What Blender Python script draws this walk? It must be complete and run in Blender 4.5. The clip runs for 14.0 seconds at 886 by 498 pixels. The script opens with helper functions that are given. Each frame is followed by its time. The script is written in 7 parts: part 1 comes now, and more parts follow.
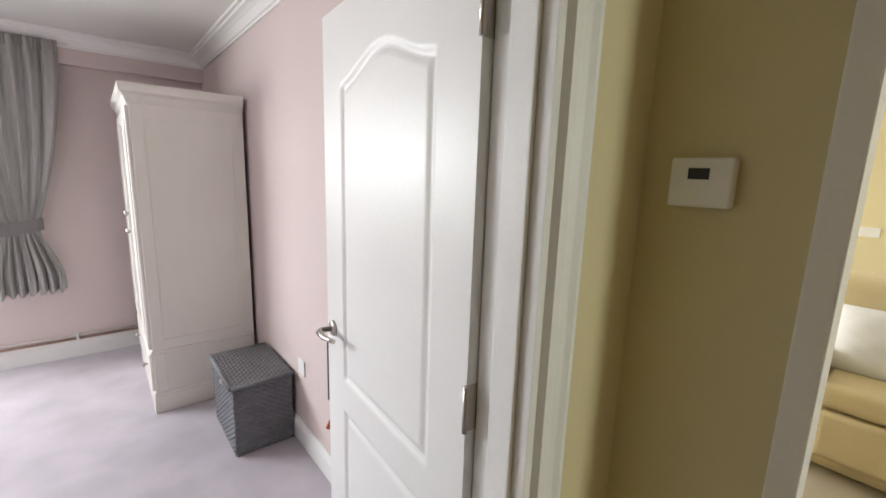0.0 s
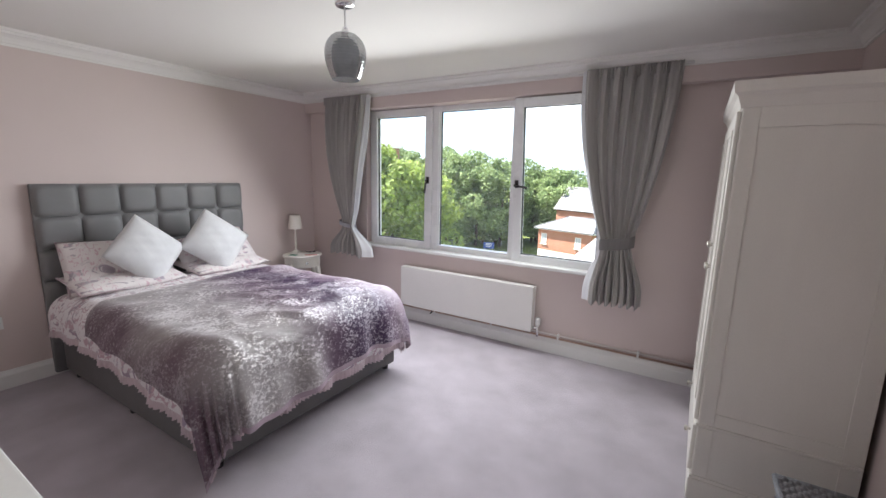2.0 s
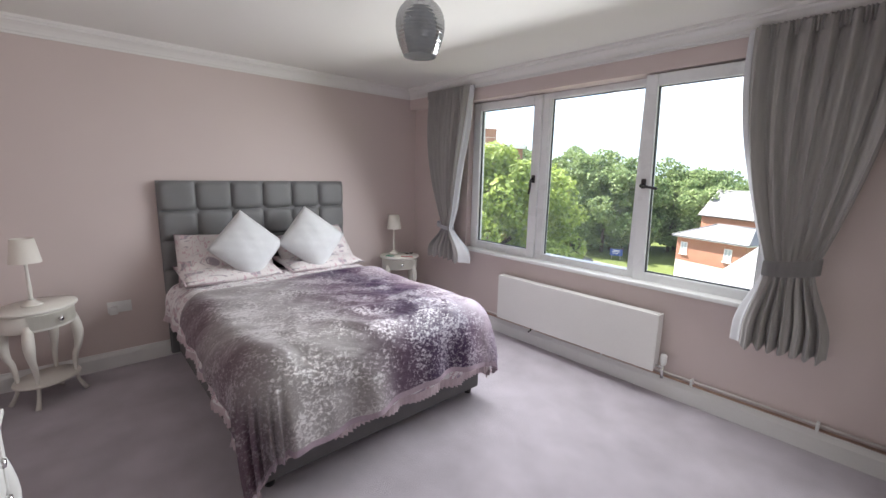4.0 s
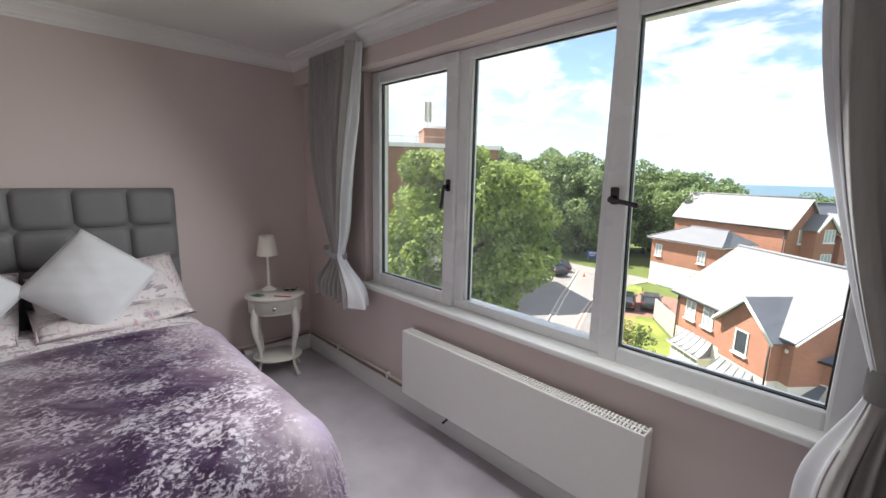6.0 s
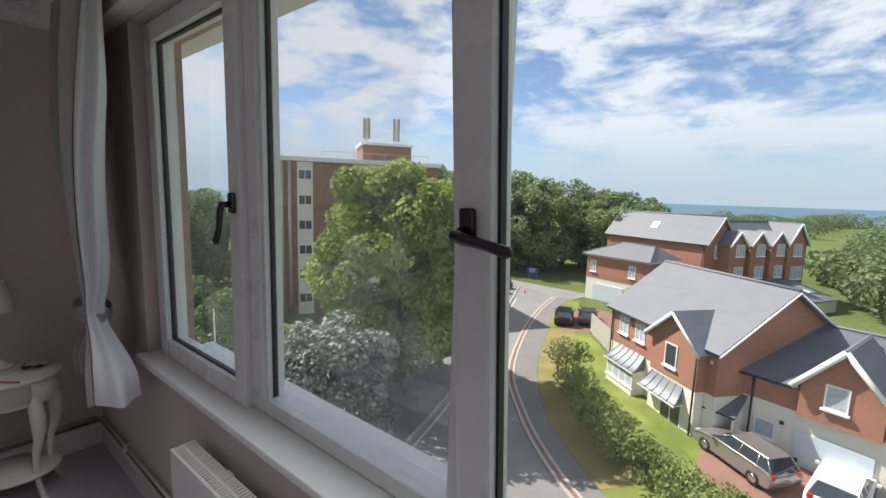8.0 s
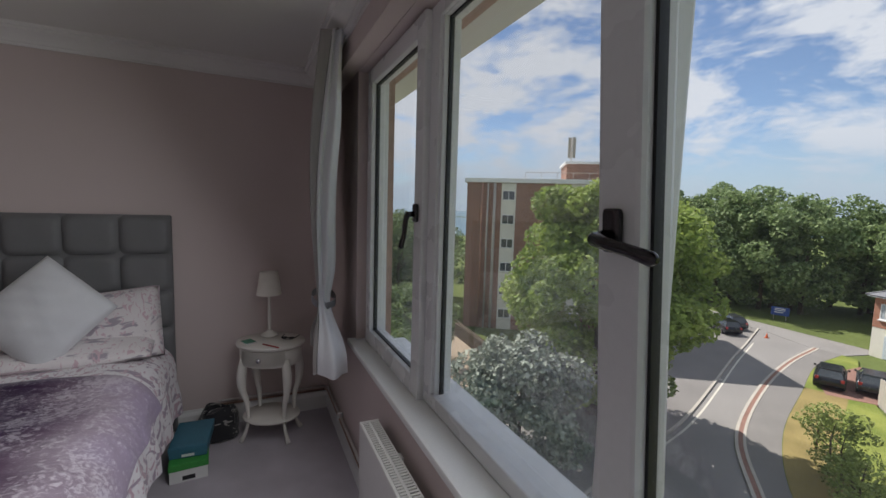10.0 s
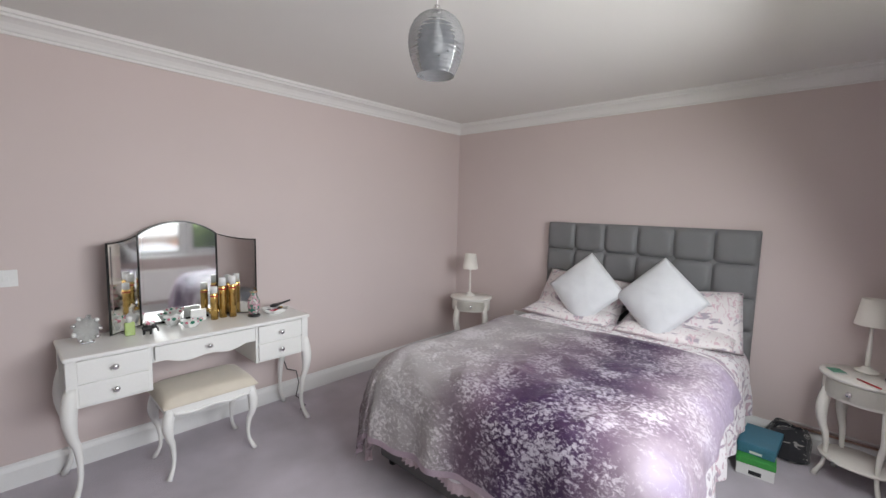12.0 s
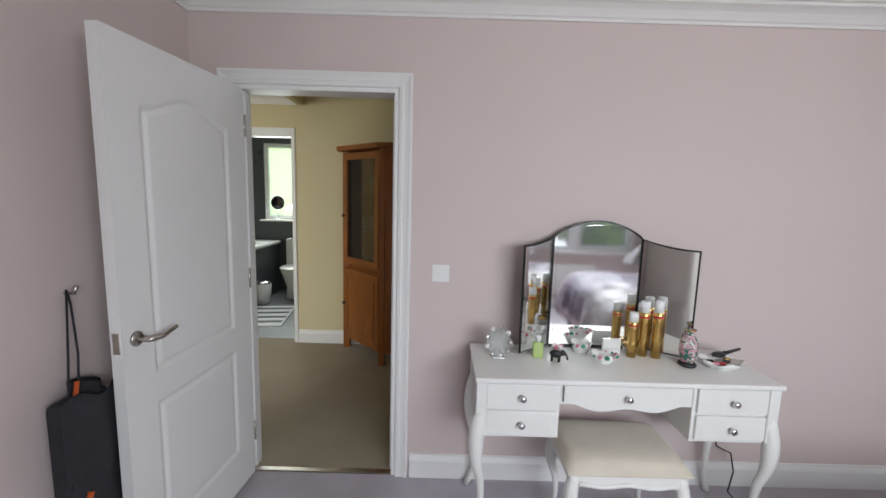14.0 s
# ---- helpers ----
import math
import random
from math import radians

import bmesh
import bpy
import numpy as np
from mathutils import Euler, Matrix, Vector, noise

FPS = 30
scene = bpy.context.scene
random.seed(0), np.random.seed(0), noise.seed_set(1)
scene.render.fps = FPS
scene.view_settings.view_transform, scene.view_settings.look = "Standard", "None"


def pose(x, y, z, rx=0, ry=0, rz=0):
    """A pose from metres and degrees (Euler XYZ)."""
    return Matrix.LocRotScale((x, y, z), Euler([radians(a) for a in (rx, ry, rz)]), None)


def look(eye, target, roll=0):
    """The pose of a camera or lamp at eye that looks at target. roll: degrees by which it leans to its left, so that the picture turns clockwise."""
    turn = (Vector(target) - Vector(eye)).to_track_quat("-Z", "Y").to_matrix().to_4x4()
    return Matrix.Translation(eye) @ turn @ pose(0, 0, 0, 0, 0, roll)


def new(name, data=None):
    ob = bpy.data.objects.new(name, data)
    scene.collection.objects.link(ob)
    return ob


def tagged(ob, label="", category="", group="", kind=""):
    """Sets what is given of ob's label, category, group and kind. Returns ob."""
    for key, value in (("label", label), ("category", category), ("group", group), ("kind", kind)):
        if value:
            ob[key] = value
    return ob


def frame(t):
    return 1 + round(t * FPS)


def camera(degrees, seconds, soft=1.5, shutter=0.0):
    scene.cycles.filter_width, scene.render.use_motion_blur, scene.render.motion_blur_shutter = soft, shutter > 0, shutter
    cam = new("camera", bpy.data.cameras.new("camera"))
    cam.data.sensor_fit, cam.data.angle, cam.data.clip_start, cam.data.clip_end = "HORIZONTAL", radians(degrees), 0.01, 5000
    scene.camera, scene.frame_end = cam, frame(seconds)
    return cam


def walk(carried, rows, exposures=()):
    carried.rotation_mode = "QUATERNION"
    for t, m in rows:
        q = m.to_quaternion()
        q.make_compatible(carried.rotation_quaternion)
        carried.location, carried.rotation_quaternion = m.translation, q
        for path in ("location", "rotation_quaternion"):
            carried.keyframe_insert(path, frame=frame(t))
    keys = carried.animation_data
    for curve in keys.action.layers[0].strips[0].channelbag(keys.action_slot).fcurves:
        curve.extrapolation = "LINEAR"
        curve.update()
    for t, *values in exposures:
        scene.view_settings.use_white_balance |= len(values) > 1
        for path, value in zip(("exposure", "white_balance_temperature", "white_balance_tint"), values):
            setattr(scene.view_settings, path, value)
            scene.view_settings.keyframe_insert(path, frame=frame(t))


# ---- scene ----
cam = camera(93.8, 14.0)
PATH = [
    (0, (3.925, -0.537, 1.517), (5.187, 0.972, 1.159), 1.8),
    (0.5, (4.006, -0.294, 1.502), (4.684, 1.553, 1.144), 1.3),
    (1, (4.009, -0.04, 1.524), (4.026, 1.927, 1.167), 1.3),
    (1.5, (3.999, 0.164, 1.522), (3.412, 2.044, 1.171), 1.2),
    (2, (3.981, 0.187, 1.537), (2.958, 1.87, 1.187), 1.3),
    (2.7, (3.989, 0.203, 1.535), (2.649, 1.646, 1.185), 1.3),
    (5, (3.597, 1.319, 1.504), (2.124, 2.623, 1.144), 1.3),
    (5.5, (3.429, 1.673, 1.547), (1.977, 2.997, 1.177), 1.0),
    (6, (3.302, 2.032, 1.538), (1.904, 3.42, 1.19), 1.4),
    (6.5, (3.187, 2.329, 1.544), (1.877, 3.81, 1.244), 1.8),
    (7, (3.054, 2.595, 1.562), (1.856, 4.174, 1.299), 1.8),
    (9.3, (3.012, 3.341, 1.485), (1.651, 4.794, 1.291), 1.4),
    (9.5, (3.031, 3.316, 1.5), (1.54, 4.635, 1.304), 1.7),
    (9.7, (3.017, 3.278, 1.497), (1.393, 4.428, 1.303), 1.5),
    (10, (3.074, 3.16, 1.501), (1.269, 4.001, 1.311), 1.7),
    (10.5, (3.212, 3.026, 1.506), (1.23, 3.212, 1.314), 1.3),
    (11, (3.381, 2.967, 1.545), (1.438, 2.541, 1.344), 1.2),
    (11.5, (3.494, 3.0, 1.533), (1.744, 2.052, 1.338), 1.5),
    (12, (3.517, 3.023, 1.516), (2.052, 1.676, 1.319), 1.4),
    (12.5, (3.499, 2.935, 1.513), (2.339, 1.318, 1.304), 1.5),
    (13, (3.494, 2.679, 1.518), (2.678, 0.866, 1.298), 1.6),
    (13.5, (3.523, 2.379, 1.494), (3.102, 0.439, 1.252), 1.5),
    (14, (3.485, 2.046, 1.501), (3.482, 0.064, 1.238), 1.6),
]
EXPOSURE = [(0, 3.05, 6550, 10), (0.5, 2.45, 6550, 10), (1, 2.02, 6500, 10), (2, 2.2, 6450, 10), (5, 1.98, 6550, 10), (5.5, 1.80, 6650, 10), (6, 1.54, 6600, 10), (6.5, 1.25, 6500, 10), (7, 0.85, 6400, 10), (7.6, 0.75, 6450, 10), (9.3, 0.33, 6300, 10), (9.7, 0.33, 6300, 11), (10, 0.38, 6450, 12), (10.5, 0.85, 6850, 10), (11, 1.52, 6750, 11), (11.5, 1.94, 6550, 10), (12, 2.0, 6500, 10), (12.5, 2.15, 6500, 10), (13.5, 2.15, 6300, 10), (14, 2.05, 6300, 10)]
walk(cam, [(t, look(eye, target, roll)) for t, eye, target, roll in PATH], EXPOSURE)

# ---- world, sun, window light ----
SUN_DIR = Vector((-0.64, -0.06, 0.765)).normalized()
world = bpy.data.worlds.new("sky")
world.use_nodes = True
scene.world = world
wt = world.node_tree
wt.nodes.clear()
w_out = wt.nodes.new("ShaderNodeOutputWorld")
w_bg = wt.nodes.new("ShaderNodeBackground")
w_bg.inputs[1].default_value = 0.09
w_sky = wt.nodes.new("ShaderNodeTexSky")
w_sky.sky_type = 'NISHITA'
w_sky.sun_disc = False
w_sky.sun_elevation = math.asin(SUN_DIR.z)
w_sky.sun_rotation = math.atan2(SUN_DIR.x, SUN_DIR.y)
w_sky.air_density, w_sky.dust_density, w_sky.ozone_density = 0.9, 0.05, 2.5
w_tc = wt.nodes.new("ShaderNodeTexCoord")
w_map = wt.nodes.new("ShaderNodeMapping")
w_map.inputs["Scale"].default_value = (1.7, 1.7, 4.6)
w_map.inputs["Rotation"].default_value = (0.16, 0.0, 0.5)
wt.links.new(w_tc.outputs["Generated"], w_map.inputs[0])
w_n = wt.nodes.new("ShaderNodeTexNoise")
w_n.inputs["Scale"].default_value = 2.9
w_n.inputs["Detail"].default_value = 9
w_n.inputs["Roughness"].default_value = 0.63
w_n.inputs["Distortion"].default_value = 0.25
wt.links.new(w_map.outputs[0], w_n.inputs["Vector"])
w_r = wt.nodes.new("ShaderNodeValToRGB")
w_r.color_ramp.elements[0].position, w_r.color_ramp.elements[0].color = 0.415, (0.03, 0.03, 0.03, 1)
w_r.color_ramp.elements[1].position, w_r.color_ramp.elements[1].color = 0.555, (1, 1, 1, 1)
wt.links.new(w_n.outputs["Fac"], w_r.inputs[0])
w_mix = wt.nodes.new("ShaderNodeMix")
w_mix.data_type = 'RGBA'
w_mix.inputs["B"].default_value = (6.0, 6.4, 6.9, 1)
wt.links.new(w_r.outputs[0], w_mix.inputs["Factor"])
wt.links.new(w_sky.outputs[0], w_mix.inputs["A"])
# pale sea haze low over the horizon
w_sep = wt.nodes.new("ShaderNodeSeparateXYZ")
wt.links.new(w_tc.outputs["Generated"], w_sep.inputs[0])
w_low = wt.nodes.new("ShaderNodeMapRange")
w_low.inputs["From Min"].default_value, w_low.inputs["From Max"].default_value = 0.0, 0.20
w_low.inputs["To Min"].default_value, w_low.inputs["To Max"].default_value = 0.92, 0.0
w_low.interpolation_type = 'SMOOTHSTEP'
wt.links.new(w_sep.outputs["Z"], w_low.inputs["Value"])
w_haze = wt.nodes.new("ShaderNodeMix")
w_haze.data_type = 'RGBA'
w_haze.inputs["B"].default_value = (3.6, 4.5, 5.4, 1)
wt.links.new(w_low.outputs[0], w_haze.inputs["Factor"])
wt.links.new(w_mix.outputs["Result"], w_haze.inputs["A"])
wt.links.new(w_haze.outputs["Result"], w_bg.inputs[0])
wt.links.new(w_bg.outputs[0], w_out.inputs[0])

sun = new("sun", bpy.data.lights.new("sun", 'SUN'))
sun.data.energy, sun.data.angle, sun.data.color = 5.0, radians(0.5), (1.0, 0.95, 0.87)
sun.matrix_world = look(SUN_DIR * 50, (0, 0, 0))


def window_light(name, at, target, sx, sy, watts, color):
    lamp = new(name, bpy.data.lights.new(name, 'AREA'))
    lamp.data.shape, lamp.data.size, lamp.data.size_y = 'RECTANGLE', sx, sy
    lamp.data.energy, lamp.data.color = watts, color
    lamp.data.spread = radians(164)
    lamp.matrix_world = look(at, target)
    return lamp


window_light("bedroom_window_light", (2.12, 3.42, 1.68), (2.45, 0.0, -0.2), 2.0, 0.74, 12.5, (0.97, 0.99, 1.0))
window_light("bathroom_window_light", (5.85, -4.0, 1.65), (5.5, -2.0, 1.0), 0.6, 0.9, 5, (0.95, 1.0, 0.95))
# lamp added at an unseen lounge opening, to brighten hall and lounge
window_light("lounge_fill_light", (7.4, 2.9, 1.6), (6.8, -1.0, 1.0), 2.2, 1.2, 14, (1.0, 0.97, 0.92))

# ---- materials ----
def mat(name, color, rough=0.6, metal=0.0, vary=0.10, scale=6.0, fine=120.0, bump=0.1, spec=0.5, sheen=0.0, stretch=(1, 1, 1), tint=None, island=0.0, detail=0.006):
    m = bpy.data.materials.new(name)
    m.use_nodes = True
    nt = m.node_tree
    p = nt.nodes["Principled BSDF"]
    tc = nt.nodes.new("ShaderNodeTexCoord")
    mp = nt.nodes.new("ShaderNodeMapping")
    mp.inputs["Scale"].default_value = stretch
    nt.links.new(tc.outputs["Object"], mp.inputs[0])
    n1 = nt.nodes.new("ShaderNodeTexNoise")
    n1.inputs["Scale"].default_value, n1.inputs["Detail"].default_value = scale, 4
    n2 = nt.nodes.new("ShaderNodeTexNoise")
    n2.inputs["Scale"].default_value, n2.inputs["Detail"].default_value = fine, 3
    for n in (n1, n2):
        nt.links.new(mp.outputs[0], n.inputs["Vector"])
    add = nt.nodes.new("ShaderNodeMath")
    add.operation = 'ADD'
    nt.links.new(n1.outputs["Fac"], add.inputs[0])
    nt.links.new(n2.outputs["Fac"], add.inputs[1])
    fac = add.outputs[0]
    rng = nt.nodes.new("ShaderNodeMapRange")
    rng.inputs["From Min"].default_value, rng.inputs["From Max"].default_value = 0.7, 1.3
    nt.links.new(fac, rng.inputs["Value"])
    mix = nt.nodes.new("ShaderNodeMix")
    mix.data_type = 'RGBA'
    c2 = tint if tint else color
    mix.inputs["A"].default_value = (*[max(0, c * (1 - vary)) for c in color], 1)
    mix.inputs["B"].default_value = (*[min(1, c * (1 + vary)) for c in c2], 1)
    nt.links.new(rng.outputs[0], mix.inputs["Factor"])
    out = mix.outputs["Result"]
    if island:
        oi = nt.nodes.new("ShaderNodeObjectInfo")
        ge = nt.nodes.new("ShaderNodeNewGeometry")
        a2 = nt.nodes.new("ShaderNodeMath")
        a2.operation = 'ADD'
        nt.links.new(oi.outputs["Random"], a2.inputs[0])
        nt.links.new(ge.outputs["Random Per Island"], a2.inputs[1])
        r2 = nt.nodes.new("ShaderNodeMapRange")
        r2.inputs["From Max"].default_value = 2.0
        r2.inputs["To Min"].default_value, r2.inputs["To Max"].default_value = 1 - island, 1 + island
        nt.links.new(a2.outputs[0], r2.inputs["Value"])
        hs = nt.nodes.new("ShaderNodeHueSaturation")
        nt.links.new(out, hs.inputs["Color"])
        nt.links.new(r2.outputs[0], hs.inputs["Value"])
        out = hs.outputs["Color"]
    nt.links.new(out, p.inputs["Base Color"])
    rr = nt.nodes.new("ShaderNodeMapRange")
    rr.inputs["To Min"].default_value, rr.inputs["To Max"].default_value = max(0.02, rough - 0.07), min(1, rough + 0.07)
    nt.links.new(n1.outputs["Fac"], rr.inputs["Value"])
    nt.links.new(rr.outputs[0], p.inputs["Roughness"])
    p.inputs["Metallic"].default_value = metal
    p.inputs["Specular IOR Level"].default_value = spec
    if sheen:
        p.inputs["Sheen Weight"].default_value = sheen
    if bump:
        b = nt.nodes.new("ShaderNodeBump")
        b.inputs["Strength"].default_value, b.inputs["Distance"].default_value = bump, detail
        nt.links.new(n2.outputs["Fac"], b.inputs["Height"])
        nt.links.new(b.outputs[0], p.inputs["Normal"])
    return m


def glass_mat(name, tint=(1, 1, 1), gloss=0.22, cover=0.0, dirt_haze=0.006, body=(0.75, 0.77, 0.78), film=False):
    """Clear pane: light goes straight through, with a Fresnel gloss, a little grime and a pale film for glare."""
    m = bpy.data.materials.new(name)
    m.use_nodes = True
    nt = m.node_tree
    nt.nodes.clear()
    o = nt.nodes.new("ShaderNodeOutputMaterial")
    t = nt.nodes.new("ShaderNodeBsdfTransparent")
    t.inputs[0].default_value = (*tint, 1)
    g = nt.nodes.new("ShaderNodeBsdfGlossy")
    g.inputs["Roughness"].default_value = 0.03
    d = nt.nodes.new("ShaderNodeBsdfTranslucent" if film else "ShaderNodeBsdfDiffuse")
    d.inputs[0].default_value = (*body, 1)
    f = nt.nodes.new("ShaderNodeFresnel")
    f.inputs[0].default_value = 1.45
    k = nt.nodes.new("ShaderNodeMath")
    k.operation = 'MULTIPLY'
    k.inputs[1].default_value = gloss
    nt.links.new(f.outputs[0], k.inputs[0])
    m1 = nt.nodes.new("ShaderNodeMixShader")
    nt.links.new(k.outputs[0], m1.inputs[0])
    nt.links.new(t.outputs[0], m1.inputs[1])
    nt.links.new(g.outputs[0], m1.inputs[2])
    nz = nt.nodes.new("ShaderNodeTexNoise")
    nz.inputs["Scale"].default_value = 9
    k2 = nt.nodes.new("ShaderNodeMath")
    k2.operation = 'MULTIPLY'
    k2.inputs[1].default_value = dirt_haze * 2
    nt.links.new(nz.outputs["Fac"], k2.inputs[0])
    k3 = nt.nodes.new("ShaderNodeMath")
    k3.operation = 'ADD'
    k3.inputs[1].default_value = cover
    nt.links.new(k2.outputs[0], k3.inputs[0])
    m2 = nt.nodes.new("ShaderNodeMixShader")
    nt.links.new(k3.outputs[0], m2.inputs[0])
    nt.links.new(m1.outputs[0], m2.inputs[1])
    nt.links.new(d.outputs[0], m2.inputs[2])
    nt.links.new(m2.outputs[0], o.inputs[0])
    return m


PINK = mat("pink wall paint", (0.645, 0.55, 0.53), 0.75, vary=0.03, scale=1.2, fine=260, bump=0.12, detail=0.002)
CREAMWALL = mat("yellow wall paint", (0.66, 0.585, 0.36), 0.75, vary=0.04, scale=1.2, fine=260, bump=0.12, detail=0.002)
CEIL = mat("ceiling paint", (0.80, 0.79, 0.76), 0.85, vary=0.02, scale=1.0, fine=220, bump=0.1, detail=0.002)
WHITE = mat("white gloss paint", (0.80, 0.80, 0.79), 0.43, vary=0.025, scale=3, fine=150, bump=0.03, detail=0.002)
COVE = mat("white coving paint", (0.82, 0.81, 0.79), 0.7, vary=0.02, scale=2, fine=150, bump=0.05, detail=0.002)
CARPET = mat("mauve carpet", (0.53, 0.485, 0.54), 0.97, vary=0.2, scale=3.4, fine=420, bump=0.7, spec=0.1, sheen=0.25, detail=0.01)
BEIGECARPET = mat("beige carpet", (0.40, 0.34, 0.25), 0.97, vary=0.12, scale=2.5, fine=420, bump=0.7, spec=0.1, sheen=0.2, detail=0.01)
UPVC = mat("white upvc", (0.82, 0.83, 0.84), 0.28, vary=0.02, scale=4, fine=60, bump=0.02, detail=0.001)
GASKET = mat("black rubber gasket", (0.015, 0.016, 0.018), 0.55, vary=0.1, scale=20, fine=150, bump=0.05)
# bedroom panes: pale translucent film stands in for glare veiling the view
GLASS = glass_mat("window glass", dirt_haze=0.030, film=True)
SASHGLASS = glass_mat("window glass with less haze", dirt_haze=0.016, film=True)
CHROME = mat("polished chrome", (0.75, 0.75, 0.76), 0.16, 1.0, vary=0.05, scale=12, fine=200, bump=0.02)
DARKCHROME = mat("gunmetal handle", (0.075, 0.07, 0.075), 0.22, 1.0, vary=0.1, scale=12, fine=200, bump=0.02)
NICKEL = mat("brushed nickel", (0.50, 0.47, 0.43), 0.32, 1.0, vary=0.08, scale=20, fine=300, bump=0.05)
RADWHITE = mat("radiator enamel", (0.80, 0.79, 0.77), 0.35, vary=0.03, scale=3, fine=120, bump=0.02)
PIPE = mat("copper pipe", (0.48, 0.33, 0.26), 0.4, 0.7, vary=0.2, scale=9, fine=90, bump=0.05)
PIPEWHITE = mat("painted pipe", (0.72, 0.68, 0.66), 0.45, vary=0.05, scale=9, fine=90, bump=0.05)
IVORY = mat("ivory furniture paint", (0.78, 0.755, 0.70), 0.38, vary=0.03, scale=5, fine=90, bump=0.03, stretch=(1, 1, 4))
OFFWHITE = mat("off white wardrobe paint", (0.74, 0.715, 0.67), 0.42, vary=0.03, scale=3, fine=80, bump=0.05, stretch=(4, 4, 1))
TABLEWHITE = mat("white lacquer", (0.80, 0.795, 0.77), 0.38, vary=0.02, scale=5, fine=90, bump=0.02)
SEATCLOTH = mat("cream seat cloth", (0.66, 0.60, 0.50), 0.85, vary=0.06, scale=12, fine=500, bump=0.4, sheen=0.3, detail=0.003)
GREYCLOTH = mat("grey leatherette", (0.175, 0.175, 0.18), 0.48, vary=0.08, scale=8, fine=380, bump=0.25, detail=0.003)
BASECLOTH = mat("grey bed base cloth", (0.15, 0.145, 0.15), 0.85, vary=0.1, scale=10, fine=500, bump=0.4, detail=0.003)
CURTAIN = mat("grey cotton curtain", (0.38, 0.365, 0.355), 0.92, vary=0.10, scale=14, fine=260, bump=0.35, sheen=0.3, stretch=(4, 4, 0.5), detail=0.003)
LINING = mat("white curtain lining", (0.72, 0.73, 0.76), 0.9, vary=0.04, scale=10, fine=300, bump=0.2, detail=0.002)
CUSHION = mat("pale grey cushion cloth", (0.66, 0.67, 0.69), 0.9, vary=0.06, scale=10, fine=420, bump=0.4, sheen=0.5, detail=0.003)
FRILL = mat("pink satin frill", (0.56, 0.45, 0.49), 0.5, vary=0.12, scale=14, fine=200, bump=0.2, sheen=0.3)
SHADE = mat("white lamp shade", (0.80, 0.76, 0.70), 0.85, vary=0.03, scale=9, fine=300, bump=0.15)
PORCELAIN = mat("white porcelain", (0.78, 0.78, 0.76), 0.15, vary=0.04, scale=20, fine=120, bump=0.02)
ROSEPINK = mat("pink porcelain rose", (0.62, 0.22, 0.28), 0.25, vary=0.2, scale=60, fine=200, bump=0.05)
LEAFGREEN = mat("green enamel", (0.06, 0.26, 0.17), 0.25, vary=0.3, scale=60, fine=200, bump=0.05)
GOLD = mat("gold can", (0.70, 0.47, 0.16), 0.25, 1.0, vary=0.12, scale=30, fine=200, bump=0.03)
REDBAND = mat("red plastic", (0.45, 0.03, 0.03), 0.35, vary=0.1, scale=30, fine=200, bump=0.03)
BLACK = mat("black plastic", (0.018, 0.018, 0.02), 0.45, vary=0.15, scale=30, fine=200, bump=0.05)
BLACKCLOTH = mat("black cloth", (0.022, 0.022, 0.028), 0.9, vary=0.25, scale=14, fine=200, bump=0.5)
ORANGE = mat("orange strap", (0.55, 0.10, 0.02), 0.7, vary=0.15, scale=30, fine=200, bump=0.2)
MIRROR = mat("mirror silver", (0.92, 0.93, 0.92), 0.02, 1.0, vary=0.0, scale=3, fine=3, bump=0.0)
DARKEDGE = mat("dark bevelled edge", (0.06, 0.06, 0.06), 0.15, 0.7, vary=0.1, scale=20, fine=90, bump=0.0)
WICKER = mat("grey wicker", (0.15, 0.155, 0.17), 0.65, vary=0.28, scale=18, fine=160, bump=0.4, stretch=(1, 1, 3))
SMOKEGLASS = glass_mat("smoked ribbed glass", (0.50, 0.51, 0.53), 0.7, 0.34, 0.06, (0.28, 0.29, 0.31))
CRYSTAL = glass_mat("cut crystal", (0.9, 0.9, 0.9), 1.0, 0.12)
PINE = mat("orange stained pine", (0.27, 0.088, 0.015), 0.42, vary=0.28, scale=4, fine=40, bump=0.1, stretch=(7, 7, 0.8))
SHELFGLASS = glass_mat("cabinet glass", (0.55, 0.5, 0.42), 0.7)
DARKTILE = mat("dark grey tile", (0.085, 0.09, 0.10), 0.3, vary=0.15, scale=4, fine=40, bump=0.03)
FLOORTILE = mat("grey vinyl floor", (0.22, 0.23, 0.25), 0.45, vary=0.12, scale=5, fine=60, bump=0.05)
LEATHER = mat("cream leather", (0.66, 0.56, 0.36), 0.42, vary=0.06, scale=6, fine=180, bump=0.25, detail=0.003)
PLASTIC = mat("white plastic", (0.80, 0.80, 0.79), 0.35, vary=0.02, scale=9, fine=90, bump=0.02)
FROST = glass_mat("frosted glass", (0.97, 1.0, 0.80), 0.2, 0.72, body=(0.93, 0.97, 0.80), film=True)


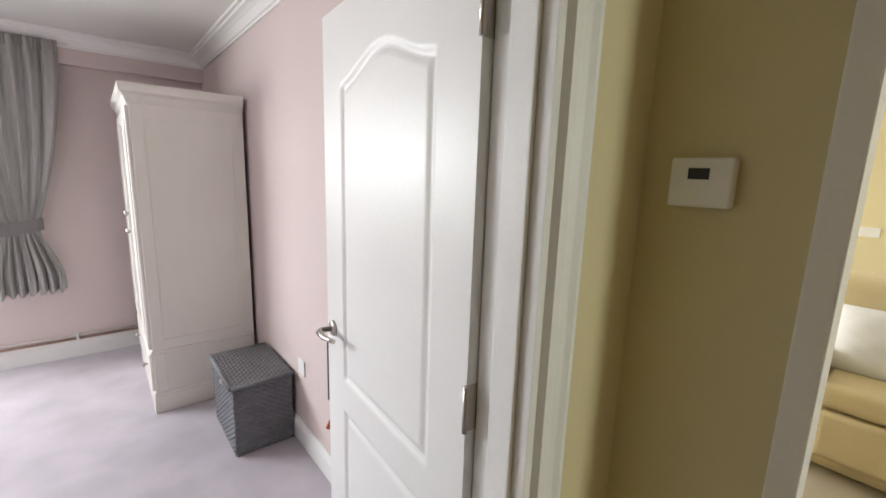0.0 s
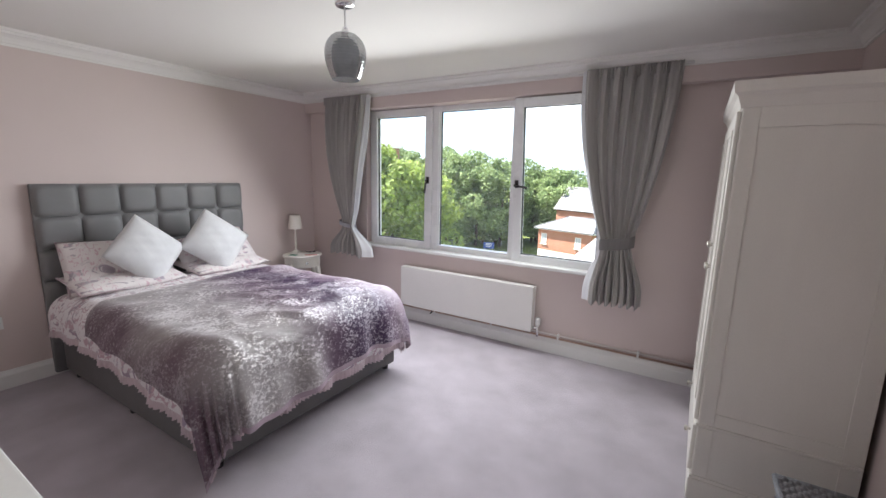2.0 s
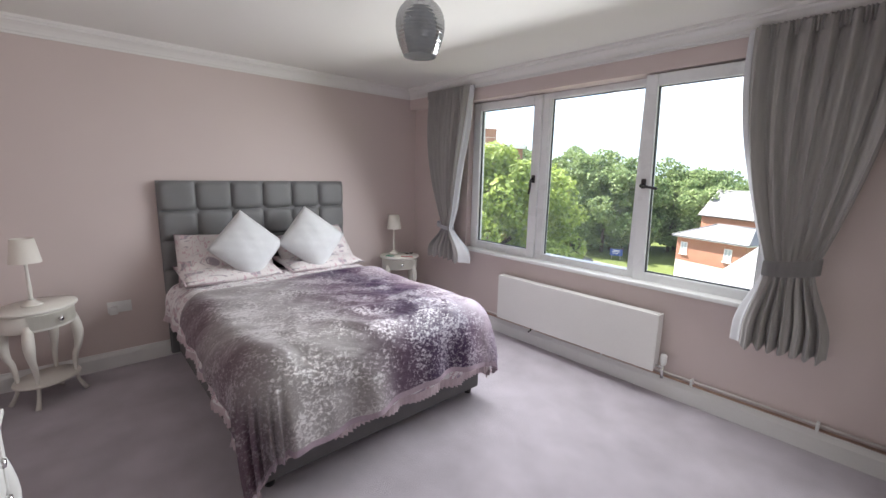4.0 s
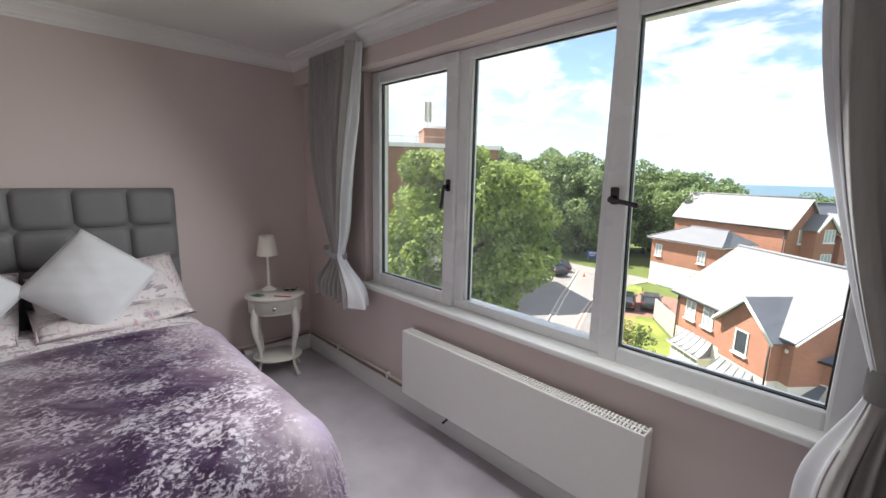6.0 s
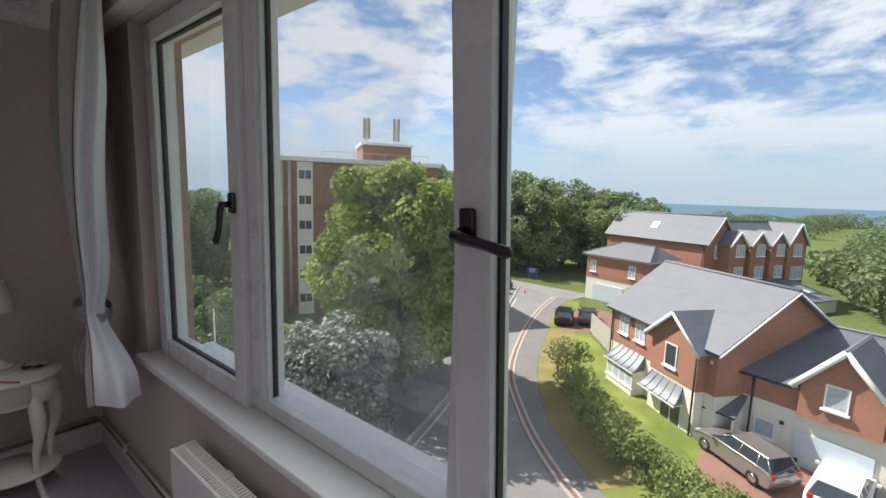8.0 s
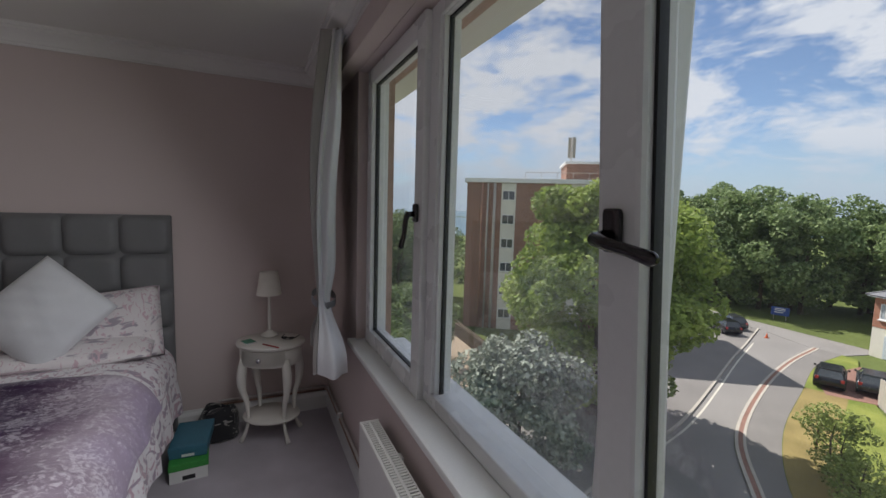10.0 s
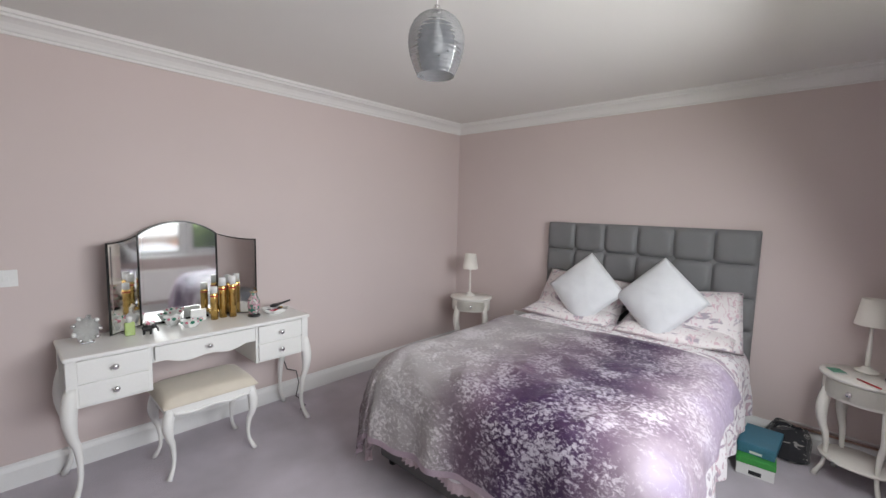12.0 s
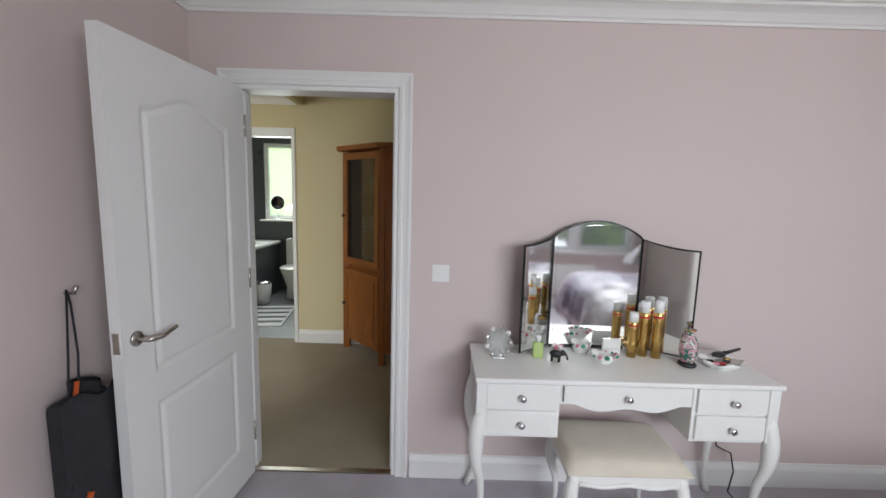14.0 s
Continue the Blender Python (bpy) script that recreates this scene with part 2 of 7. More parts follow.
def cloth_print(name, base, marks, scale, lo, hi, second=None):
    """Woven cloth with scattered printed sprigs."""
    m = mat(name, base, 0.9, vary=0.03, scale=8, fine=420, bump=0.35, sheen=0.3, detail=0.003)
    nt = m.node_tree
    p = nt.nodes["Principled BSDF"]
    src = p.inputs["Base Color"].links[0].from_socket
    tc = nt.nodes.new("ShaderNodeTexCoord")
    for i, col in enumerate([marks] + ([second] if second else [])):
        mp = nt.nodes.new("ShaderNodeMapping")
        mp.inputs["Location"].default_value = (i * 3.7, i * 1.3, 0)
        mp.inputs["Scale"].default_value = (1.0, 0.45 + 1.4 * i, 1)
        nt.links.new(tc.outputs["Object"], mp.inputs[0])
        n = nt.nodes.new("ShaderNodeTexNoise")
        n.inputs["Scale"].default_value, n.inputs["Detail"].default_value = scale * (1 + 0.4 * i), 2.5
        n.inputs["Distortion"].default_value = 1.6
        nt.links.new(mp.outputs[0], n.inputs["Vector"])
        r = nt.nodes.new("ShaderNodeMapRange")
        r.inputs["From Min"].default_value, r.inputs["From Max"].default_value = lo, hi
        nt.links.new(n.outputs["Fac"], r.inputs["Value"])
        x = nt.nodes.new("ShaderNodeMix")
        x.data_type = 'RGBA'
        x.inputs["B"].default_value = (*col, 1)
        nt.links.new(r.outputs[0], x.inputs["Factor"])
        nt.links.new(src, x.inputs["A"])
        src = x.outputs["Result"]
    nt.links.new(src, p.inputs["Base Color"])
    return m


VASEPRINT = cloth_print("painted enamel", (0.03, 0.14, 0.10), (0.62, 0.66, 0.60), 30, 0.50, 0.53, (0.55, 0.30, 0.36))
VASEPRINT.node_tree.nodes["Principled BSDF"].inputs["Sheen Weight"].default_value = 0.0
BAGPRINT = cloth_print("black patterned cloth", (0.02, 0.02, 0.024), (0.34, 0.33, 0.31), 24, 0.57, 0.62)
FLORAL = cloth_print("white floral cotton", (0.76, 0.73, 0.75), (0.34, 0.27, 0.34), 12, 0.555, 0.61, (0.52, 0.36, 0.42))
PILLOWPRINT = cloth_print("pink floral cotton", (0.76, 0.715, 0.715), (0.40, 0.35, 0.40), 13, 0.57, 0.63, (0.64, 0.47, 0.52))


def velvet():
    """Crushed velvet, dyed in bands from mauve over silver and deep purple to lilac across the bed, with sheen flecks
    put into the colour.
    """
    m = bpy.data.materials.new("crushed velvet")
    m.use_nodes = True
    nt = m.node_tree
    p = nt.nodes["Principled BSDF"]
    tc = nt.nodes.new("ShaderNodeTexCoord")
    sep = nt.nodes.new("ShaderNodeSeparateXYZ")
    nt.links.new(tc.outputs["Object"], sep.inputs[0])
    big = nt.nodes.new("ShaderNodeTexNoise")
    big.inputs["Scale"].default_value, big.inputs["Detail"].default_value = 2.4, 5
    nt.links.new(tc.outputs["Object"], big.inputs["Vector"])
    m1 = nt.nodes.new("ShaderNodeMath")
    m1.operation = 'MULTIPLY_ADD'
    m1.inputs[1].default_value, m1.inputs[2].default_value = 0.30, -0.15
    nt.links.new(big.outputs["Fac"], m1.inputs[0])
    m2 = nt.nodes.new("ShaderNodeMath")
    m2.operation = 'MULTIPLY_ADD'
    m2.inputs[1].default_value = 0.5
    nt.links.new(sep.outputs["Y"], m2.inputs[0])
    nt.links.new(m1.outputs[0], m2.inputs[2])
    m3 = nt.nodes.new("ShaderNodeMath")
    m3.operation = 'ADD'
    m3.inputs[1].default_value = -0.42
    nt.links.new(m2.outputs[0], m3.inputs[0])
    ramp = nt.nodes.new("ShaderNodeValToRGB")
    e = ramp.color_ramp.elements
    e[0].position, e[0].color = 0.0, (0.17, 0.11, 0.145, 1)
    e[1].position, e[1].color = 1.0, (0.36, 0.30, 0.44, 1)
    for pos, col in ((0.13, (0.11, 0.065, 0.09)), (0.24, (0.36, 0.34, 0.34)), (0.42, (0.31, 0.285, 0.29)), (0.56, (0.10, 0.06, 0.095)), (0.66, (0.030, 0.009, 0.045)), (0.76, (0.034, 0.011, 0.05)), (0.83, (0.12, 0.075, 0.12)), (0.90, (0.32, 0.26, 0.31))):
        q = e.new(pos)
        q.color = (*col, 1)
    nt.links.new(m3.outputs[0], ramp.inputs[0])
    mp = nt.nodes.new("ShaderNodeMapping")
    mp.inputs["Scale"].default_value = (1.0, 0.72, 1.0)
    mp.inputs["Rotation"].default_value = (0, 0, 0.25)
    nt.links.new(tc.outputs["Object"], mp.inputs[0])
    cr = nt.nodes.new("ShaderNodeTexNoise")
    cr.inputs["Scale"].default_value, cr.inputs["Detail"].default_value, cr.inputs["Roughness"].default_value = 66, 6, 0.72
    cr.inputs["Distortion"].default_value = 0.5
    nt.links.new(mp.outputs[0], cr.inputs["Vector"])
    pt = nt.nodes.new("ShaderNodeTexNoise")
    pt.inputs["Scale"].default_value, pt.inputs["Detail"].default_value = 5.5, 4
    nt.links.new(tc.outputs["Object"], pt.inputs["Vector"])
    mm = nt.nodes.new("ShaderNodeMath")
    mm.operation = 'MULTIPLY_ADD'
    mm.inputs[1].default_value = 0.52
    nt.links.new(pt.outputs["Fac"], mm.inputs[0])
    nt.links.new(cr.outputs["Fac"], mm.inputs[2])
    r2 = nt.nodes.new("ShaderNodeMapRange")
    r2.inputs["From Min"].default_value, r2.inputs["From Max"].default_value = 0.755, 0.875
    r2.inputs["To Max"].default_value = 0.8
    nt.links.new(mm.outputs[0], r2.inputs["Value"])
    # near-white flecks paint part of the nap's sheen into the base colour
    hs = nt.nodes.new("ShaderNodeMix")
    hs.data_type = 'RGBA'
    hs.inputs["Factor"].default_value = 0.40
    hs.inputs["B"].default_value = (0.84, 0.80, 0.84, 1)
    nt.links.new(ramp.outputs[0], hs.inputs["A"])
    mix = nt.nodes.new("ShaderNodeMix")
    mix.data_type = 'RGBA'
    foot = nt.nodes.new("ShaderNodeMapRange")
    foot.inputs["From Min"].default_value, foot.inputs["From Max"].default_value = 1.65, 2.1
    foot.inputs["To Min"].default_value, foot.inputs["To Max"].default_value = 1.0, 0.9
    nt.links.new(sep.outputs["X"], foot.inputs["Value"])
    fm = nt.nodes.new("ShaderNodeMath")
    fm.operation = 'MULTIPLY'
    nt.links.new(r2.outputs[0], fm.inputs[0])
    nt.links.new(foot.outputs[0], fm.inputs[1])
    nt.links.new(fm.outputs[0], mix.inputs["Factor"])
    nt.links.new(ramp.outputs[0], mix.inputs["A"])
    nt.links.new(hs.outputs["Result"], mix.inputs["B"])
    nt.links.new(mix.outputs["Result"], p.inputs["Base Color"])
    shine = nt.nodes.new("ShaderNodeMath")
    shine.operation = 'MULTIPLY'
    shine.inputs[1].default_value = 0.22
    nt.links.new(fm.outputs[0], shine.inputs[0])
    nt.links.new(shine.outputs[0], p.inputs["Metallic"])
    p.inputs["Roughness"].default_value = 0.46
    p.inputs["Sheen Weight"].default_value = 0.15
    p.inputs["Sheen Roughness"].default_value = 0.35
    p.inputs["Sheen Tint"].default_value = (0.85, 0.78, 0.9, 1)
    b = nt.nodes.new("ShaderNodeBump")
    b.inputs["Strength"].default_value, b.inputs["Distance"].default_value = 0.16, 0.012
    nt.links.new(cr.outputs["Fac"], b.inputs["Height"])
    wr = nt.nodes.new("ShaderNodeTexNoise")
    wr.inputs["Scale"].default_value, wr.inputs["Detail"].default_value, wr.inputs["Distortion"].default_value = 4.5, 2, 1.2
    nt.links.new(mp.outputs[0], wr.inputs["Vector"])
    b2 = nt.nodes.new("ShaderNodeBump")
    b2.inputs["Strength"].default_value, b2.inputs["Distance"].default_value = 0.45, 0.05
    nt.links.new(wr.outputs["Fac"], b2.inputs["Height"])
    nt.links.new(b.outputs[0], b2.inputs["Normal"])
    nap = nt.nodes.new("ShaderNodeMix")
    nap.data_type = 'VECTOR'
    nap.inputs["B"].default_value = (0.52, 0.60, 0.61)
    lay = nt.nodes.new("ShaderNodeMath")
    lay.operation = 'MULTIPLY'
    lay.inputs[1].default_value = 0.7
    nt.links.new(fm.outputs[0], lay.inputs[0])
    nt.links.new(lay.outputs[0], nap.inputs["Factor"])
    nt.links.new(b2.outputs[0], nap.inputs["A"])
    unit = nt.nodes.new("ShaderNodeVectorMath")
    unit.operation = 'NORMALIZE'
    nt.links.new(nap.outputs["Result"], unit.inputs[0])
    nt.links.new(unit.outputs[0], p.inputs["Normal"])
    return m


VELVET = velvet()

# ---- building helpers ----
def obj(name, bm, material, smooth=False):
    me = bpy.data.meshes.new(name)
    bm.normal_update()
    if smooth:
        for f in bm.faces:
            f.smooth = True
    bm.to_mesh(me)
    bm.free()
    me.materials.append(material)
    return new(name, me)


def part(name, bm, material, parent, label="", smooth=False):
    ob = obj(name, bm, material, smooth)
    ob.parent = parent
    if label:
        tagged(ob, label)
    return ob


def reuse(name, mesh, parent, m, label=""):
    ob = new(name, mesh)
    ob.parent = parent
    ob.matrix_basis = m
    if label:
        tagged(ob, label)
    return ob


def thing(name, label, category, at=(0, 0, 0), rz=0.0, group="", kind=""):
    ob = new(name)
    ob.empty_display_size = 0.1
    ob.matrix_basis = pose(*at, 0, 0, rz)
    return tagged(ob, label, category, group, kind)


def box(a, b, bevel=0.0, bm=None, seg=2):
    """Adds a box from corner a to corner b, with rounded edges."""
    own = bmesh.new()
    bmesh.ops.create_cube(own, size=1)
    for v in own.verts:
        v.co = Vector([(a[i] + b[i]) / 2 + v.co[i] * (b[i] - a[i]) for i in range(3)])
    if bevel:
        bmesh.ops.bevel(own, geom=own.edges[:], offset=bevel, segments=seg, affect='EDGES', profile=0.6)
    if bm is None:
        return own
    return join(bm, own)


def join(bm, other, m=None):
    vs = [bm.verts.new(m @ v.co if m else v.co) for v in other.verts]
    other.verts.index_update()
    for f in other.faces:
        bm.faces.new([vs[v.index] for v in f.verts]).smooth = f.smooth
    other.free()
    return bm


def lathe(profile, seg=24, at=(0, 0, 0), bm=None, sx=1.0, sy=1.0):
    """Turns a profile of (radius, height) round the upright axis."""
    bm = bm if bm is not None else bmesh.new()
    rings = []
    for r, z in profile:
        if r < 1e-5:
            rings.append([bm.verts.new((at[0], at[1], at[2] + z))])
        else:
            rings.append([bm.verts.new((at[0] + sx * r * math.cos(2 * math.pi * i / seg), at[1] + sy * r * math.sin(2 * math.pi * i / seg), at[2] + z)) for i in range(seg)])
    for a, b in zip(rings, rings[1:]):
        for i in range(seg):
            j = (i + 1) % seg
            q = [a[0] if len(a) == 1 else a[i], a[0] if len(a) == 1 else a[j], b[0] if len(b) == 1 else b[j], b[0] if len(b) == 1 else b[i]]
            q = list(dict.fromkeys(q))
            if len(q) > 2:
                bm.faces.new(q).smooth = True
    return bm


def tube(points, radius, seg=10, bm=None, flat=1.0):
    """A round bar along points; radius is a number or one per point."""
    bm = bm if bm is not None else bmesh.new()
    pts = [Vector(p) for p in points]
    rad = radius if isinstance(radius, (list, tuple)) else [radius] * len(pts)
    rings = []
    for i, p in enumerate(pts):
        d = (pts[min(i + 1, len(pts) - 1)] - pts[max(i - 1, 0)]).normalized()
        u = d.cross(Vector((0.31, 0.95, 0.02)) if abs(d.y) < 0.9 else Vector((1, 0, 0))).normalized()
        w = d.cross(u)
        rings.append([bm.verts.new(p + rad[i] * (u * math.cos(2 * math.pi * k / seg) + flat * w * math.sin(2 * math.pi * k / seg))) for k in range(seg)])
    for a, b in zip(rings, rings[1:]):
        for k in range(seg):
            bm.faces.new((a[k], a[(k + 1) % seg], b[(k + 1) % seg], b[k])).smooth = True
    bm.faces.new(rings[0][::-1])
    bm.faces.new(rings[-1])
    return bm


def prism(outline, z0, z1, bm=None):
    """An upright prism over a plan outline, counter-clockwise."""
    bm = bm if bm is not None else bmesh.new()
    lo = [bm.verts.new((x, y, z0)) for x, y in outline]
    hi = [bm.verts.new((x, y, z1)) for x, y in outline]
    n = len(lo)
    bm.faces.new(lo[::-1])
    bm.faces.new(hi)
    for i in range(n):
        bm.faces.new((lo[i], lo[(i + 1) % n], hi[(i + 1) % n], hi[i]))
    return bm


def grid(nu, nv, fn, bm=None):
    bm = bm if bm is not None else bmesh.new()
    vs = [[bm.verts.new(fn(u / nu, v / nv)) for v in range(nv + 1)] for u in range(nu + 1)]
    for i in range(nu):
        for j in range(nv):
            bm.faces.new((vs[i][j], vs[i + 1][j], vs[i + 1][j + 1], vs[i][j + 1])).smooth = True
    return bm


def sweep(profile, path, bm=None):
    """Runs a profile of (out, up) along a closed-in path of (x, y, nx, ny): nx, ny is the mitred way out."""
    bm = bm if bm is not None else bmesh.new()
    rings = [[bm.verts.new((x + nx * o, y + ny * o, z)) for o, z in profile] for x, y, nx, ny in path]
    for a, b in zip(rings, rings[1:]):
        for k in range(len(profile)):
            j = (k + 1) % len(profile)
            bm.faces.new((a[k], b[k], b[j], a[j]))
    bm.faces.new(rings[0])
    bm.faces.new(rings[-1][::-1])
    bmesh.ops.recalc_face_normals(bm, faces=bm.faces[:])
    return bm


def smooth01(t):
    t = max(0.0, min(1.0, t))
    return t * t * (3 - 2 * t)

OUTERBRICK = mat("brown facing brick", (0.42, 0.27, 0.21), 0.9, vary=0.2, scale=9, fine=60, bump=0.3)

# ---- bedroom shell ----
W, D, H = 4.70, 3.68, 2.405          # width, depth, height of the bedroom
OX0, OX1, OZ0, OZ1 = 0.86, 3.43, 0.76, 2.20   # window opening
DX0, DX1, DZ = 3.70, 4.505, 2.00    # door opening in the wall


def structure(name, bm, material, label, category):
    return tagged(obj(name, bm, material), label, category, kind="structure")


structure("floor", box((0, 0, -0.12), (W, D, 0)), CARPET, "mauve-grey cut pile bedroom carpet, worn by furniture feet", "carpet")
structure("ceiling", box((-0.2, -0.06, H), (W + 0.1, D + 0.3, H + 0.15)), CEIL, "plain white painted bedroom ceiling", "ceiling")
structure("wall_west", box((-0.2, -0.12, 0), (0, D + 0.3, H)), PINK, "dusty pink painted wall behind the bed", "wall")
structure("wall_east", box((W, 0, 0), (W + 0.1, D + 0.3, H)), PINK, "dusty pink painted wall beside the wardrobe", "wall")
bm = box((0, D, 0), (W, D + 0.19, OZ0))
box((0, D, OZ0), (OX0, D + 0.19, OZ1), bm=bm)
box((OX1, D, OZ0), (W, D + 0.19, OZ1), bm=bm)
box((0, D, OZ1), (W, D + 0.19, H), bm=bm)
structure("wall_north", bm, PINK, "dusty pink window wall with a wide opening", "wall")
structure("beam", box((0, 3.60, OZ1), (W, D - 0.001, H), 0.004), PINK, "shallow pink boxed beam over the window", "beam")
bm = box((0, -0.06, 0), (DX0, 0, H))
box((DX1, -0.06, 0), (W, 0, H), bm=bm)
box((DX0, -0.06, DZ), (DX1, 0, H), bm=bm)
structure("wall_south", bm, PINK, "dusty pink wall with the bedroom doorway", "wall")

cove = [(o, z - 0.027 + 0.002 * (z > 2.42)) for o, z in ((0, 2.335), (0.012, 2.335), (0.012, 2.348), (0.022, 2.352), (0.03, 2.365), (0.045, 2.382), (0.066, 2.394), (0.085, 2.400), (0.088, 2.412), (0.104, 2.414), (0.104, 2.43), (0, 2.43))]
ring = [(0, 0, 1, 1), (W, 0, -1, 1), (W, 3.60, -1, -1), (0, 3.60, 1, -1), (0, 0, 1, 1)]
structure("coving", sweep(cove, ring), COVE, "white moulded plaster coving", "coving")

skirt = [(0, 0), (0.018, 0), (0.018, 0.095), (0.013, 0.108), (0.008, 0.118), (0.006, 0.13), (0, 0.13)]
bm = sweep(skirt, [(DX0 - 0.07, 0, 0, 1), (0, 0, 1, 1), (0, D, 1, -1), (W, D, -1, -1), (W, 0, -1, 1), (DX1 + 0.06, 0, 0, 1)])
structure("baseboard", bm, WHITE, "white gloss moulded skirting board", "skirting")

# two thin heating pipes above the skirting, white clips between
pipes = thing("heating_pipes", "pair of thin copper heating pipes clipped along the skirting", "pipe")
for z in (0.150, 0.176):
    part("pipe", tube([(0.03, 2.95, z), (0.03, D - 0.04, z), (0.06, D - 0.02, z), (4.64, D - 0.02, z)], 0.0075, 8), PIPE if z < 0.16 else PIPEWHITE, pipes, smooth=True)
for i in range(7):
    x = 0.5 + i * 0.64
    part("clip", box((x, D - 0.034, 0.138), (x + 0.016, D, 0.19), 0.003), PLASTIC, pipes)

# ---- window ----
def rect_frame(x0, x1, z0, z1, y0, y1, wl, wr, wb, wt_, bevel=0.006):
    bm = box((x0, y0, z0), (x0 + wl, y1, z1), bevel)
    box((x1 - wr, y0, z0), (x1, y1, z1), bevel, bm)
    box((x0 + wl - 0.002, y0 + 0.0015, z0), (x1 - wr + 0.002, y1 - 0.0015, z0 + wb), bevel, bm)
    box((x0 + wl - 0.002, y0 + 0.0015, z1 - wt_), (x1 - wr + 0.002, y1 - 0.0015, z1), bevel, bm)
    return bm


def window_handle(parent, at, down):
    bm = box((-0.016, -0.016, -0.034), (0.016, 0, 0.034), 0.008, seg=3)
    if down:
        pts = [(0, -0.012, -0.004), (0, -0.040, -0.006), (0.0, -0.046, -0.03), (0, -0.050, -0.08), (0, -0.062, -0.125)]
    else:
        pts = [(-0.012, -0.014, -0.010), (-0.006, -0.036, -0.012), (0.025, -0.042, -0.016), (0.065, -0.046, -0.021), (0.102, -0.048, -0.028)]
    x, y, z = pts[-1]
    pts.append((x, y, z - 0.008) if down else (x + 0.008, y, z - 0.001))
    tube(pts, [0.011, 0.012, 0.010, 0.009, 0.0105, 0.004], 12, bm)
    part("handle", bm, DARKCHROME, parent, "gunmetal window handle").location = at


window = thing("window_1", "white plastic three-light window with its end sashes, one tilted open inward", "window", kind="structure")
FY0, FY1 = 3.745, 3.83
bm = rect_frame(OX0, OX1, OZ0 + 0.02, OZ1, FY0, FY1, 0.055, 0.055, 0.05, 0.05)
for x0, x1 in ((1.672, 1.742), (2.526, 2.596)):
    box((x0, FY0 + 0.001, OZ0 + 0.06), (x1, FY1 - 0.001, OZ1 - 0.04), 0.008, bm)
part("window_frame", bm, UPVC, window, "white plastic window frame")
# fixed middle light
part("glazing_bead", rect_frame(1.738, 2.53, 0.80, 2.165, FY0 + 0.012, FY0 + 0.05, 0.018, 0.018, 0.018, 0.018, 0.004), UPVC, window)
part("gasket", rect_frame(1.753, 2.515, 0.815, 2.15, FY0 + 0.03, FY0 + 0.046, 0.009, 0.009, 0.009, 0.009, 0), GASKET, window, "black rubber gasket")
pane = part("pane", box((1.757, FY0 + 0.034, 0.82), (2.512, FY0 + 0.040, 2.146)), GLASS, window, "clear window pane")
pane.visible_shadow = False


def sash(x0, x1, z0, z1, tilt, handle_x, down):
    h = z1 - z0
    piv = part("sash", rect_frame(x0, x1, 0, h, -0.012, 0.062, 0.082, 0.082, 0.078, 0.078, 0.010), UPVC, window, "white plastic opening sash")
    piv.matrix_basis = pose(0, FY0 - 0.012, z0, tilt, 0, 0)
    part("gasket", rect_frame(x0 + 0.078, x1 - 0.078, 0.074, h - 0.074, 0.010, 0.03, 0.010, 0.010, 0.010, 0.010, 0), GASKET, piv, "black rubber gasket")
    part("gasket", rect_frame(x0 + 0.004, x1 - 0.004, 0.004, h - 0.004, 0.060, 0.07, 0.012, 0.012, 0.012, 0.012, 0), GASKET, piv, "black rubber gasket")
    g = part("pane", box((x0 + 0.081, 0.016, 0.077), (x1 - 0.081, 0.022, h - 0.077)), SASHGLASS if tilt else GLASS, piv, "clear window pane")
    g.visible_shadow = False
    window_handle(piv, (handle_x, -0.012, h * 0.5), down)


sash(0.892, 1.676, 0.775, 2.205 - 0.01, 0, 1.636, True)
sash(2.571, 3.390, 0.765, 2.205 - 0.01, 4.3, 2.610, False)
part("window_sill", box((OX0 - 0.03, 3.635, OZ0 - 0.012), (OX1 + 0.03, FY0 + 0.01, OZ0 + 0.018), 0.008), WHITE, window, "white gloss window board")
part("outer_sill", box((OX0, FY1, OZ0 - 0.01), (OX1, 3.96, OZ0 - 0.002), 0.004), UPVC, window, "weathered white outer sill")
structure("outer_wall", box((-1.5, D + 0.192, OZ1 + 0.001), (7.0, D + 0.24, 2.50)), OUTERBRICK, "brown brick lintel above the window", "wall")
structure("soffit", box((-1.5, D + 0.192, 2.502), (7.0, 4.45, 2.64), 0.01), WHITE, "white painted balcony slab over the window", "soffit")

for x in (OX0 + 0.004, OX1 - 0.012):
    part("outer_reveal", box((x - 0.002, FY1 + 0.002, OZ0 + 0.024), (x + 0.010, D + 0.194, OZ1 - 0.002)), OUTERBRICK, window, "brown brick outer reveal")

# ---- radiator ----
rad = thing("radiator", "white steel panel radiator under the window", "radiator")
RX0, RX1, RY0, RY1, RZ0, RZ1 = 1.42, 2.85, 3.565, 3.650, 0.19, 0.60
part("panel", box((RX0, RY0, RZ0), (RX1, RY0 + 0.012, RZ1), 0.005), RADWHITE, rad)
part("panel", box((RX0, RY1 - 0.012, RZ0 + 0.01), (RX1, RY1, RZ1 - 0.01), 0.004), RADWHITE, rad)
for x in (RX0 + 0.0015, RX1 - 0.0105):
    part("side_cover", box((x, RY0 + 0.004, RZ0 + 0.02), (x + 0.009, RY1 - 0.002, RZ1 - 0.002), 0.002), RADWHITE, rad)
grille = part("top_grille", box((RX0 + 0.006, RY0 + 0.008, RZ1 - 0.028), (RX1 - 0.006, RY1 - 0.008, RZ1 - 0.024)), DARKCHROME, rad)
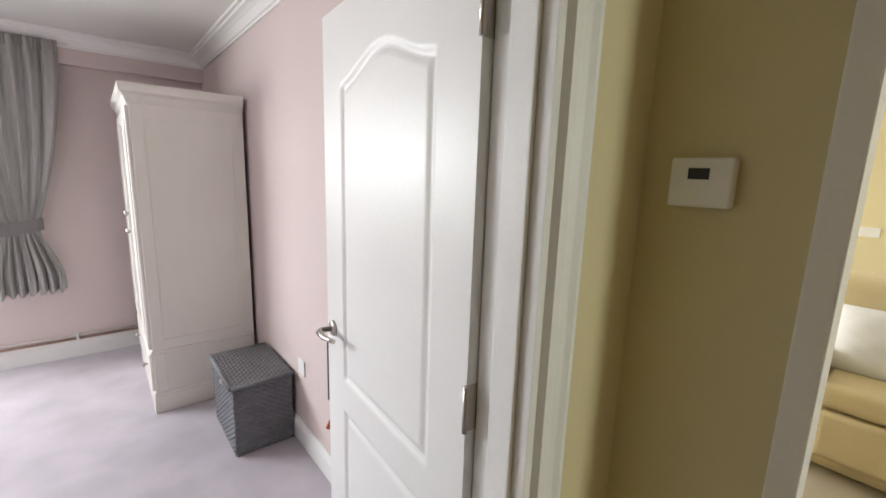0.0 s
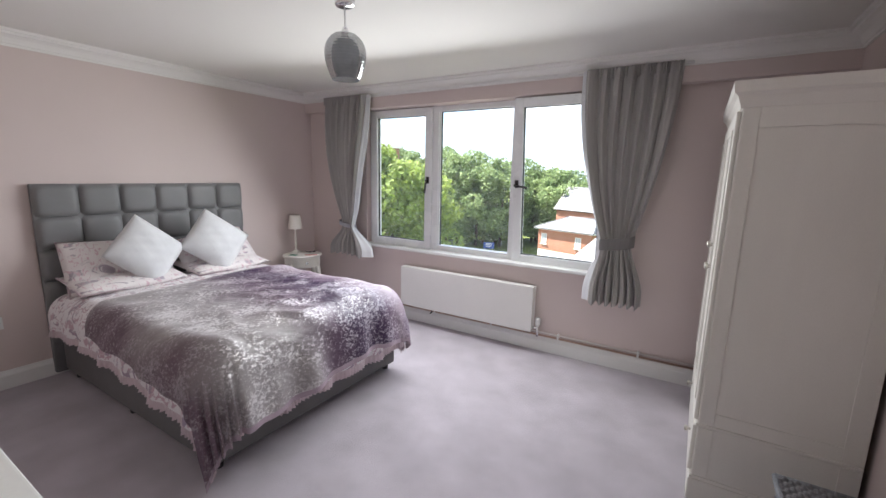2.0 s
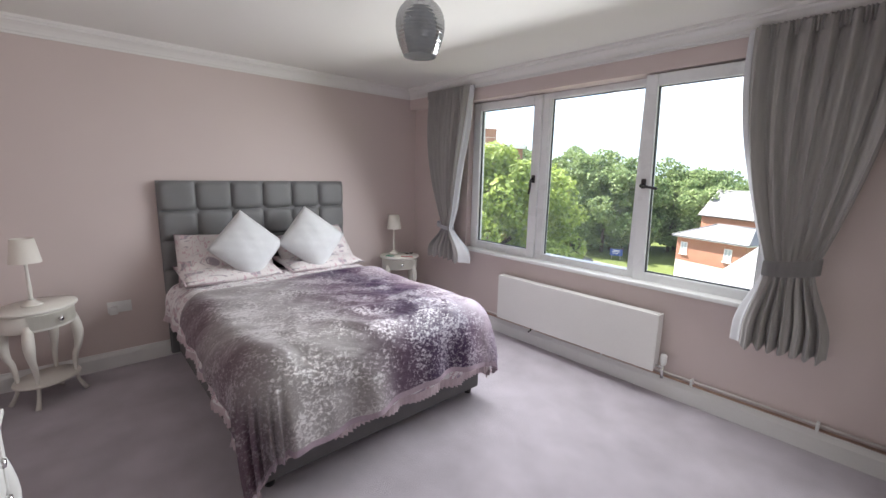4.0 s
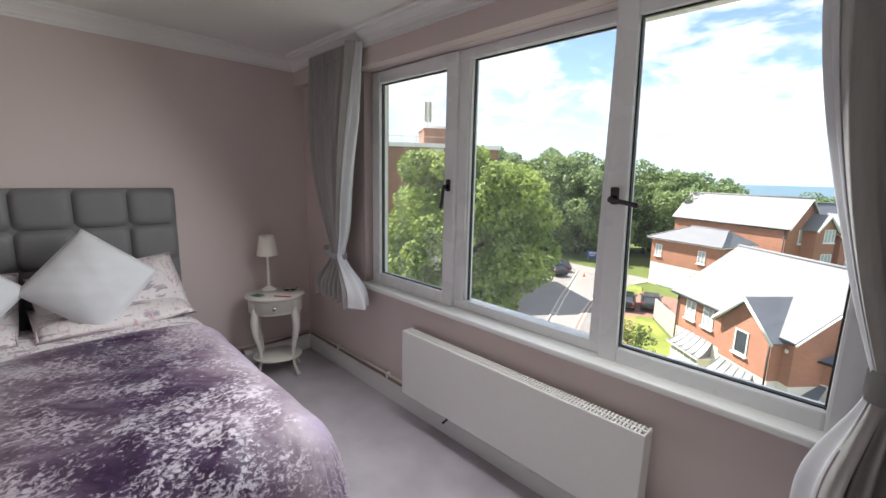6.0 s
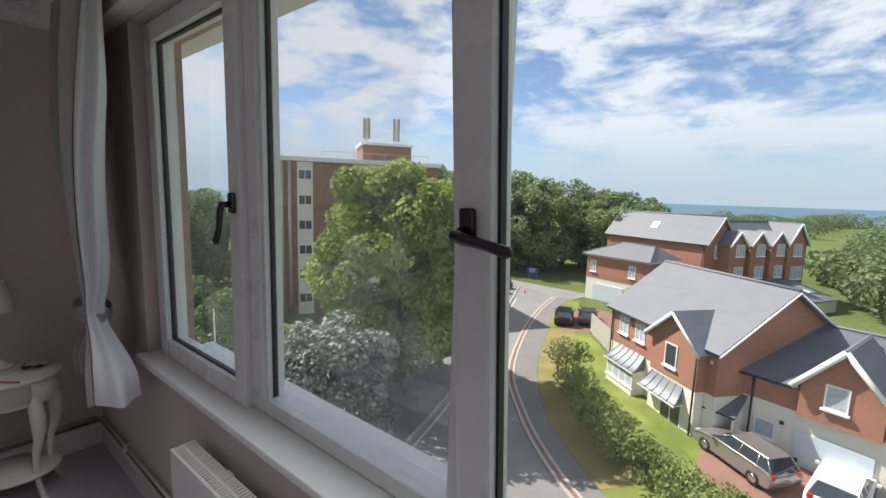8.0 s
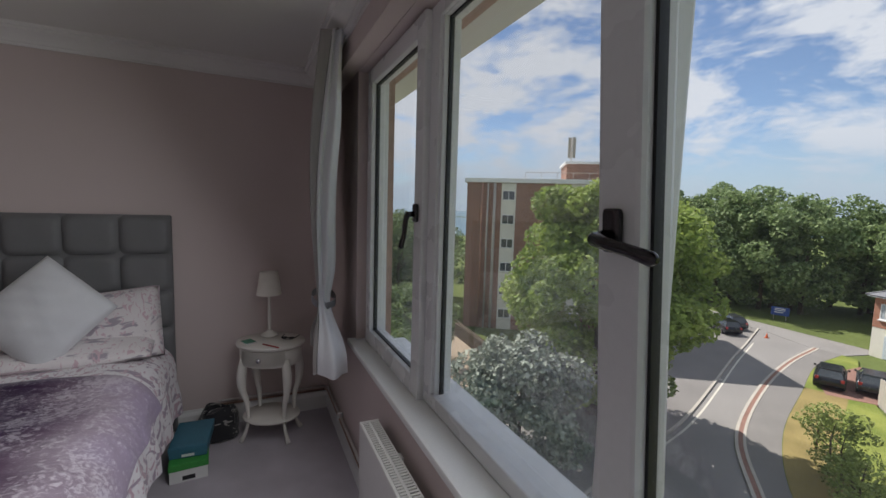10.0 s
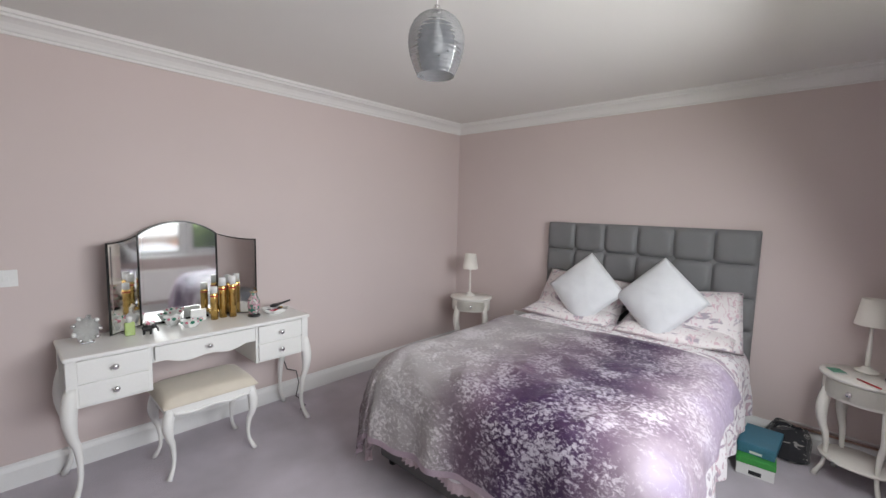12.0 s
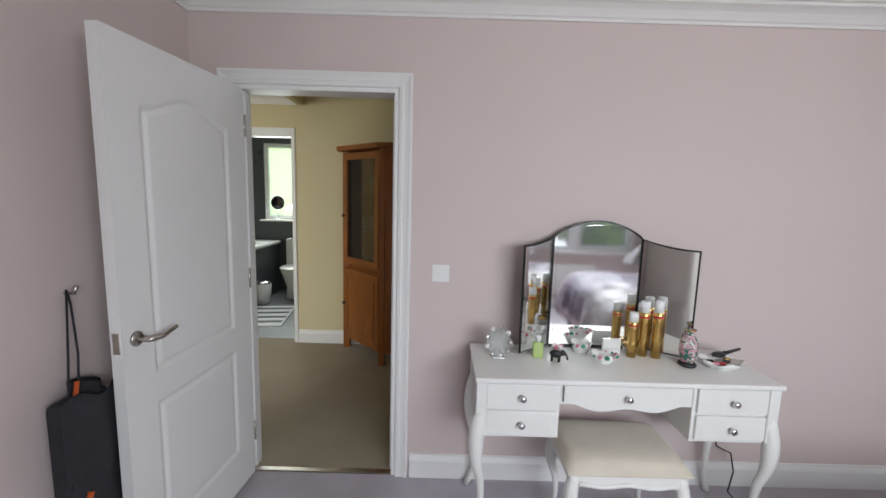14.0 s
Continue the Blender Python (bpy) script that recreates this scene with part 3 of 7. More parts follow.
slat = box((0, RY0 + 0.012, RZ1 - 0.02), (0.0085, RY1 - 0.010, RZ1 - 0.001))
first = part("slat", slat, RADWHITE, rad)
for i in range(92):
    reuse("slat", first.data, rad, Matrix.Translation((RX0 + 0.015 + i * 0.0152, 0, 0)))
first.location.x = RX0 + 0.004
part("rail", box((RX0 + 0.006, RY0 + 0.034, RZ1 - 0.02), (RX1 - 0.006, RY0 + 0.043, RZ1 + 0.0005)), RADWHITE, rad)
for x in (RX0 + 0.2, RX1 - 0.2):
    part("bracket", box((x, RY1 - 0.001, RZ0 + 0.05), (x + 0.04, D, RZ1 - 0.05)), RADWHITE, rad)
valve = part("valve_head", lathe([(0, 0.0), (0.016, 0.0), (0.018, 0.01), (0.022, 0.02), (0.022, 0.065), (0.018, 0.075), (0, 0.078)], 16, (RX1 + 0.045, RY0 + 0.045, 0.245)), PLASTIC, rad, "white thermostatic valve head")
part("valve_body", tube([(RX1 + 0.045, RY0 + 0.045, 0.15), (RX1 + 0.045, RY0 + 0.045, 0.25)], 0.011), CHROME, rad)
part("valve_body", tube([(RX1 - 0.01, RY0 + 0.045, 0.225), (RX1 + 0.045, RY0 + 0.045, 0.225)], 0.010), CHROME, rad)
part("drain_tap", tube([(1.80, RY0 + 0.02, 0.19), (1.80, RY0 + 0.02, 0.165), (1.80, RY0 - 0.012, 0.16)], 0.007), BLACK, rad, "small black drain tap")

# ---- curtains ----
def curtain(x0, x1, tie_x, tie_w, bot0, bot1, lead, phase, lining_w, label, tie, bottom):
    """Pleated curtain gathered by a tieback; lead is +1 when its inner edge faces +x."""
    c = thing("curtain", label, "curtain", group="bedroom curtains")
    top = 2.325
    folds = 7

    def fn(u, v):
        z = top + (bottom - top) * v
        if z > tie:
            k = ((top - z) / (top - tie)) ** 1.9
            a = x0 + (tie_x - tie_w / 2 - x0) * k
            b = x1 + (tie_x + tie_w / 2 - x1) * k
            amp = 0.034 * (1 - 0.45 * k)
        else:
            k = smooth01((tie - z) / (tie - bottom) * 1.25)
            a = tie_x - tie_w / 2 + (bot0 - tie_x + tie_w / 2) * k
            b = tie_x + tie_w / 2 + (bot1 - tie_x - tie_w / 2) * k
            amp = 0.018 + 0.026 * k
        w = math.sin(u * folds * 2 * math.pi + phase + 0.6 * math.sin(3 * u + 2 * v)) + 0.35 * math.sin(u * folds * 4.3 * math.pi + 1.3 + 2.2 * v)
        pinch = math.exp(-((z - tie) / 0.09) ** 2)
        belly = 0.045 * math.sin(math.pi * min(1, max(0, (top - z) / (top - tie)))) if z > tie else 0.03 * k
        y = 3.562 - belly - 0.012 * pinch + amp * (1 - 0.55 * pinch) * w * 0.8
        x = a + (b - a) * u + 0.006 * math.sin(u * 40 + 5 * v)
        uu = u if lead > 0 else 1 - u
        y -= 0.065 * smooth01((uu - 0.78) / 0.22)
        hem = 0.012 * math.sin(u * folds * 2 * math.pi + phase) * (v > 0.97)
        return (x, min(y, 3.592), z + hem)

    part("fabric", grid(132, 70, fn), CURTAIN, c, smooth=True)
    # lining: pale back of the turned leading edge
    def edge(u, v):
        q = fn(1.0 if lead > 0 else 0.0, v)
        z = q[2]
        fl = 0.02 + (0.15 if lead > 0 else 0.035) * smooth01((tie + 0.02 - z) / 0.40) + 0.02 * math.sin(8 * v)
        bend = math.sin(u * math.pi * 0.9)
        grip = math.exp(-((z - tie) / 0.16) ** 2)
        deep = lining_w * (1 + 0.5 * smooth01((tie - z) / 0.25)) * (1 - 0.35 * grip) * (0.55 + 0.45 * smooth01((top - z) / 0.5))
        ripple = 0.016 * math.sin(u * 10 + 3 * v) * (1 - 0.6 * grip)
        return (q[0] + lead * (0.004 + fl * 0.5 * bend * (1 - 0.7 * grip) + ripple * min(1, 3 * u)), min(q[1] + 0.003 + deep * u - 0.01 * bend, 3.668), z)
    part("lining", grid(28, 70, edge), LINING, c, "white lining at the turned edge", smooth=True)
    # gathered heading tape
    def head(u, v):
        q = fn(u, 0.0)
        return (q[0], 3.552 + 0.014 * math.sin(u * 31 * 2 * math.pi) , 2.338 - 0.075 * v)
    part("heading", grid(190, 3, head), CURTAIN, c, "gathered pencil-pleat heading", smooth=True)
    # tieback loop
    tb = bmesh.new()
    n = 32
    band = 0.020 if lead > 0 else 0.042
    lo, hi = [], []
    for i in range(n):
        a = 2 * math.pi * i / n
        x = tie_x + (tie_w / 2 + (0.016 if lead > 0 else 0.024)) * math.cos(a)
        y = 3.528 + (0.064 if lead > 0 else 0.10) * math.sin(a)
        z = tie + 0.02 * math.cos(a) * lead * -1
        lo.append(tb.verts.new((x, min(y, 3.672), z - band)))
        hi.append(tb.verts.new((x, min(y, 3.672), z + band)))
    for i in range(n):
        j = (i + 1) % n
        tb.faces.new((lo[i], lo[j], hi[j], hi[i])).smooth = True
    bmesh.ops.solidify(tb, geom=tb.faces[:], thickness=0.008)
    part("tieback", tb, LINING if lead > 0 else CURTAIN, c, "pale band of lining cloth" if lead > 0 else "flat grey fabric tieback")
    return c


curtain(0.36, 1.00, 0.71, 0.19, 0.43, 0.97, 1, 0.4, 0.10, "grey cotton curtain tied back, white lining showing, beside the bed", 0.985, 0.650)
curtain(3.17, 3.80, 3.49, 0.20, 3.33, 3.69, -1, 1.7, 0.05, "grey cotton curtain tied back with a fabric band, beside the wardrobe", 1.06, 0.575)
track = thing("curtain_track", "slim white curtain track fixed to the beam", "curtain rail")
part("rail", box((0.30, 3.565, 2.315), (3.86, 3.599, 2.333), 0.004), PLASTIC, track)

# ---- bedroom door and frame ----
frame_ob = thing("door_frame_1", "white gloss moulded door lining and architrave", "door frame", kind="structure")
part("lining", box((DX0, -0.13, 0), (DX0 + 0.03, 0.001, DZ), 0.002), WHITE, frame_ob)
part("lining", box((DX1 - 0.03, -0.13, 0), (DX1, 0.001, DZ), 0.002), WHITE, frame_ob)
part("lining", box((DX0 + 0.03, -0.13, DZ - 0.03), (DX1 - 0.03, 0.001, DZ), 0.002), WHITE, frame_ob)
part("stop", box((DX0 + 0.03, -0.10, 0), (DX0 + 0.042, -0.045, DZ - 0.03), 0.002), WHITE, frame_ob)
part("stop", box((DX1 - 0.042, -0.10, 0), (DX1 - 0.03, -0.045, DZ - 0.03), 0.002), WHITE, frame_ob)
for side, y in ((1, 0.0), (-1, -0.13)):
    prof = [(0, 0), (0.006, 0.014), (0.022, 0.017), (0.030, 0.012), (0.046, 0.016), (0.058, 0.022), (0.068, 0.022), (0.068, 0)]
    bm = bmesh.new()
    rings = []
    for cx, cz, dx, dz in ((DX0 + 0.012, 0, -1, 0), (DX0 + 0.012, DZ - 0.012, -1, 1), (DX1 - 0.012, DZ - 0.012, 1, 1), (DX1 - 0.012, 0, 1, 0)):
        rings.append([bm.verts.new((cx + dx * o, y + side * t, cz + dz * o)) for o, t in prof])
    for a, b in zip(rings, rings[1:]):
        for k in range(len(prof)):
            j = (k + 1) % len(prof)
            bm.faces.new((a[k], a[j], b[j], b[k]))
    bm.faces.new(rings[0])
    bm.faces.new(rings[-1][::-1])
    bmesh.ops.recalc_face_normals(bm, faces=bm.faces[:])
    part("architrave", bm, WHITE, frame_ob)

door = thing("door_1", "white moulded two-panel door standing wide open into the bedroom", "door", (DX1 - 0.033, 0.006, 0.008), -4.0)
# leaf runs along +y from the hinge, faces -x and +x
LW, LH, LT = 0.762, 1.965, 0.040


def arch_top(s):
    """Height of the upper panel's swept top, s across the panel from 0 to 1."""
    return 1.755 + 0.065 * (0.5 - 0.5 * math.cos(2 * math.pi * s))


def leaf_depth(y, z):
    """Sunk depth of the moulding at a point of the leaf's face."""
    d = 9.0
    s = (y - 0.135) / (LW - 0.27)
    if -0.2 < s < 1.2:
        top = arch_top(min(1, max(0, s)))
        dx = min(y - 0.135, LW - 0.135 - y)
        up = min(dx, z - 0.83, top - z)
        low = min(dx, z - 0.20, 0.72 - z)
        d = max(up, low)
    else:
        return 0.0
    if d <= 0:
        return 0.0
    if d < 0.014:
        return 0.009 * smooth01(d / 0.014)
    if d < 0.034:
        return 0.009 - 0.007 * smooth01((d - 0.014) / 0.02)
    return 0.002


bm = bmesh.new()
for sgn in (-1, 1):
    ny, nz = 96, 240
    vs = [[bm.verts.new((sgn * (LT / 2 - leaf_depth(LW * i / ny, LH * k / nz)), LW * i / ny, LH * k / nz)) for k in range(nz + 1)] for i in range(ny + 1)]
    for i in range(ny):
        for k in range(nz):
            q = (vs[i][k], vs[i + 1][k], vs[i + 1][k + 1], vs[i][k + 1])
            bm.faces.new(q if sgn > 0 else q[::-1]).smooth = True
leaf = part("leaf", bm, WHITE, door)
bm = box((-LT / 2, -0.0008, 0), (LT / 2, 0.0005, LH))
box((-LT / 2, LW - 0.0005, 0), (LT / 2, LW + 0.0008, LH), bm=bm)
box((-LT / 2, 0, LH - 0.0005), (LT / 2, LW, LH + 0.0008), bm=bm)
part("edge", bm, WHITE, door)
for sgn in (-1, 1):
    hb = part("handle", lathe([(0, 0.0), (0.026, 0.0), (0.026, 0.006), (0.022, 0.010), (0, 0.010)], 24), NICKEL, door, "brushed nickel lever handle")
    hb.matrix_basis = pose(sgn * LT / 2, LW - 0.055, 0.985, 0, 90 * sgn, 0)
    part("lever", tube([(0, 0, 0.006), (0, 0, 0.045), (0, -0.012, 0.055), (0.004 * sgn, -0.05, 0.056), (-0.004 * sgn, -0.10, 0.054), (-0.006 * sgn, -0.125, 0.05)], [0.009, 0.010, 0.011, 0.009, 0.008, 0.007], 10), NICKEL, hb)
part("latch_plate", box((-0.011, LW + 0.0008, 0.95), (0.011, LW + 0.003, 1.02), 0.001), NICKEL, door)
for z in (0.18, 1.00, 1.74):
    part("hinge", tube([(-LT / 2 - 0.004, -0.004, z), (-LT / 2 - 0.004, -0.004, z + 0.10)], 0.006, 8), NICKEL, door)
    part("hinge_leaf", box((-LT / 2 + 0.002, -0.0032, z), (LT / 2 - 0.004, -0.001, z + 0.10)), NICKEL, door)

# ---- hall, lounge and bathroom beyond the door ----
structure("hall_floor", box((3.4, -2.02, -0.12), (9.2, -0.0005, -0.002)), BEIGECARPET, "beige cut pile hall carpet", "carpet")
structure("threshold", box((DX0 + 0.03, -0.035, -0.002), (DX1 - 0.03, -0.004, 0.006), 0.002), NICKEL, "thin metal carpet bar in the doorway", "threshold")
structure("lounge_floor", box((4.9, 0.0005, -0.12), (9.2, 3.2, -0.003)), BEIGECARPET, "beige lounge carpet", "carpet")
structure("hall_ceiling", box((3.3, -2.02, 2.40), (4.86, -0.061, 2.5)), CEIL, "white hall ceiling", "ceiling")
structure("lounge_ceiling", box((4.861, -2.02, 2.40), (9.3, 3.2, 2.5)), CEIL, "white lounge ceiling", "ceiling")
bm = box((3.4, -0.13, 0), (DX0, -0.0605, 2.40))
box((DX1, -0.13, 0), (4.80, -0.0605, 2.40), bm=bm)
box((DX0, -0.13, DZ), (DX1, -0.0605, 2.40), bm=bm)
structure("hall_wall_north", bm, CREAMWALL, "pale yellow hall side of the doorway wall", "wall")
bm = box((4.80, -0.44, 0), (4.86, -0.0605, 2.40))
box((4.80, -1.93, 2.28), (4.86, -0.44, 2.40), bm=bm)
structure("hall_wall_east", bm, CREAMWALL, "pale yellow hall wall with a wide opening", "wall")
structure("hall_wall_west", box((3.40, -2.02, 0), (3.50, -0.13, 2.40)), CREAMWALL, "pale yellow hall end wall", "wall")
BX0, BX1 = 4.905, 5.78
bm = box((3.50, -2.03, 0), (BX0, -1.93, 2.40))
box((BX1, -2.03, 0), (9.2, -1.93, 2.40), bm=bm)
box((BX0, -2.03, 2.02), (BX1, -1.93, 2.40), bm=bm)
structure("hall_wall_south", bm, CREAMWALL, "pale yellow hall wall with the bathroom doorway", "wall")
bm = sweep(skirt, [(4.885, -1.93, 0, 1), (3.50, -1.93, 1, 1), (3.50, -0.13, 1, -1), (DX0 - 0.07, -0.13, 0, -1)])
structure("hall_baseboard", bm, WHITE, "white gloss hall skirting board", "skirting")
bath_frame = thing("door_frame_2", "white gloss bathroom door frame", "door frame", kind="structure")
for x0, x1, z0, z1 in ((BX0 - 0.015, BX0 + 0.02, 0, 2.07), (BX1 - 0.02, BX1 + 0.07, 0, 2.07), (BX0 + 0.02, BX1 - 0.02, 1.99, 2.07)):
    part("casing", box((x0, -2.045, z0), (x1, -1.912, z1), 0.004), WHITE, bath_frame)
lounge_frame = thing("door_frame_3", "white gloss casing at the lounge opening", "door frame", kind="structure")
part("casing", box((4.788, -0.455, 0), (4.872, -0.41, 2.28), 0.004), WHITE, lounge_frame)
bm = box((9.2, -2.03, 0), (9.3, 3.2, 2.40))
structure("lounge_wall_east", bm, CREAMWALL, "pale yellow lounge wall", "wall")
# wall out of view; its opening is added to go with the lounge lamp
bm = box((4.80, 3.2, 0), (6.2, 3.3, 2.5))
box((8.6, 3.2, 0), (9.3, 3.3, 2.5), bm=bm)
box((6.2, 3.2, 0), (8.6, 3.3, 0.9), bm=bm)
box((6.2, 3.2, 2.2), (8.6, 3.3, 2.5), bm=bm)
structure("lounge_wall_north", bm, CREAMWALL, "pale yellow lounge wall, out of view, with an opening added", "wall")
structure("lounge_wall_west", box((4.802, 0, 0), (4.86, 3.2, 2.4)), CREAMWALL, "pale yellow lounge wall", "wall")
structure("lounge_coving", sweep([(o, z - 0.03) for o, z in cove], [(4.87, -1.93, 1, 1), (9.2, -1.93, -1, 1), (9.2, 3.2, -1, -1), (4.87, 3.2, 1, -1)]), COVE, "white lounge coving", "coving")
# bathroom
structure("bathroom_floor", box((4.4, -4.2, -0.12), (6.9, -2.03, -0.004)), FLOORTILE, "grey bathroom floor", "floor")
structure("bathroom_ceiling", box((4.4, -4.3, 2.40), (6.9, -2.03, 2.5)), CEIL, "white bathroom ceiling", "ceiling")
structure("bathroom_wall_east", box((6.85, -4.2, 0), (6.95, -2.03, 2.4)), DARKTILE, "dark grey tiled bathroom wall", "wall")
structure("bathroom_wall_west", box((4.3, -4.2, 0), (4.4, -2.03, 2.4)), DARKTILE, "dark grey tiled bathroom wall", "wall")
bm = box((4.3, -4.2, 0), (5.36, -4.1, 2.4))
box((6.12, -4.2, 0), (6.95, -4.1, 2.4), bm=bm)
box((5.36, -4.2, 0), (6.12, -4.1, 1.06), bm=bm)
box((5.36, -4.2, 2.16), (6.12, -4.1, 2.4), bm=bm)
structure("bathroom_wall_south", bm, DARKTILE, "dark grey tiled bathroom wall with a window", "wall")

# ---- bed ----
BY0, BY1, BX_END, BTOP = 1.19, 2.68, 2.06, 0.60
bed = thing("bed", "grey upholstered double divan bed with a tall tufted headboard", "bed")
part("base", box((0.10, BY0 + 0.01, 0.05), (BX_END - 0.02, BY1 - 0.01, 0.36), 0.02, seg=3), BASECLOTH, bed, "dark grey cloth divan base")
part("mattress", box((0.09, BY0, 0.362), (BX_END - 0.03, BY1, 0.575), 0.05, seg=4), CUSHION, bed, "white mattress", smooth=True)
for x in (0.20, 1.05, BX_END - 0.08):
    for y in (BY0 + 0.06, BY1 - 0.06):
        part("foot", lathe([(0, 0), (0.024, 0), (0.026, 0.02), (0.020, 0.052), (0, 0.052)], 12, (x, y, 0)), BLACK, bed, "small black castor foot")
hb = part("headboard", box((0.004, 1.155, 0.02), (0.052, 2.715, 1.415), 0.012), GREYCLOTH, bed, "grey padded headboard")
TW, TH = 1.556 / 6, 0.232


def pad(u, v):
    a, b = 2 * u - 1, 2 * v - 1
    puff = (max(0, 1 - abs(a) ** 7) * max(0, 1 - abs(b) ** 7)) ** 0.55
    corner = math.exp(-((1 - abs(a)) ** 2 + (1 - abs(b)) ** 2) / 0.07)
    return (0.056 + 0.030 * puff * (1 - 0.75 * corner) - 0.012 * corner, (u - 0.5) * TW * 0.998, (v - 0.5) * TH * 0.998)


first = part("pad", grid(16, 16, pad), GREYCLOTH, hb)
for c in range(6):
    for r in range(5):
        m = Matrix.Translation((0, 1.157 + TW * (c + 0.5), 1.412 - TH * (r + 0.5)))
        if c == r == 0:
            first.matrix_basis = m
        else:
            reuse("pad", first.data, hb, m)

WOBBLE = [(3.1, 1.7, 0.2), (5.3, -2.9, 1.1), (9.7, 4.1, 2.6), (-6.1, 8.3, 0.7)]


def ripple(x, y):
    return sum(math.sin(a * x + b * y + c) for a, b, c in WOBBLE) / 4


def drape(s, t, top, x_end, y0, y1, r, fold, flare, k):
    """Lays a point of a cloth (s along the bed, t across it) over the mattress and down its sides."""
    ex = max(0.0, s - (x_end - r))
    ey = max(0.0, t - (y1 - r)) if t > (y0 + y1) / 2 else -max(0.0, (y0 + r) - t)
    d = math.hypot(ex, ey) if ey <= 0 else (ex ** 4 + ey ** 4) ** 0.25
    x, y, z = min(s, x_end - r), min(max(t, y0 + r), y1 - r), top
    lump = 0.010 * ripple(s * 1.3, t * 1.5) + 0.006 * ripple(s * 3 + 1, t * 2.4)
    if d < 1e-6:
        return Vector((x, y, z + lump + 0.025 * math.exp(-((t - 1.95) / 0.9) ** 2)))
    way = math.hypot(ex, ey)
    ux, uy = ex / way, ey / way
    arc = r * math.pi / 2
    if d < arc:
        out, drop = r * math.sin(d / r), r * (1 - math.cos(d / r))
    else:
        out, drop = r, r + (d - arc)
    hang = smooth01((drop - 0.3 * r) / 0.28)
    along = s * abs(uy) - t * ux * 1.0 + 1.5 * math.atan2(ey, ex + 1e-6) * 0.3
    wave = math.sin(along * k + 1.2 * math.sin(along * 3.1) + ux * 2) + 0.5 * math.sin(along * k * 1.9 + 0.7)
    out += hang * (flare * drop + fold * wave)
    z = top - drop + lump * (1 - hang) + 0.025 * math.exp(-((t - 1.95) / 0.9) ** 2) * (1 - hang)
    return Vector((x + ux * out, y + uy * out, max(z, 0.012)))


duvet = thing("duvet", "white floral cotton duvet hanging over the sides of the bed", "duvet")


def duvet_fn(u, v):
    s = 0.14 + (2.43 - 0.14) * u
    t0 = 0.98 - 0.05 * u - 0.20 * u ** 4
    t = t0 + (3.06 - t0) * v
    p = drape(s, t, 0.650, BX_END + 0.05, BY0 - 0.06, BY1 + 0.05, 0.15, 0.016, 0.06, 21)
    if s < 0.5:
        p.z -= 0.03 * (1 - (s - 0.14) / 0.36)
    return p


part("cover", grid(90, 110, duvet_fn), FLORAL, duvet, smooth=True)


def hem(fn, edge_u, n, name, parent, depth, material, rows=3):
    """A gathered frill along one edge of a cloth."""
    def f(u, v):
        p = fn(u)
        q = fn(min(1, u + 0.002))
        dirv = (q - p)
        outv = Vector((dirv.y, -dirv.x, 0))
        if outv.length > 1e-9:
            outv.normalize()
        w = math.sin(u * n) + 0.4 * math.sin(u * n * 1.7 + 1)
        return (p.x + outv.x * 0.012 * w * v * edge_u, p.y + outv.y * 0.012 * w * v * edge_u, max(0.012, p.z - depth * v))
    part(name, grid(220, rows, f), material, parent, "gathered pink satin frill", smooth=True)


throw = thing("bedspread", "silver, mauve and deep purple crushed velvet bedspread on the bed", "bedspread")


fold_rnd = random.Random(4)
FOOT_FOLDS = tuple((fold_rnd.uniform(1.65, 2.14), fold_rnd.uniform(1.2, 2.6), fold_rnd.choice((0.2, 1.1, 2.4)) + fold_rnd.uniform(-0.4, 0.4), fold_rnd.uniform(0.010, 0.022)) for i in range(16))


def throw_pt(u, v, lift=0.0):
    t0 = 1.02 - 0.06 * u - 0.20 * u ** 3
    t = t0 + (2.84 - t0) * v
    side = max(0.0, (1.25 - t) / 0.45)
    head = 0.76 + 0.36 * side ** 1.2 + 0.03 * math.sin(t * 5)
    end = 2.42 + 0.10 * max(0, (t - 2.2)) - 0.04 * math.sin(t * 3.4) + 0.06 * side
    s = head + (end - head) * u
    t2 = t + (0.07 * smooth01((s - 1.3) / 0.8) if t > 2.3 else 0) * smooth01((t - 2.3) / 0.4) + (0.10 * smooth01((s - 1.9) / 0.4) * smooth01((t - 2.4) / 0.3))
    p = drape(s, t2, 0.672, BX_END + 0.085, BY0 - 0.09, BY1 + 0.08, 0.19, 0.018, 0.10, 15)
    p.z += lift + 0.010 * math.exp(-((u - 0.03) / 0.03) ** 2)
    for cx, cy, ang, amp in FOOT_FOLDS + ((1.55, 1.9, 0.3, 0.018), (1.75, 1.5, -0.4, 0.02), (1.3, 2.3, 0.9, 0.012), (1.8, 2.2, 0.1, 0.02), (1.95, 1.75, 0.6, 0.022), (1.9, 2.45, -0.5, 0.018), (1.6, 1.3, 0.9, 0.016)):
        dd = (p.x - cx) * math.sin(ang) - (p.y - cy) * math.cos(ang)
        ll = (p.x - cx) * math.cos(ang) + (p.y - cy) * math.sin(ang)
        p.z += 0.6 * amp * math.exp(-(dd / 0.045) ** 2 - (ll / 0.22) ** 2)
    return p


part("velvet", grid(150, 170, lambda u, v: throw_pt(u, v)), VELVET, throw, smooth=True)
HEMSATIN = mat("mauve satin binding", (0.36, 0.28, 0.33), 0.34, vary=0.1, scale=20, fine=160, bump=0.2, detail=0.003)
part("hem", grid(170, 2, lambda u, v: throw_pt(1.0 + 0.018 * v, u)), HEMSATIN, throw, "mauve satin bound hem", smooth=True)
hem(lambda w: duvet_fn(1.0, w), 1, 520, "frill", duvet, 0.055, FRILL)
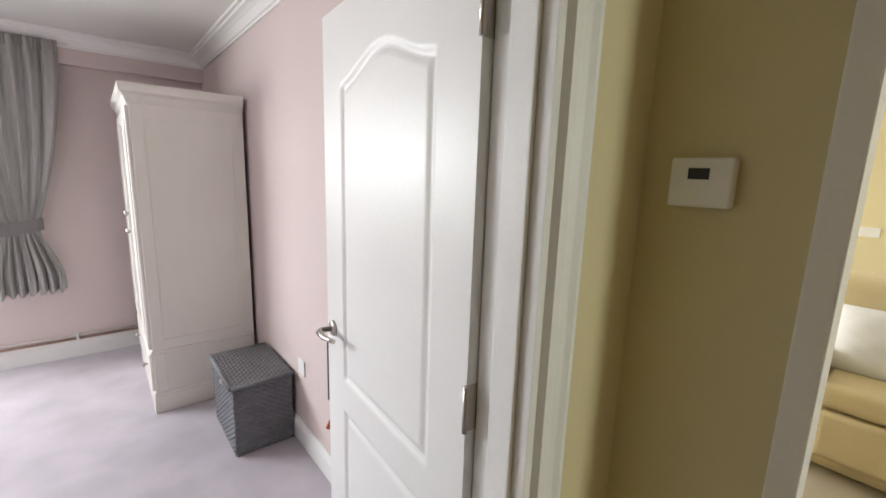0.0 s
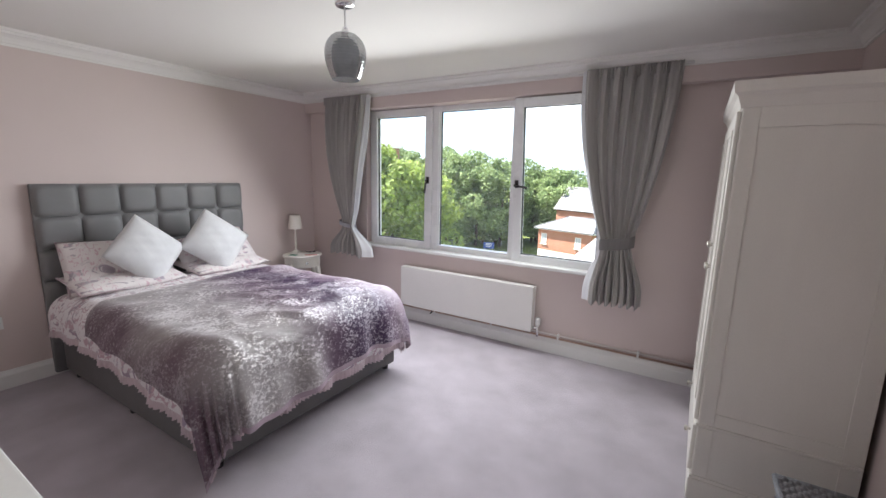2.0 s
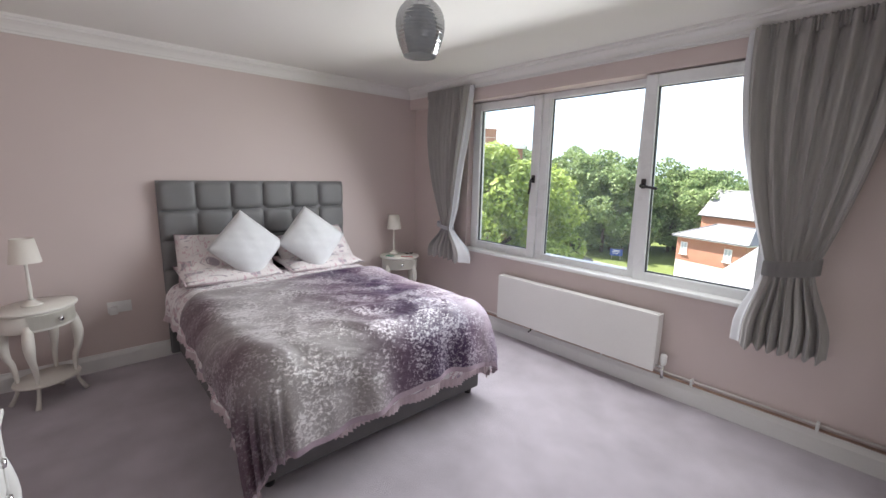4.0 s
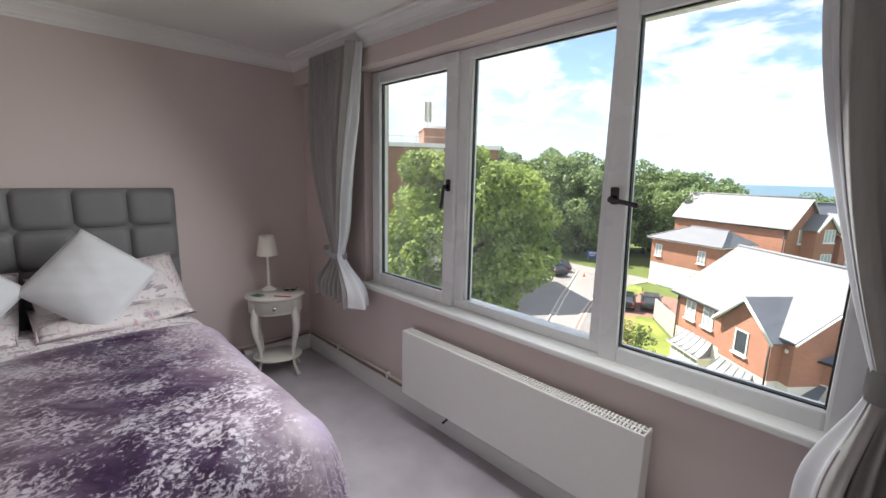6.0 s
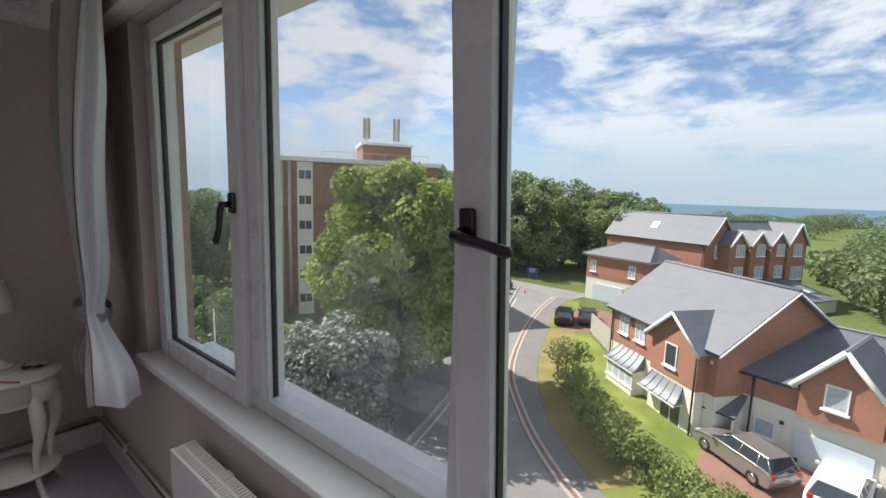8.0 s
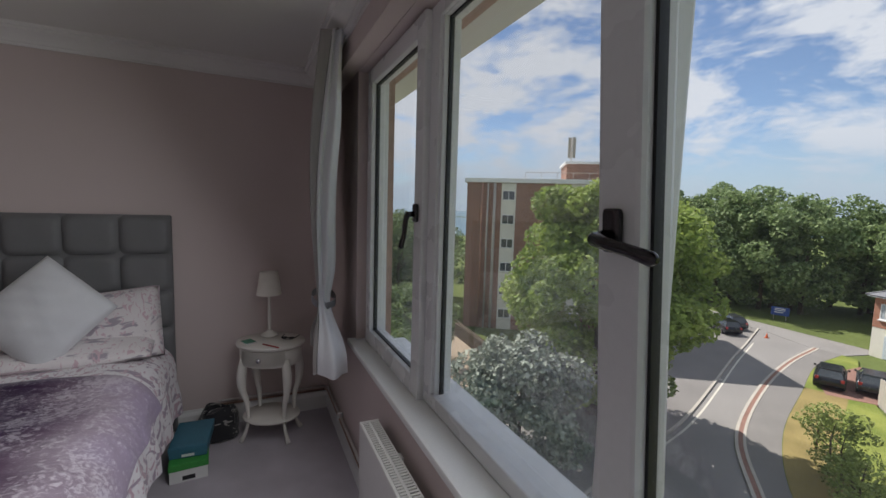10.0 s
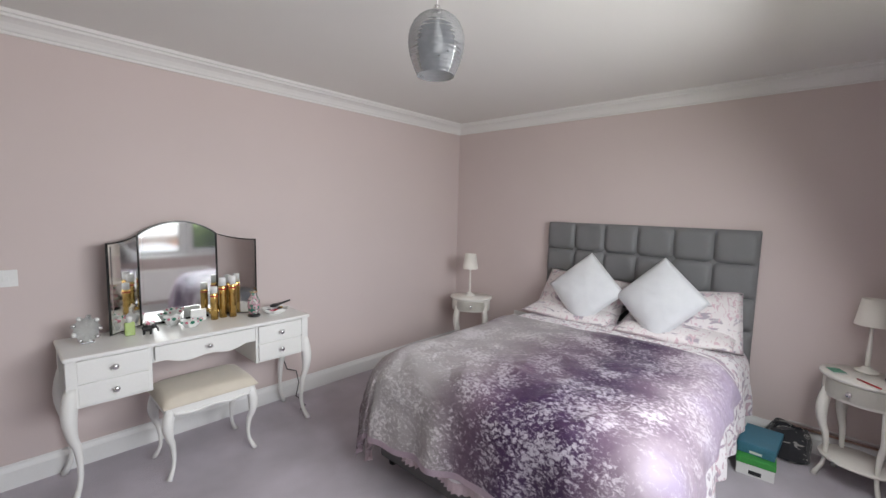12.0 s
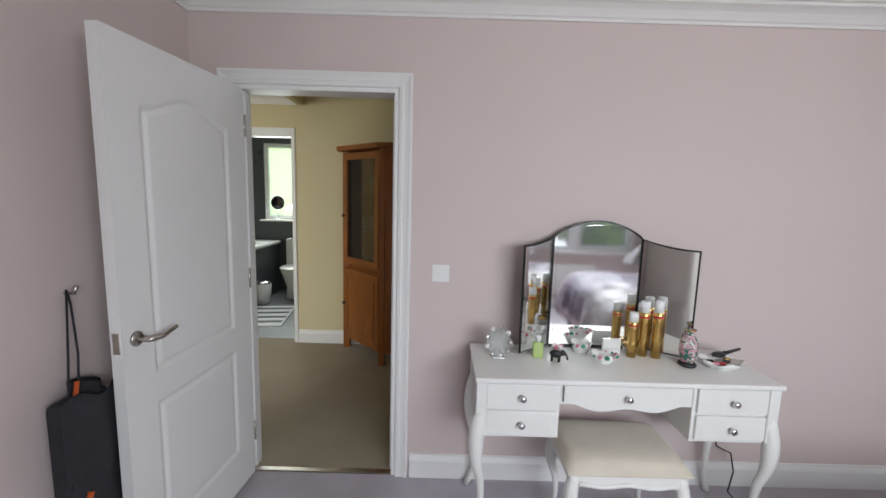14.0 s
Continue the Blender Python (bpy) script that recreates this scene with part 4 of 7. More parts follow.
hem(lambda w: duvet_fn(w, 0.0), -1, 420, "frill", duvet, 0.045, FRILL)


def pillow(name, label, category, material, size, m, puff=0.09, frill=None, group=""):
    p = thing(name, label, category, group=group)

    def f(u, v, sgn=1):
        a, b = 2 * u - 1, 2 * v - 1
        ca = 1 - 0.05 * (1 - b * b)
        cb = 1 - 0.05 * (1 - a * a)
        e = max(0, 1 - abs(a) ** 2.6) ** 0.6 * max(0, 1 - abs(b) ** 2.6) ** 0.6
        cr = 0.006 * ripple(a * 3 + 2, b * 3.3 + len(label))
        return (a * size[0] / 2 * cb, b * size[1] / 2 * ca, sgn * (puff * e + cr * e))
    bm = grid(22, 22, lambda u, v: f(u, v, 1))
    grid(22, 22, lambda u, v: Vector(f(1 - u, v, -1)), bm)
    bmesh.ops.remove_doubles(bm, verts=bm.verts[:], dist=0.0008)
    part("cover", bm, material, p, smooth=True)
    if frill:
        bm = bmesh.new()
        tube([(size[0] / 2 * x, size[1] / 2 * y, 0) for x, y in ((-1, -1), (0, -0.955), (1, -1), (0.955, 0), (1, 1), (0, 0.955), (-1, 1), (-0.955, 0), (-1, -1))], 0.007, 6, bm)
        part("piping", bm, frill, p, "pink satin piping")
    p.matrix_basis = m
    return p


# two pillows leaning on the headboard, one flat behind each, and two cushions set on their corners
pillow("pillow", "pink floral cotton pillow leaning on the headboard", "pillow", PILLOWPRINT, (0.44, 0.70), pose(0.235, 1.57, 0.795, 0, -124, 0) @ pose(0, 0, 0, 0, 0, 4), 0.105, FRILL, "bed pillows")
pillow("pillow", "pink floral cotton pillow slumped against the headboard", "pillow", PILLOWPRINT, (0.44, 0.70), pose(0.245, 2.33, 0.780, 0, -126, 3) @ pose(0, 0, 0, 0, 0, -6), 0.105, FRILL, "bed pillows")
pillow("pillow", "pink floral cotton pillow lying flat under another", "pillow", PILLOWPRINT, (0.44, 0.70), pose(0.33, 1.56, 0.715, 0, -172, 0), 0.06, FRILL, "bed pillows")
pillow("pillow", "pink floral cotton pillow lying flat under another", "pillow", PILLOWPRINT, (0.44, 0.70), pose(0.33, 2.31, 0.715, 0, -172, 4), 0.06, FRILL, "bed pillows")
pillow("cushion", "plump pale grey cushion balanced on one corner against the pillows", "cushion", CUSHION, (0.42, 0.42), pose(0.40, 1.68, 0.915, 0, -112, 4) @ pose(0, 0, 0, 0, 0, 45), 0.085, None, "bed cushions")
pillow("cushion", "plump pale grey cushion standing on its corner against the pillows", "cushion", CUSHION, (0.43, 0.43), pose(0.41, 2.22, 0.925, 0, -113, -4) @ pose(0, 0, 0, 0, 0, 41), 0.09, None, "bed cushions")

# ---- furniture with curved legs ----
def cabriole(h, r, out, m, seg=10):
    """A cabriole leg: knee pushed out, ankle drawn in, toe turned out; local +x is outward."""
    pts, rad = [], []
    for i in range(15):
        t = i / 14
        z = h * (1 - t)
        off = out * (0.55 * math.sin(math.pi * min(1, t / 0.5)) - 0.50 * math.sin(math.pi * max(0, (t - 0.42)) / 0.58) + 0.75 * max(0, (t - 0.8) / 0.2) ** 1.5)
        pts.append(m @ Vector((off, 0, z)))
        rad.append(r * (1.0 + 0.25 * math.sin(math.pi * min(1, t / 0.4)) - 0.55 * smooth01((t - 0.2) / 0.6) + 0.22 * max(0, (t - 0.9) / 0.1)))
    return tube(pts, rad, seg)


def knob(parent, at, material=CHROME, way=(90, 0)):
    k = part("knob", lathe([(0, 0), (0.006, 0), (0.005, 0.010), (0.013, 0.016), (0.0155, 0.022), (0.012, 0.029), (0, 0.031)], 16), material, parent, "round polished metal knob")
    k.matrix_basis = pose(*at, way[0], 0, way[1])
    return k


def nightstand(at, rz, label):
    """Oval bedside table; its drawer faces local +x."""
    n = thing("bedside_table", label, "bedside table", at, rz, "bedside tables")
    part("top", lathe([(0, 0.602), (0.985, 0.602), (1.0, 0.608), (1.0, 0.616), (0.98, 0.623), (0, 0.624)], 48, sx=0.185, sy=0.225), IVORY, n)
    part("apron", lathe([(0, 0.49), (0.88, 0.49), (0.90, 0.495), (0.90, 0.602), (0, 0.602)], 48, sx=0.185, sy=0.225), IVORY, n)
    dr = bmesh.new()
    pts = [(0.185 * 0.90 * math.cos(a) + 0.006, 0.225 * 0.90 * math.sin(a)) for a in [radians(-46 + 92 * i / 12) for i in range(13)]]
    vs = [[dr.verts.new((x, y, z)) for z in (0.508, 0.590)] for x, y in pts]
    for a, b in zip(vs, vs[1:]):
        dr.faces.new((a[0], b[0], b[1], a[1]))
    bmesh.ops.solidify(dr, geom=dr.faces[:], thickness=0.008)
    d = part("drawer", dr, IVORY, n)
    knob(d, (0.171, 0, 0.549), CHROME, (90, 90))
    part("shelf", lathe([(0, 0.13), (0.93, 0.13), (0.95, 0.136), (0.93, 0.145), (0, 0.145)], 40, sx=0.165, sy=0.20), IVORY, n)
    for a in (48, 132, 228, 312):
        px, py = 0.145 * math.cos(radians(a)), 0.185 * math.sin(radians(a))
        part("leg", cabriole(0.53, 0.025, 0.038, pose(px, py, 0, 0, 0, math.degrees(math.atan2(py, px)))), IVORY, n, smooth=True)
    n.scale = (0.94, 0.94, 1.02)
    return n


nightstand((0.262, 3.27, 0), -26, "ivory painted oval bedside table with curved legs by the window")
nightstand((0.262, 0.435, 0), 38, "ivory painted oval bedside table with curved legs in the corner")


def table_lamp(at, label):
    l = thing("table_lamp", label, "table lamp", at, 0, "bedside lamps")
    part("base", lathe([(0, 0), (0.052, 0), (0.055, 0.006), (0.050, 0.012), (0.028, 0.022), (0.016, 0.034), (0, 0.036)], 24), IVORY, l)
    part("stem", lathe([(0, 0.034), (0.013, 0.034), (0.010, 0.06), (0.012, 0.11), (0.0095, 0.17), (0.008, 0.25), (0.012, 0.28), (0, 0.282)], 16), IVORY, l)
    bm = lathe([(0.078, 0.275), (0.056, 0.425), (0.054, 0.425), (0.076, 0.275)], 32)
    part("shade", bm, SHADE, l, "white tapered fabric shade")
    part("bulb_holder", lathe([(0, 0.28), (0.018, 0.28), (0.018, 0.33), (0, 0.335)], 12), PLASTIC, l)
    return l


table_lamp((0.165, 3.265, 0.6375), "small white table lamp with a tapered shade on a bedside table")
table_lamp((0.265, 0.415, 0.6375), "small white table lamp with a tapered shade in the corner")

ring_bm = bmesh.new()
for c in (-0.022, 0.022):
    lathe([(0.016, 0.0), (0.020, 0.003), (0.016, 0.006)], 14, (c, 0, 0.008), ring_bm)
box((-0.006, -0.003, 0.009), (0.006, 0.003, 0.014), bm=ring_bm)
tube([(-0.042, 0, 0.012), (-0.05, 0.07, 0.010)], 0.003, 6, ring_bm)
tube([(0.042, 0, 0.012), (0.05, 0.07, 0.010)], 0.003, 6, ring_bm)
spec_ob = thing("glasses", "black-framed sunglasses lying on the bedside table", "glasses", (0.30, 3.37, 0.6375), 65)
part("frame", ring_bm, BLACK, spec_ob)
part("lens", lathe([(0, 0.008), (0.016, 0.009), (0, 0.012)], 14, (-0.022, 0, 0)), BLACK, spec_ob)
part("lens", lathe([(0, 0.008), (0.016, 0.009), (0, 0.012)], 14, (0.022, 0, 0)), BLACK, spec_ob)
pen = thing("pencil", "red pencil lying on the bedside table", "pencil", (0.36, 3.22, 0.642), 40)
part("shaft", tube([(0, 0, 0), (0.13, 0, 0)], 0.0045, 6), REDBAND, pen)
card = thing("leaflet", "folded pale leaflet on the bedside table", "leaflet", (0.28, 3.14, 0.6375), 25)
part("page", box((-0.05, -0.035, 0), (0.05, 0.035, 0.003), 0.001), PORCELAIN, card)
part("page", box((-0.048, -0.030, 0.0032), (0.03, 0.033, 0.006), 0.001), LEAFGREEN, card, "green printed page")

# ---- things on the floor beside the bed ----
BLUE = mat("teal card", (0.05, 0.17, 0.24), 0.5, vary=0.1, scale=12, fine=120, bump=0.05)
GREEN = mat("green card", (0.05, 0.30, 0.06), 0.5, vary=0.1, scale=12, fine=120, bump=0.05)
def carton(label, a, b, material, rz, lid):
    c = thing("storage_box", label, "box", ((a[0] + b[0]) / 2, (a[1] + b[1]) / 2, a[2]), rz)
    hx, hy, h = (b[0] - a[0]) / 2, (b[1] - a[1]) / 2, b[2] - a[2]
    part("body", box((-hx, -hy, 0), (hx, hy, h * 0.7), 0.003), PORCELAIN if lid else material, c)
    part("lid", box((-hx - 0.004, -hy - 0.004, h * (0.66 if lid else 0.5)), (hx + 0.004, hy + 0.004, h), 0.004), material, c)
    part("label_bar", box((-hx * 0.4 + hx, -0.03, h * 0.12), (hx + 0.0015, 0.03, h * 0.34)), BLACK if lid else PORCELAIN, c)
carton("white and green printed shoe box on the carpet", (0.30, 2.74, 0.0), (0.60, 2.92, 0.105), GREEN, 4, True)
carton("teal lidded box stacked on a shoe box", (0.26, 2.75, 0.107), (0.55, 2.93, 0.172), BLUE, -3, False)
bag = thing("handbag", "black patterned soft handbag slumped by the wall", "bag", (0.17, 2.955, 0), 10)
def bag_fn(u, v):
    a = 2 * math.pi * u
    w = 1 - 0.35 * v ** 2 + 0.08 * math.sin(3 * a + 4 * v)
    return (0.10 * math.cos(a) * w, 0.13 * math.sin(a) * w, 0.012 + 0.185 * v + 0.015 * math.sin(2 * a) * v)
bmb = grid(24, 10, bag_fn)
part("body", bmb, BAGPRINT, bag, smooth=True)
part("panel", box((-0.07, -0.09, 0.0), (0.07, 0.09, 0.165), 0.02), BAGPRINT, bag)
part("strap", tube([(0.0, -0.08, 0.155), (0.04, -0.05, 0.215), (0.05, 0.05, 0.215), (0.0, 0.08, 0.155)], 0.008, 8), BLACKCLOTH, bag)

# ---- pendant ----
pend = thing("pendant_light", "ribbed smoked glass pendant hanging from the ceiling", "pendant light", (2.335, 1.875, 0))
part("ceiling_rose", lathe([(0, 2.375), (0.045, 2.375), (0.05, 2.383), (0.05, 2.405), (0, 2.405)], 28), CHROME, pend, "chrome ceiling rose")
part("flex", tube([(0, 0, 2.255), (0, 0, 2.38)], 0.0035, 8), PLASTIC, pend)
part("lamp_holder", lathe([(0, 2.235), (0.02, 2.235), (0.022, 2.25), (0.010, 2.275), (0, 2.278)], 20), CHROME, pend, "chrome lamp holder")
prof = []
for i in range(41):
    t = i / 40
    z = 2.243 - 0.225 * t
    r = 0.024 + 0.082 * math.sin(math.pi * (0.05 + 0.78 * t ** 0.68)) ** 0.85
    prof.append((r + 0.0016 * math.sin(i * 2.4), z))
shade = part("shade", lathe(prof, 40), SMOKEGLASS, pend, "ribbed smoked glass shade")
shade.visible_shadow = False
part("bulb", lathe([(0, 2.10), (0.022, 2.112), (0.028, 2.14), (0.02, 2.18), (0.012, 2.20), (0.012, 2.235), (0, 2.236)], 20), PORCELAIN, pend, "unlit white bulb")

# ---- dressing table ----
dt = thing("dressing_table", "white lacquered dressing table with five drawers and cabriole legs", "dressing table")
TX0, TX1, TY0, TY1 = 2.06, 3.335, 0.03, 0.44
part("top", box((TX0, TY0, 0.738), (TX1, TY1, 0.760), 0.008, seg=3), TABLEWHITE, dt)
bm = box((TX0 + 0.03, TY0 + 0.02, 0.49), (TX0 + 0.36, TY1 - 0.032, 0.738), 0.004)
part("drawer_case", bm, TABLEWHITE, dt)
part("drawer_case", box((TX1 - 0.36, TY0 + 0.02, 0.49), (TX1 - 0.03, TY1 - 0.032, 0.738), 0.004), TABLEWHITE, dt)
part("drawer_case", box((TX0 + 0.36, TY0 + 0.02, 0.640), (TX1 - 0.36, TY1 - 0.036, 0.738), 0.003), TABLEWHITE, dt)
for x0 in (TX0 + 0.052, TX1 - 0.345):
    for z0, z1 in ((0.505, 0.612), (0.622, 0.730)):
        d = part("drawer", box((x0, TY1 - 0.036, z0), (x0 + 0.293, TY1 - 0.018, z1), 0.005), TABLEWHITE, dt)
        knob(d, (x0 + 0.1465, TY1 - 0.018, (z0 + z1) / 2), CHROME, (-90, 0))
bm = bmesh.new()
n = 36
x0, x1 = TX0 + 0.372, TX1 - 0.372
lo, hi = [], []
for i in range(n + 1):
    s = i / n
    z = 0.645 - (0.024 * math.sin(math.pi * s) ** 2) + 0.012 * math.cos(4 * math.pi * s)
    lo.append((x0 + (x1 - x0) * s, z))
for yv in (TY1 - 0.036, TY1 - 0.020):
    hi.append([(bm.verts.new((x, yv, z)), bm.verts.new((x, yv, 0.730))) for x, z in lo])
for i in range(n):
    (a, b), (c, d_) = hi[1][i], hi[1][i + 1]
    bm.faces.new((a, b, d_, c))
    (e, f), (g, h_) = hi[0][i], hi[0][i + 1]
    bm.faces.new((e, g, h_, f))
    bm.faces.new((a, c, g, e))
    bm.faces.new((b, f, h_, d_))
d = part("drawer", bm, TABLEWHITE, dt)
knob(d, ((x0 + x1) / 2, TY1 - 0.020, 0.683), CHROME, (-90, 0))
for x, sx in ((TX0 + 0.03, -1), (TX1 - 0.03, 1)):
    for y, rz in ((TY1 - 0.035, 30 if sx > 0 else 150), (TY0 + 0.035, -30 if sx > 0 else 210)):
        part("leg", cabriole(0.60, 0.027, 0.036, pose(x, y, 0, 0, 0, rz)), TABLEWHITE, dt, smooth=True)
        part("leg_block", box((x - 0.022, y - 0.022, 0.50), (x + 0.022, y + 0.022, 0.738), 0.004), TABLEWHITE, dt)

stool = thing("stool", "white dressing stool with a cream padded seat and curved legs", "stool", (2.715, 0.365, 0))
part("frame", box((-0.235, -0.165, 0.365), (0.235, 0.165, 0.42), 0.006), TABLEWHITE, stool)
bm = grid(26, 20, lambda u, v: (0.25 * (2 * u - 1), 0.18 * (2 * v - 1), 0.42 + 0.055 * (max(0, 1 - abs(2 * u - 1) ** 5) * max(0, 1 - abs(2 * v - 1) ** 5)) ** 0.4))
part("seat", bm, SEATCLOTH, stool, "cream padded seat", smooth=True)
part("seat_edge", box((-0.249, -0.179, 0.412), (0.249, 0.179, 0.424), 0.004), SEATCLOTH, stool)
for x in (-1, 1):
    for y in (-1, 1):
        part("leg", cabriole(0.40, 0.023, 0.032, pose(x * 0.212, y * 0.142, 0, 0, 0, math.degrees(math.atan2(y * 0.7, x)))), TABLEWHITE, stool, smooth=True)
for y in (-0.166, 0.166):
    bm = bmesh.new()
    tube([(-0.2 + 0.4 * i / 10, y, 0.372 - 0.012 * math.sin(math.pi * i / 10 * 2) ** 2) for i in range(11)], 0.010, 8, bm)
    part("apron", bm, TABLEWHITE, stool, smooth=True)

# ---- triple mirror ----
tm = thing("dressing_mirror", "arched triple mirror with dark edges on the dressing table", "mirror")


def mirror_panel(p0, p1, top_fn, z0, name):
    """An upright mirror plate between two plan points, with a shaped top and a dark rim."""
    p0, p1 = Vector((*p0, 0)), Vector((*p1, 0))
    nrm = Vector((-(p1 - p0).y, (p1 - p0).x, 0)).normalized()
    if nrm.y < 0:
        nrm = -nrm
    n = 24
    def plate(off, grow, mat_, nm, par):
        bm = bmesh.new()
        ring = []
        L = (p1 - p0).length
        pts = [(-grow, z0 - grow), (L + grow, z0 - grow)] + [(L * (1 - i / n) + grow * (1 - 2 * i / n), top_fn(1 - i / n) + grow) for i in range(n + 1)]
        ax = (p1 - p0).normalized()
        for d in (off - 0.005, off):
            ring.append([bm.verts.new(p0 + ax * a + nrm * d + Vector((0, 0, z))) for a, z in pts])
        bm.faces.new(ring[1])
        bm.faces.new(ring[0][::-1])
        k = len(pts)
        for i in range(k):
            bm.faces.new((ring[0][i], ring[0][(i + 1) % k], ring[1][(i + 1) % k], ring[1][i]))
        bmesh.ops.recalc_face_normals(bm, faces=bm.faces[:])
        return part(nm, bm, mat_, par)
    back = plate(0.0, 0.006, DARKEDGE, name, tm)
    plate(0.0035, -0.002, MIRROR, "bevel", back)
    g = plate(0.0075, -0.016, MIRROR, "glass", back)


mirror_panel((2.525, 0.055), (2.945, 0.055), lambda s: 1.312 + 0.078 * math.sin(math.pi * s) ** 0.8, 0.775, "centre_panel")
mirror_panel((2.322, 0.193), (2.515, 0.058), lambda s: 1.272 + 0.036 * s ** 2.2, 0.775, "wing")
mirror_panel((2.955, 0.058), (3.108, 0.178), lambda s: 1.308 - 0.032 * (1 - (1 - s) ** 2.2), 0.775, "wing")
part("foot", box((2.53, 0.035, 0.7605), (2.94, 0.06, 0.776), 0.003), DARKEDGE, tm)

# ---- ornaments on the dressing table ----
TZ = 0.7605
def can(x, y, h, r, label):
    c = thing("spray_can", label, "spray can", (x, y, TZ), 0, "gold hair spray cans")
    part("can", lathe([(0, 0), (r, 0), (r, h * 0.78), (r * 0.85, h * 0.81), (0, h * 0.81)], 20), GOLD, c, "gold metal can")
    part("band", lathe([(r + 0.0006, h * 0.70), (r + 0.0006, h * 0.74), (r - 0.001, h * 0.74), (r - 0.001, h * 0.70)], 20), REDBAND, c, "red band")
    part("cap", lathe([(0, h * 0.80), (r * 0.93, h * 0.80), (r * 0.93, h * 0.985), (r * 0.8, h), (0, h)], 20), PLASTIC, c, "white cap")
    part("label_bar", lathe([(r + 0.0005, h * 0.28), (r + 0.0005, h * 0.52)], 20), GOLD, c)
can(2.575, 0.155, 0.215, 0.022, "tall gold hair spray can with a white cap")
can(2.515, 0.135, 0.265, 0.023, "tall gold hair spray can with a white cap")
can(2.462, 0.160, 0.275, 0.022, "slim gold hair spray can with a white cap")

vase = thing("vase", "small white enamelled vase painted with green leaves and flowers", "vase", (2.36, 0.245, TZ))
part("stand", lathe([(0, 0), (0.036, 0), (0.040, 0.006), (0.036, 0.014), (0.030, 0.018), (0, 0.018)], 24), BLACK, vase, "black wooden stand")
part("body", lathe([(0, 0.018), (0.026, 0.018), (0.034, 0.04), (0.040, 0.075), (0.038, 0.105), (0.028, 0.128), (0.018, 0.142), (0.017, 0.155), (0.026, 0.168), (0.022, 0.168), (0.013, 0.150)], 28), VASEPRINT, vase)
part("rim", lathe([(0.0262, 0.166), (0.027, 0.169), (0.022, 0.170)], 28), GOLD, vase, "brass rim")
def blob(parent, name, c, r, material, squash=(1, 1, 1), seg=8):
    bm = lathe([(0, -r)] + [(r * math.cos(a), r * math.sin(a)) for a in [math.pi * (i / 6 - 0.5) for i in range(1, 6)]] + [(0, r)], seg)
    for v in bm.verts:
        v.co = Vector((v.co.x * squash[0] + c[0], v.co.y * squash[1] + c[1], v.co.z * squash[2] + c[2]))
    return part(name, bm, material, parent, smooth=True)

def dish(x, y, r, h, label, flowers, mat_=PORCELAIN, name="trinket_dish"):
    d = thing(name, label, "dish", (x, y, TZ))
    bm = bmesh.new()
    seg = 36
    rows = [(0.55, 0.0), (0.62, 0.006), (0.85, h * 0.55), (1.0, h), (0.96, h), (0.80, h * 0.6), (0.55, 0.012), (0.0, 0.012)]
    rings = []
    for q, z in rows:
        ring = []
        for i in range(seg):
            a = 2 * math.pi * i / seg
            w = 1 + 0.09 * q * math.sin(7 * a)
            ring.append(bm.verts.new((r * q * w * math.cos(a) * 1.2, r * q * w * math.sin(a), z + 0.006 * q * math.sin(5 * a) * (z > 0.02))))
        rings.append(ring)
    for a, b in zip(rings, rings[1:]):
        for i in range(seg):
            bm.faces.new((a[i], a[(i + 1) % seg], b[(i + 1) % seg], b[i])).smooth = True
    bmesh.ops.remove_doubles(bm, verts=bm.verts[:], dist=0.0004)
    part("bowl", bm, mat_, d)
    for i in range(flowers):
        a = 0.4 + i * 0.55
        blob(d, "rose" if i % 2 else "leaf", (r * 1.16 * math.cos(a), r * 0.98 * math.sin(a), h * 0.85), 0.0065 + 0.003 * (i % 3), ROSEPINK if i % 2 else LEAFGREEN, (1, 1, 0.8))
    return d


dish(2.735, 0.235, 0.048, 0.042, "white porcelain trinket dish edged with pink roses", 8)
dish(2.80, 0.115, 0.042, 0.05, "pale glass pot with a pink rim", 4)
sd = dish(2.215, 0.255, 0.075, 0.035, "white scalloped dish holding brushes and jewellery", 0)
for i in range(5):
    blob(sd, "trinket", (0.05 * math.cos(i * 1.4), 0.03 * math.sin(i * 2.1), 0.026), 0.014, (DARKCHROME, REDBAND, GOLD, BLACK, ROSEPINK)[i], (1.4, 0.8, 0.6))
brush = thing("hair_brush", "black hair brush resting across the dish", "hair brush", (2.16, 0.20, TZ + 0.046), 25)
part("handle", tube([(-0.11, 0, 0.004), (-0.02, 0, 0), (0.01, 0, 0)], [0.006, 0.008, 0.010], 10), BLACK, brush)
blob(brush, "head", (0.05, 0, 0.0), 0.03, BLACK, (1.5, 0.8, 0.4))
jar = thing("cream_jar", "squat white cosmetics jar", "jar", (2.56, 0.097, TZ))
part("jar", lathe([(0, 0), (0.028, 0), (0.03, 0.006), (0.03, 0.03), (0, 0.03)], 20), PORCELAIN, jar)
part("lid", lathe([(0, 0.03), (0.031, 0.03), (0.031, 0.044), (0, 0.046)], 20), GOLD, jar, "gold lid")
perfume = thing("perfume_bottle", "pale green glass perfume bottle with a white stopper", "bottle", (3.03, 0.20, TZ))
part("bottle", box((-0.024, -0.014, 0), (0.024, 0.014, 0.075), 0.008, seg=3), mat("pale green liquid", (0.42, 0.55, 0.20), 0.1, vary=0.05, scale=9, fine=60, bump=0), perfume)
part("stopper", lathe([(0, 0.075), (0.010, 0.075), (0.014, 0.09), (0.016, 0.105), (0, 0.11)], 14), PORCELAIN, perfume)
bm = bmesh.new()
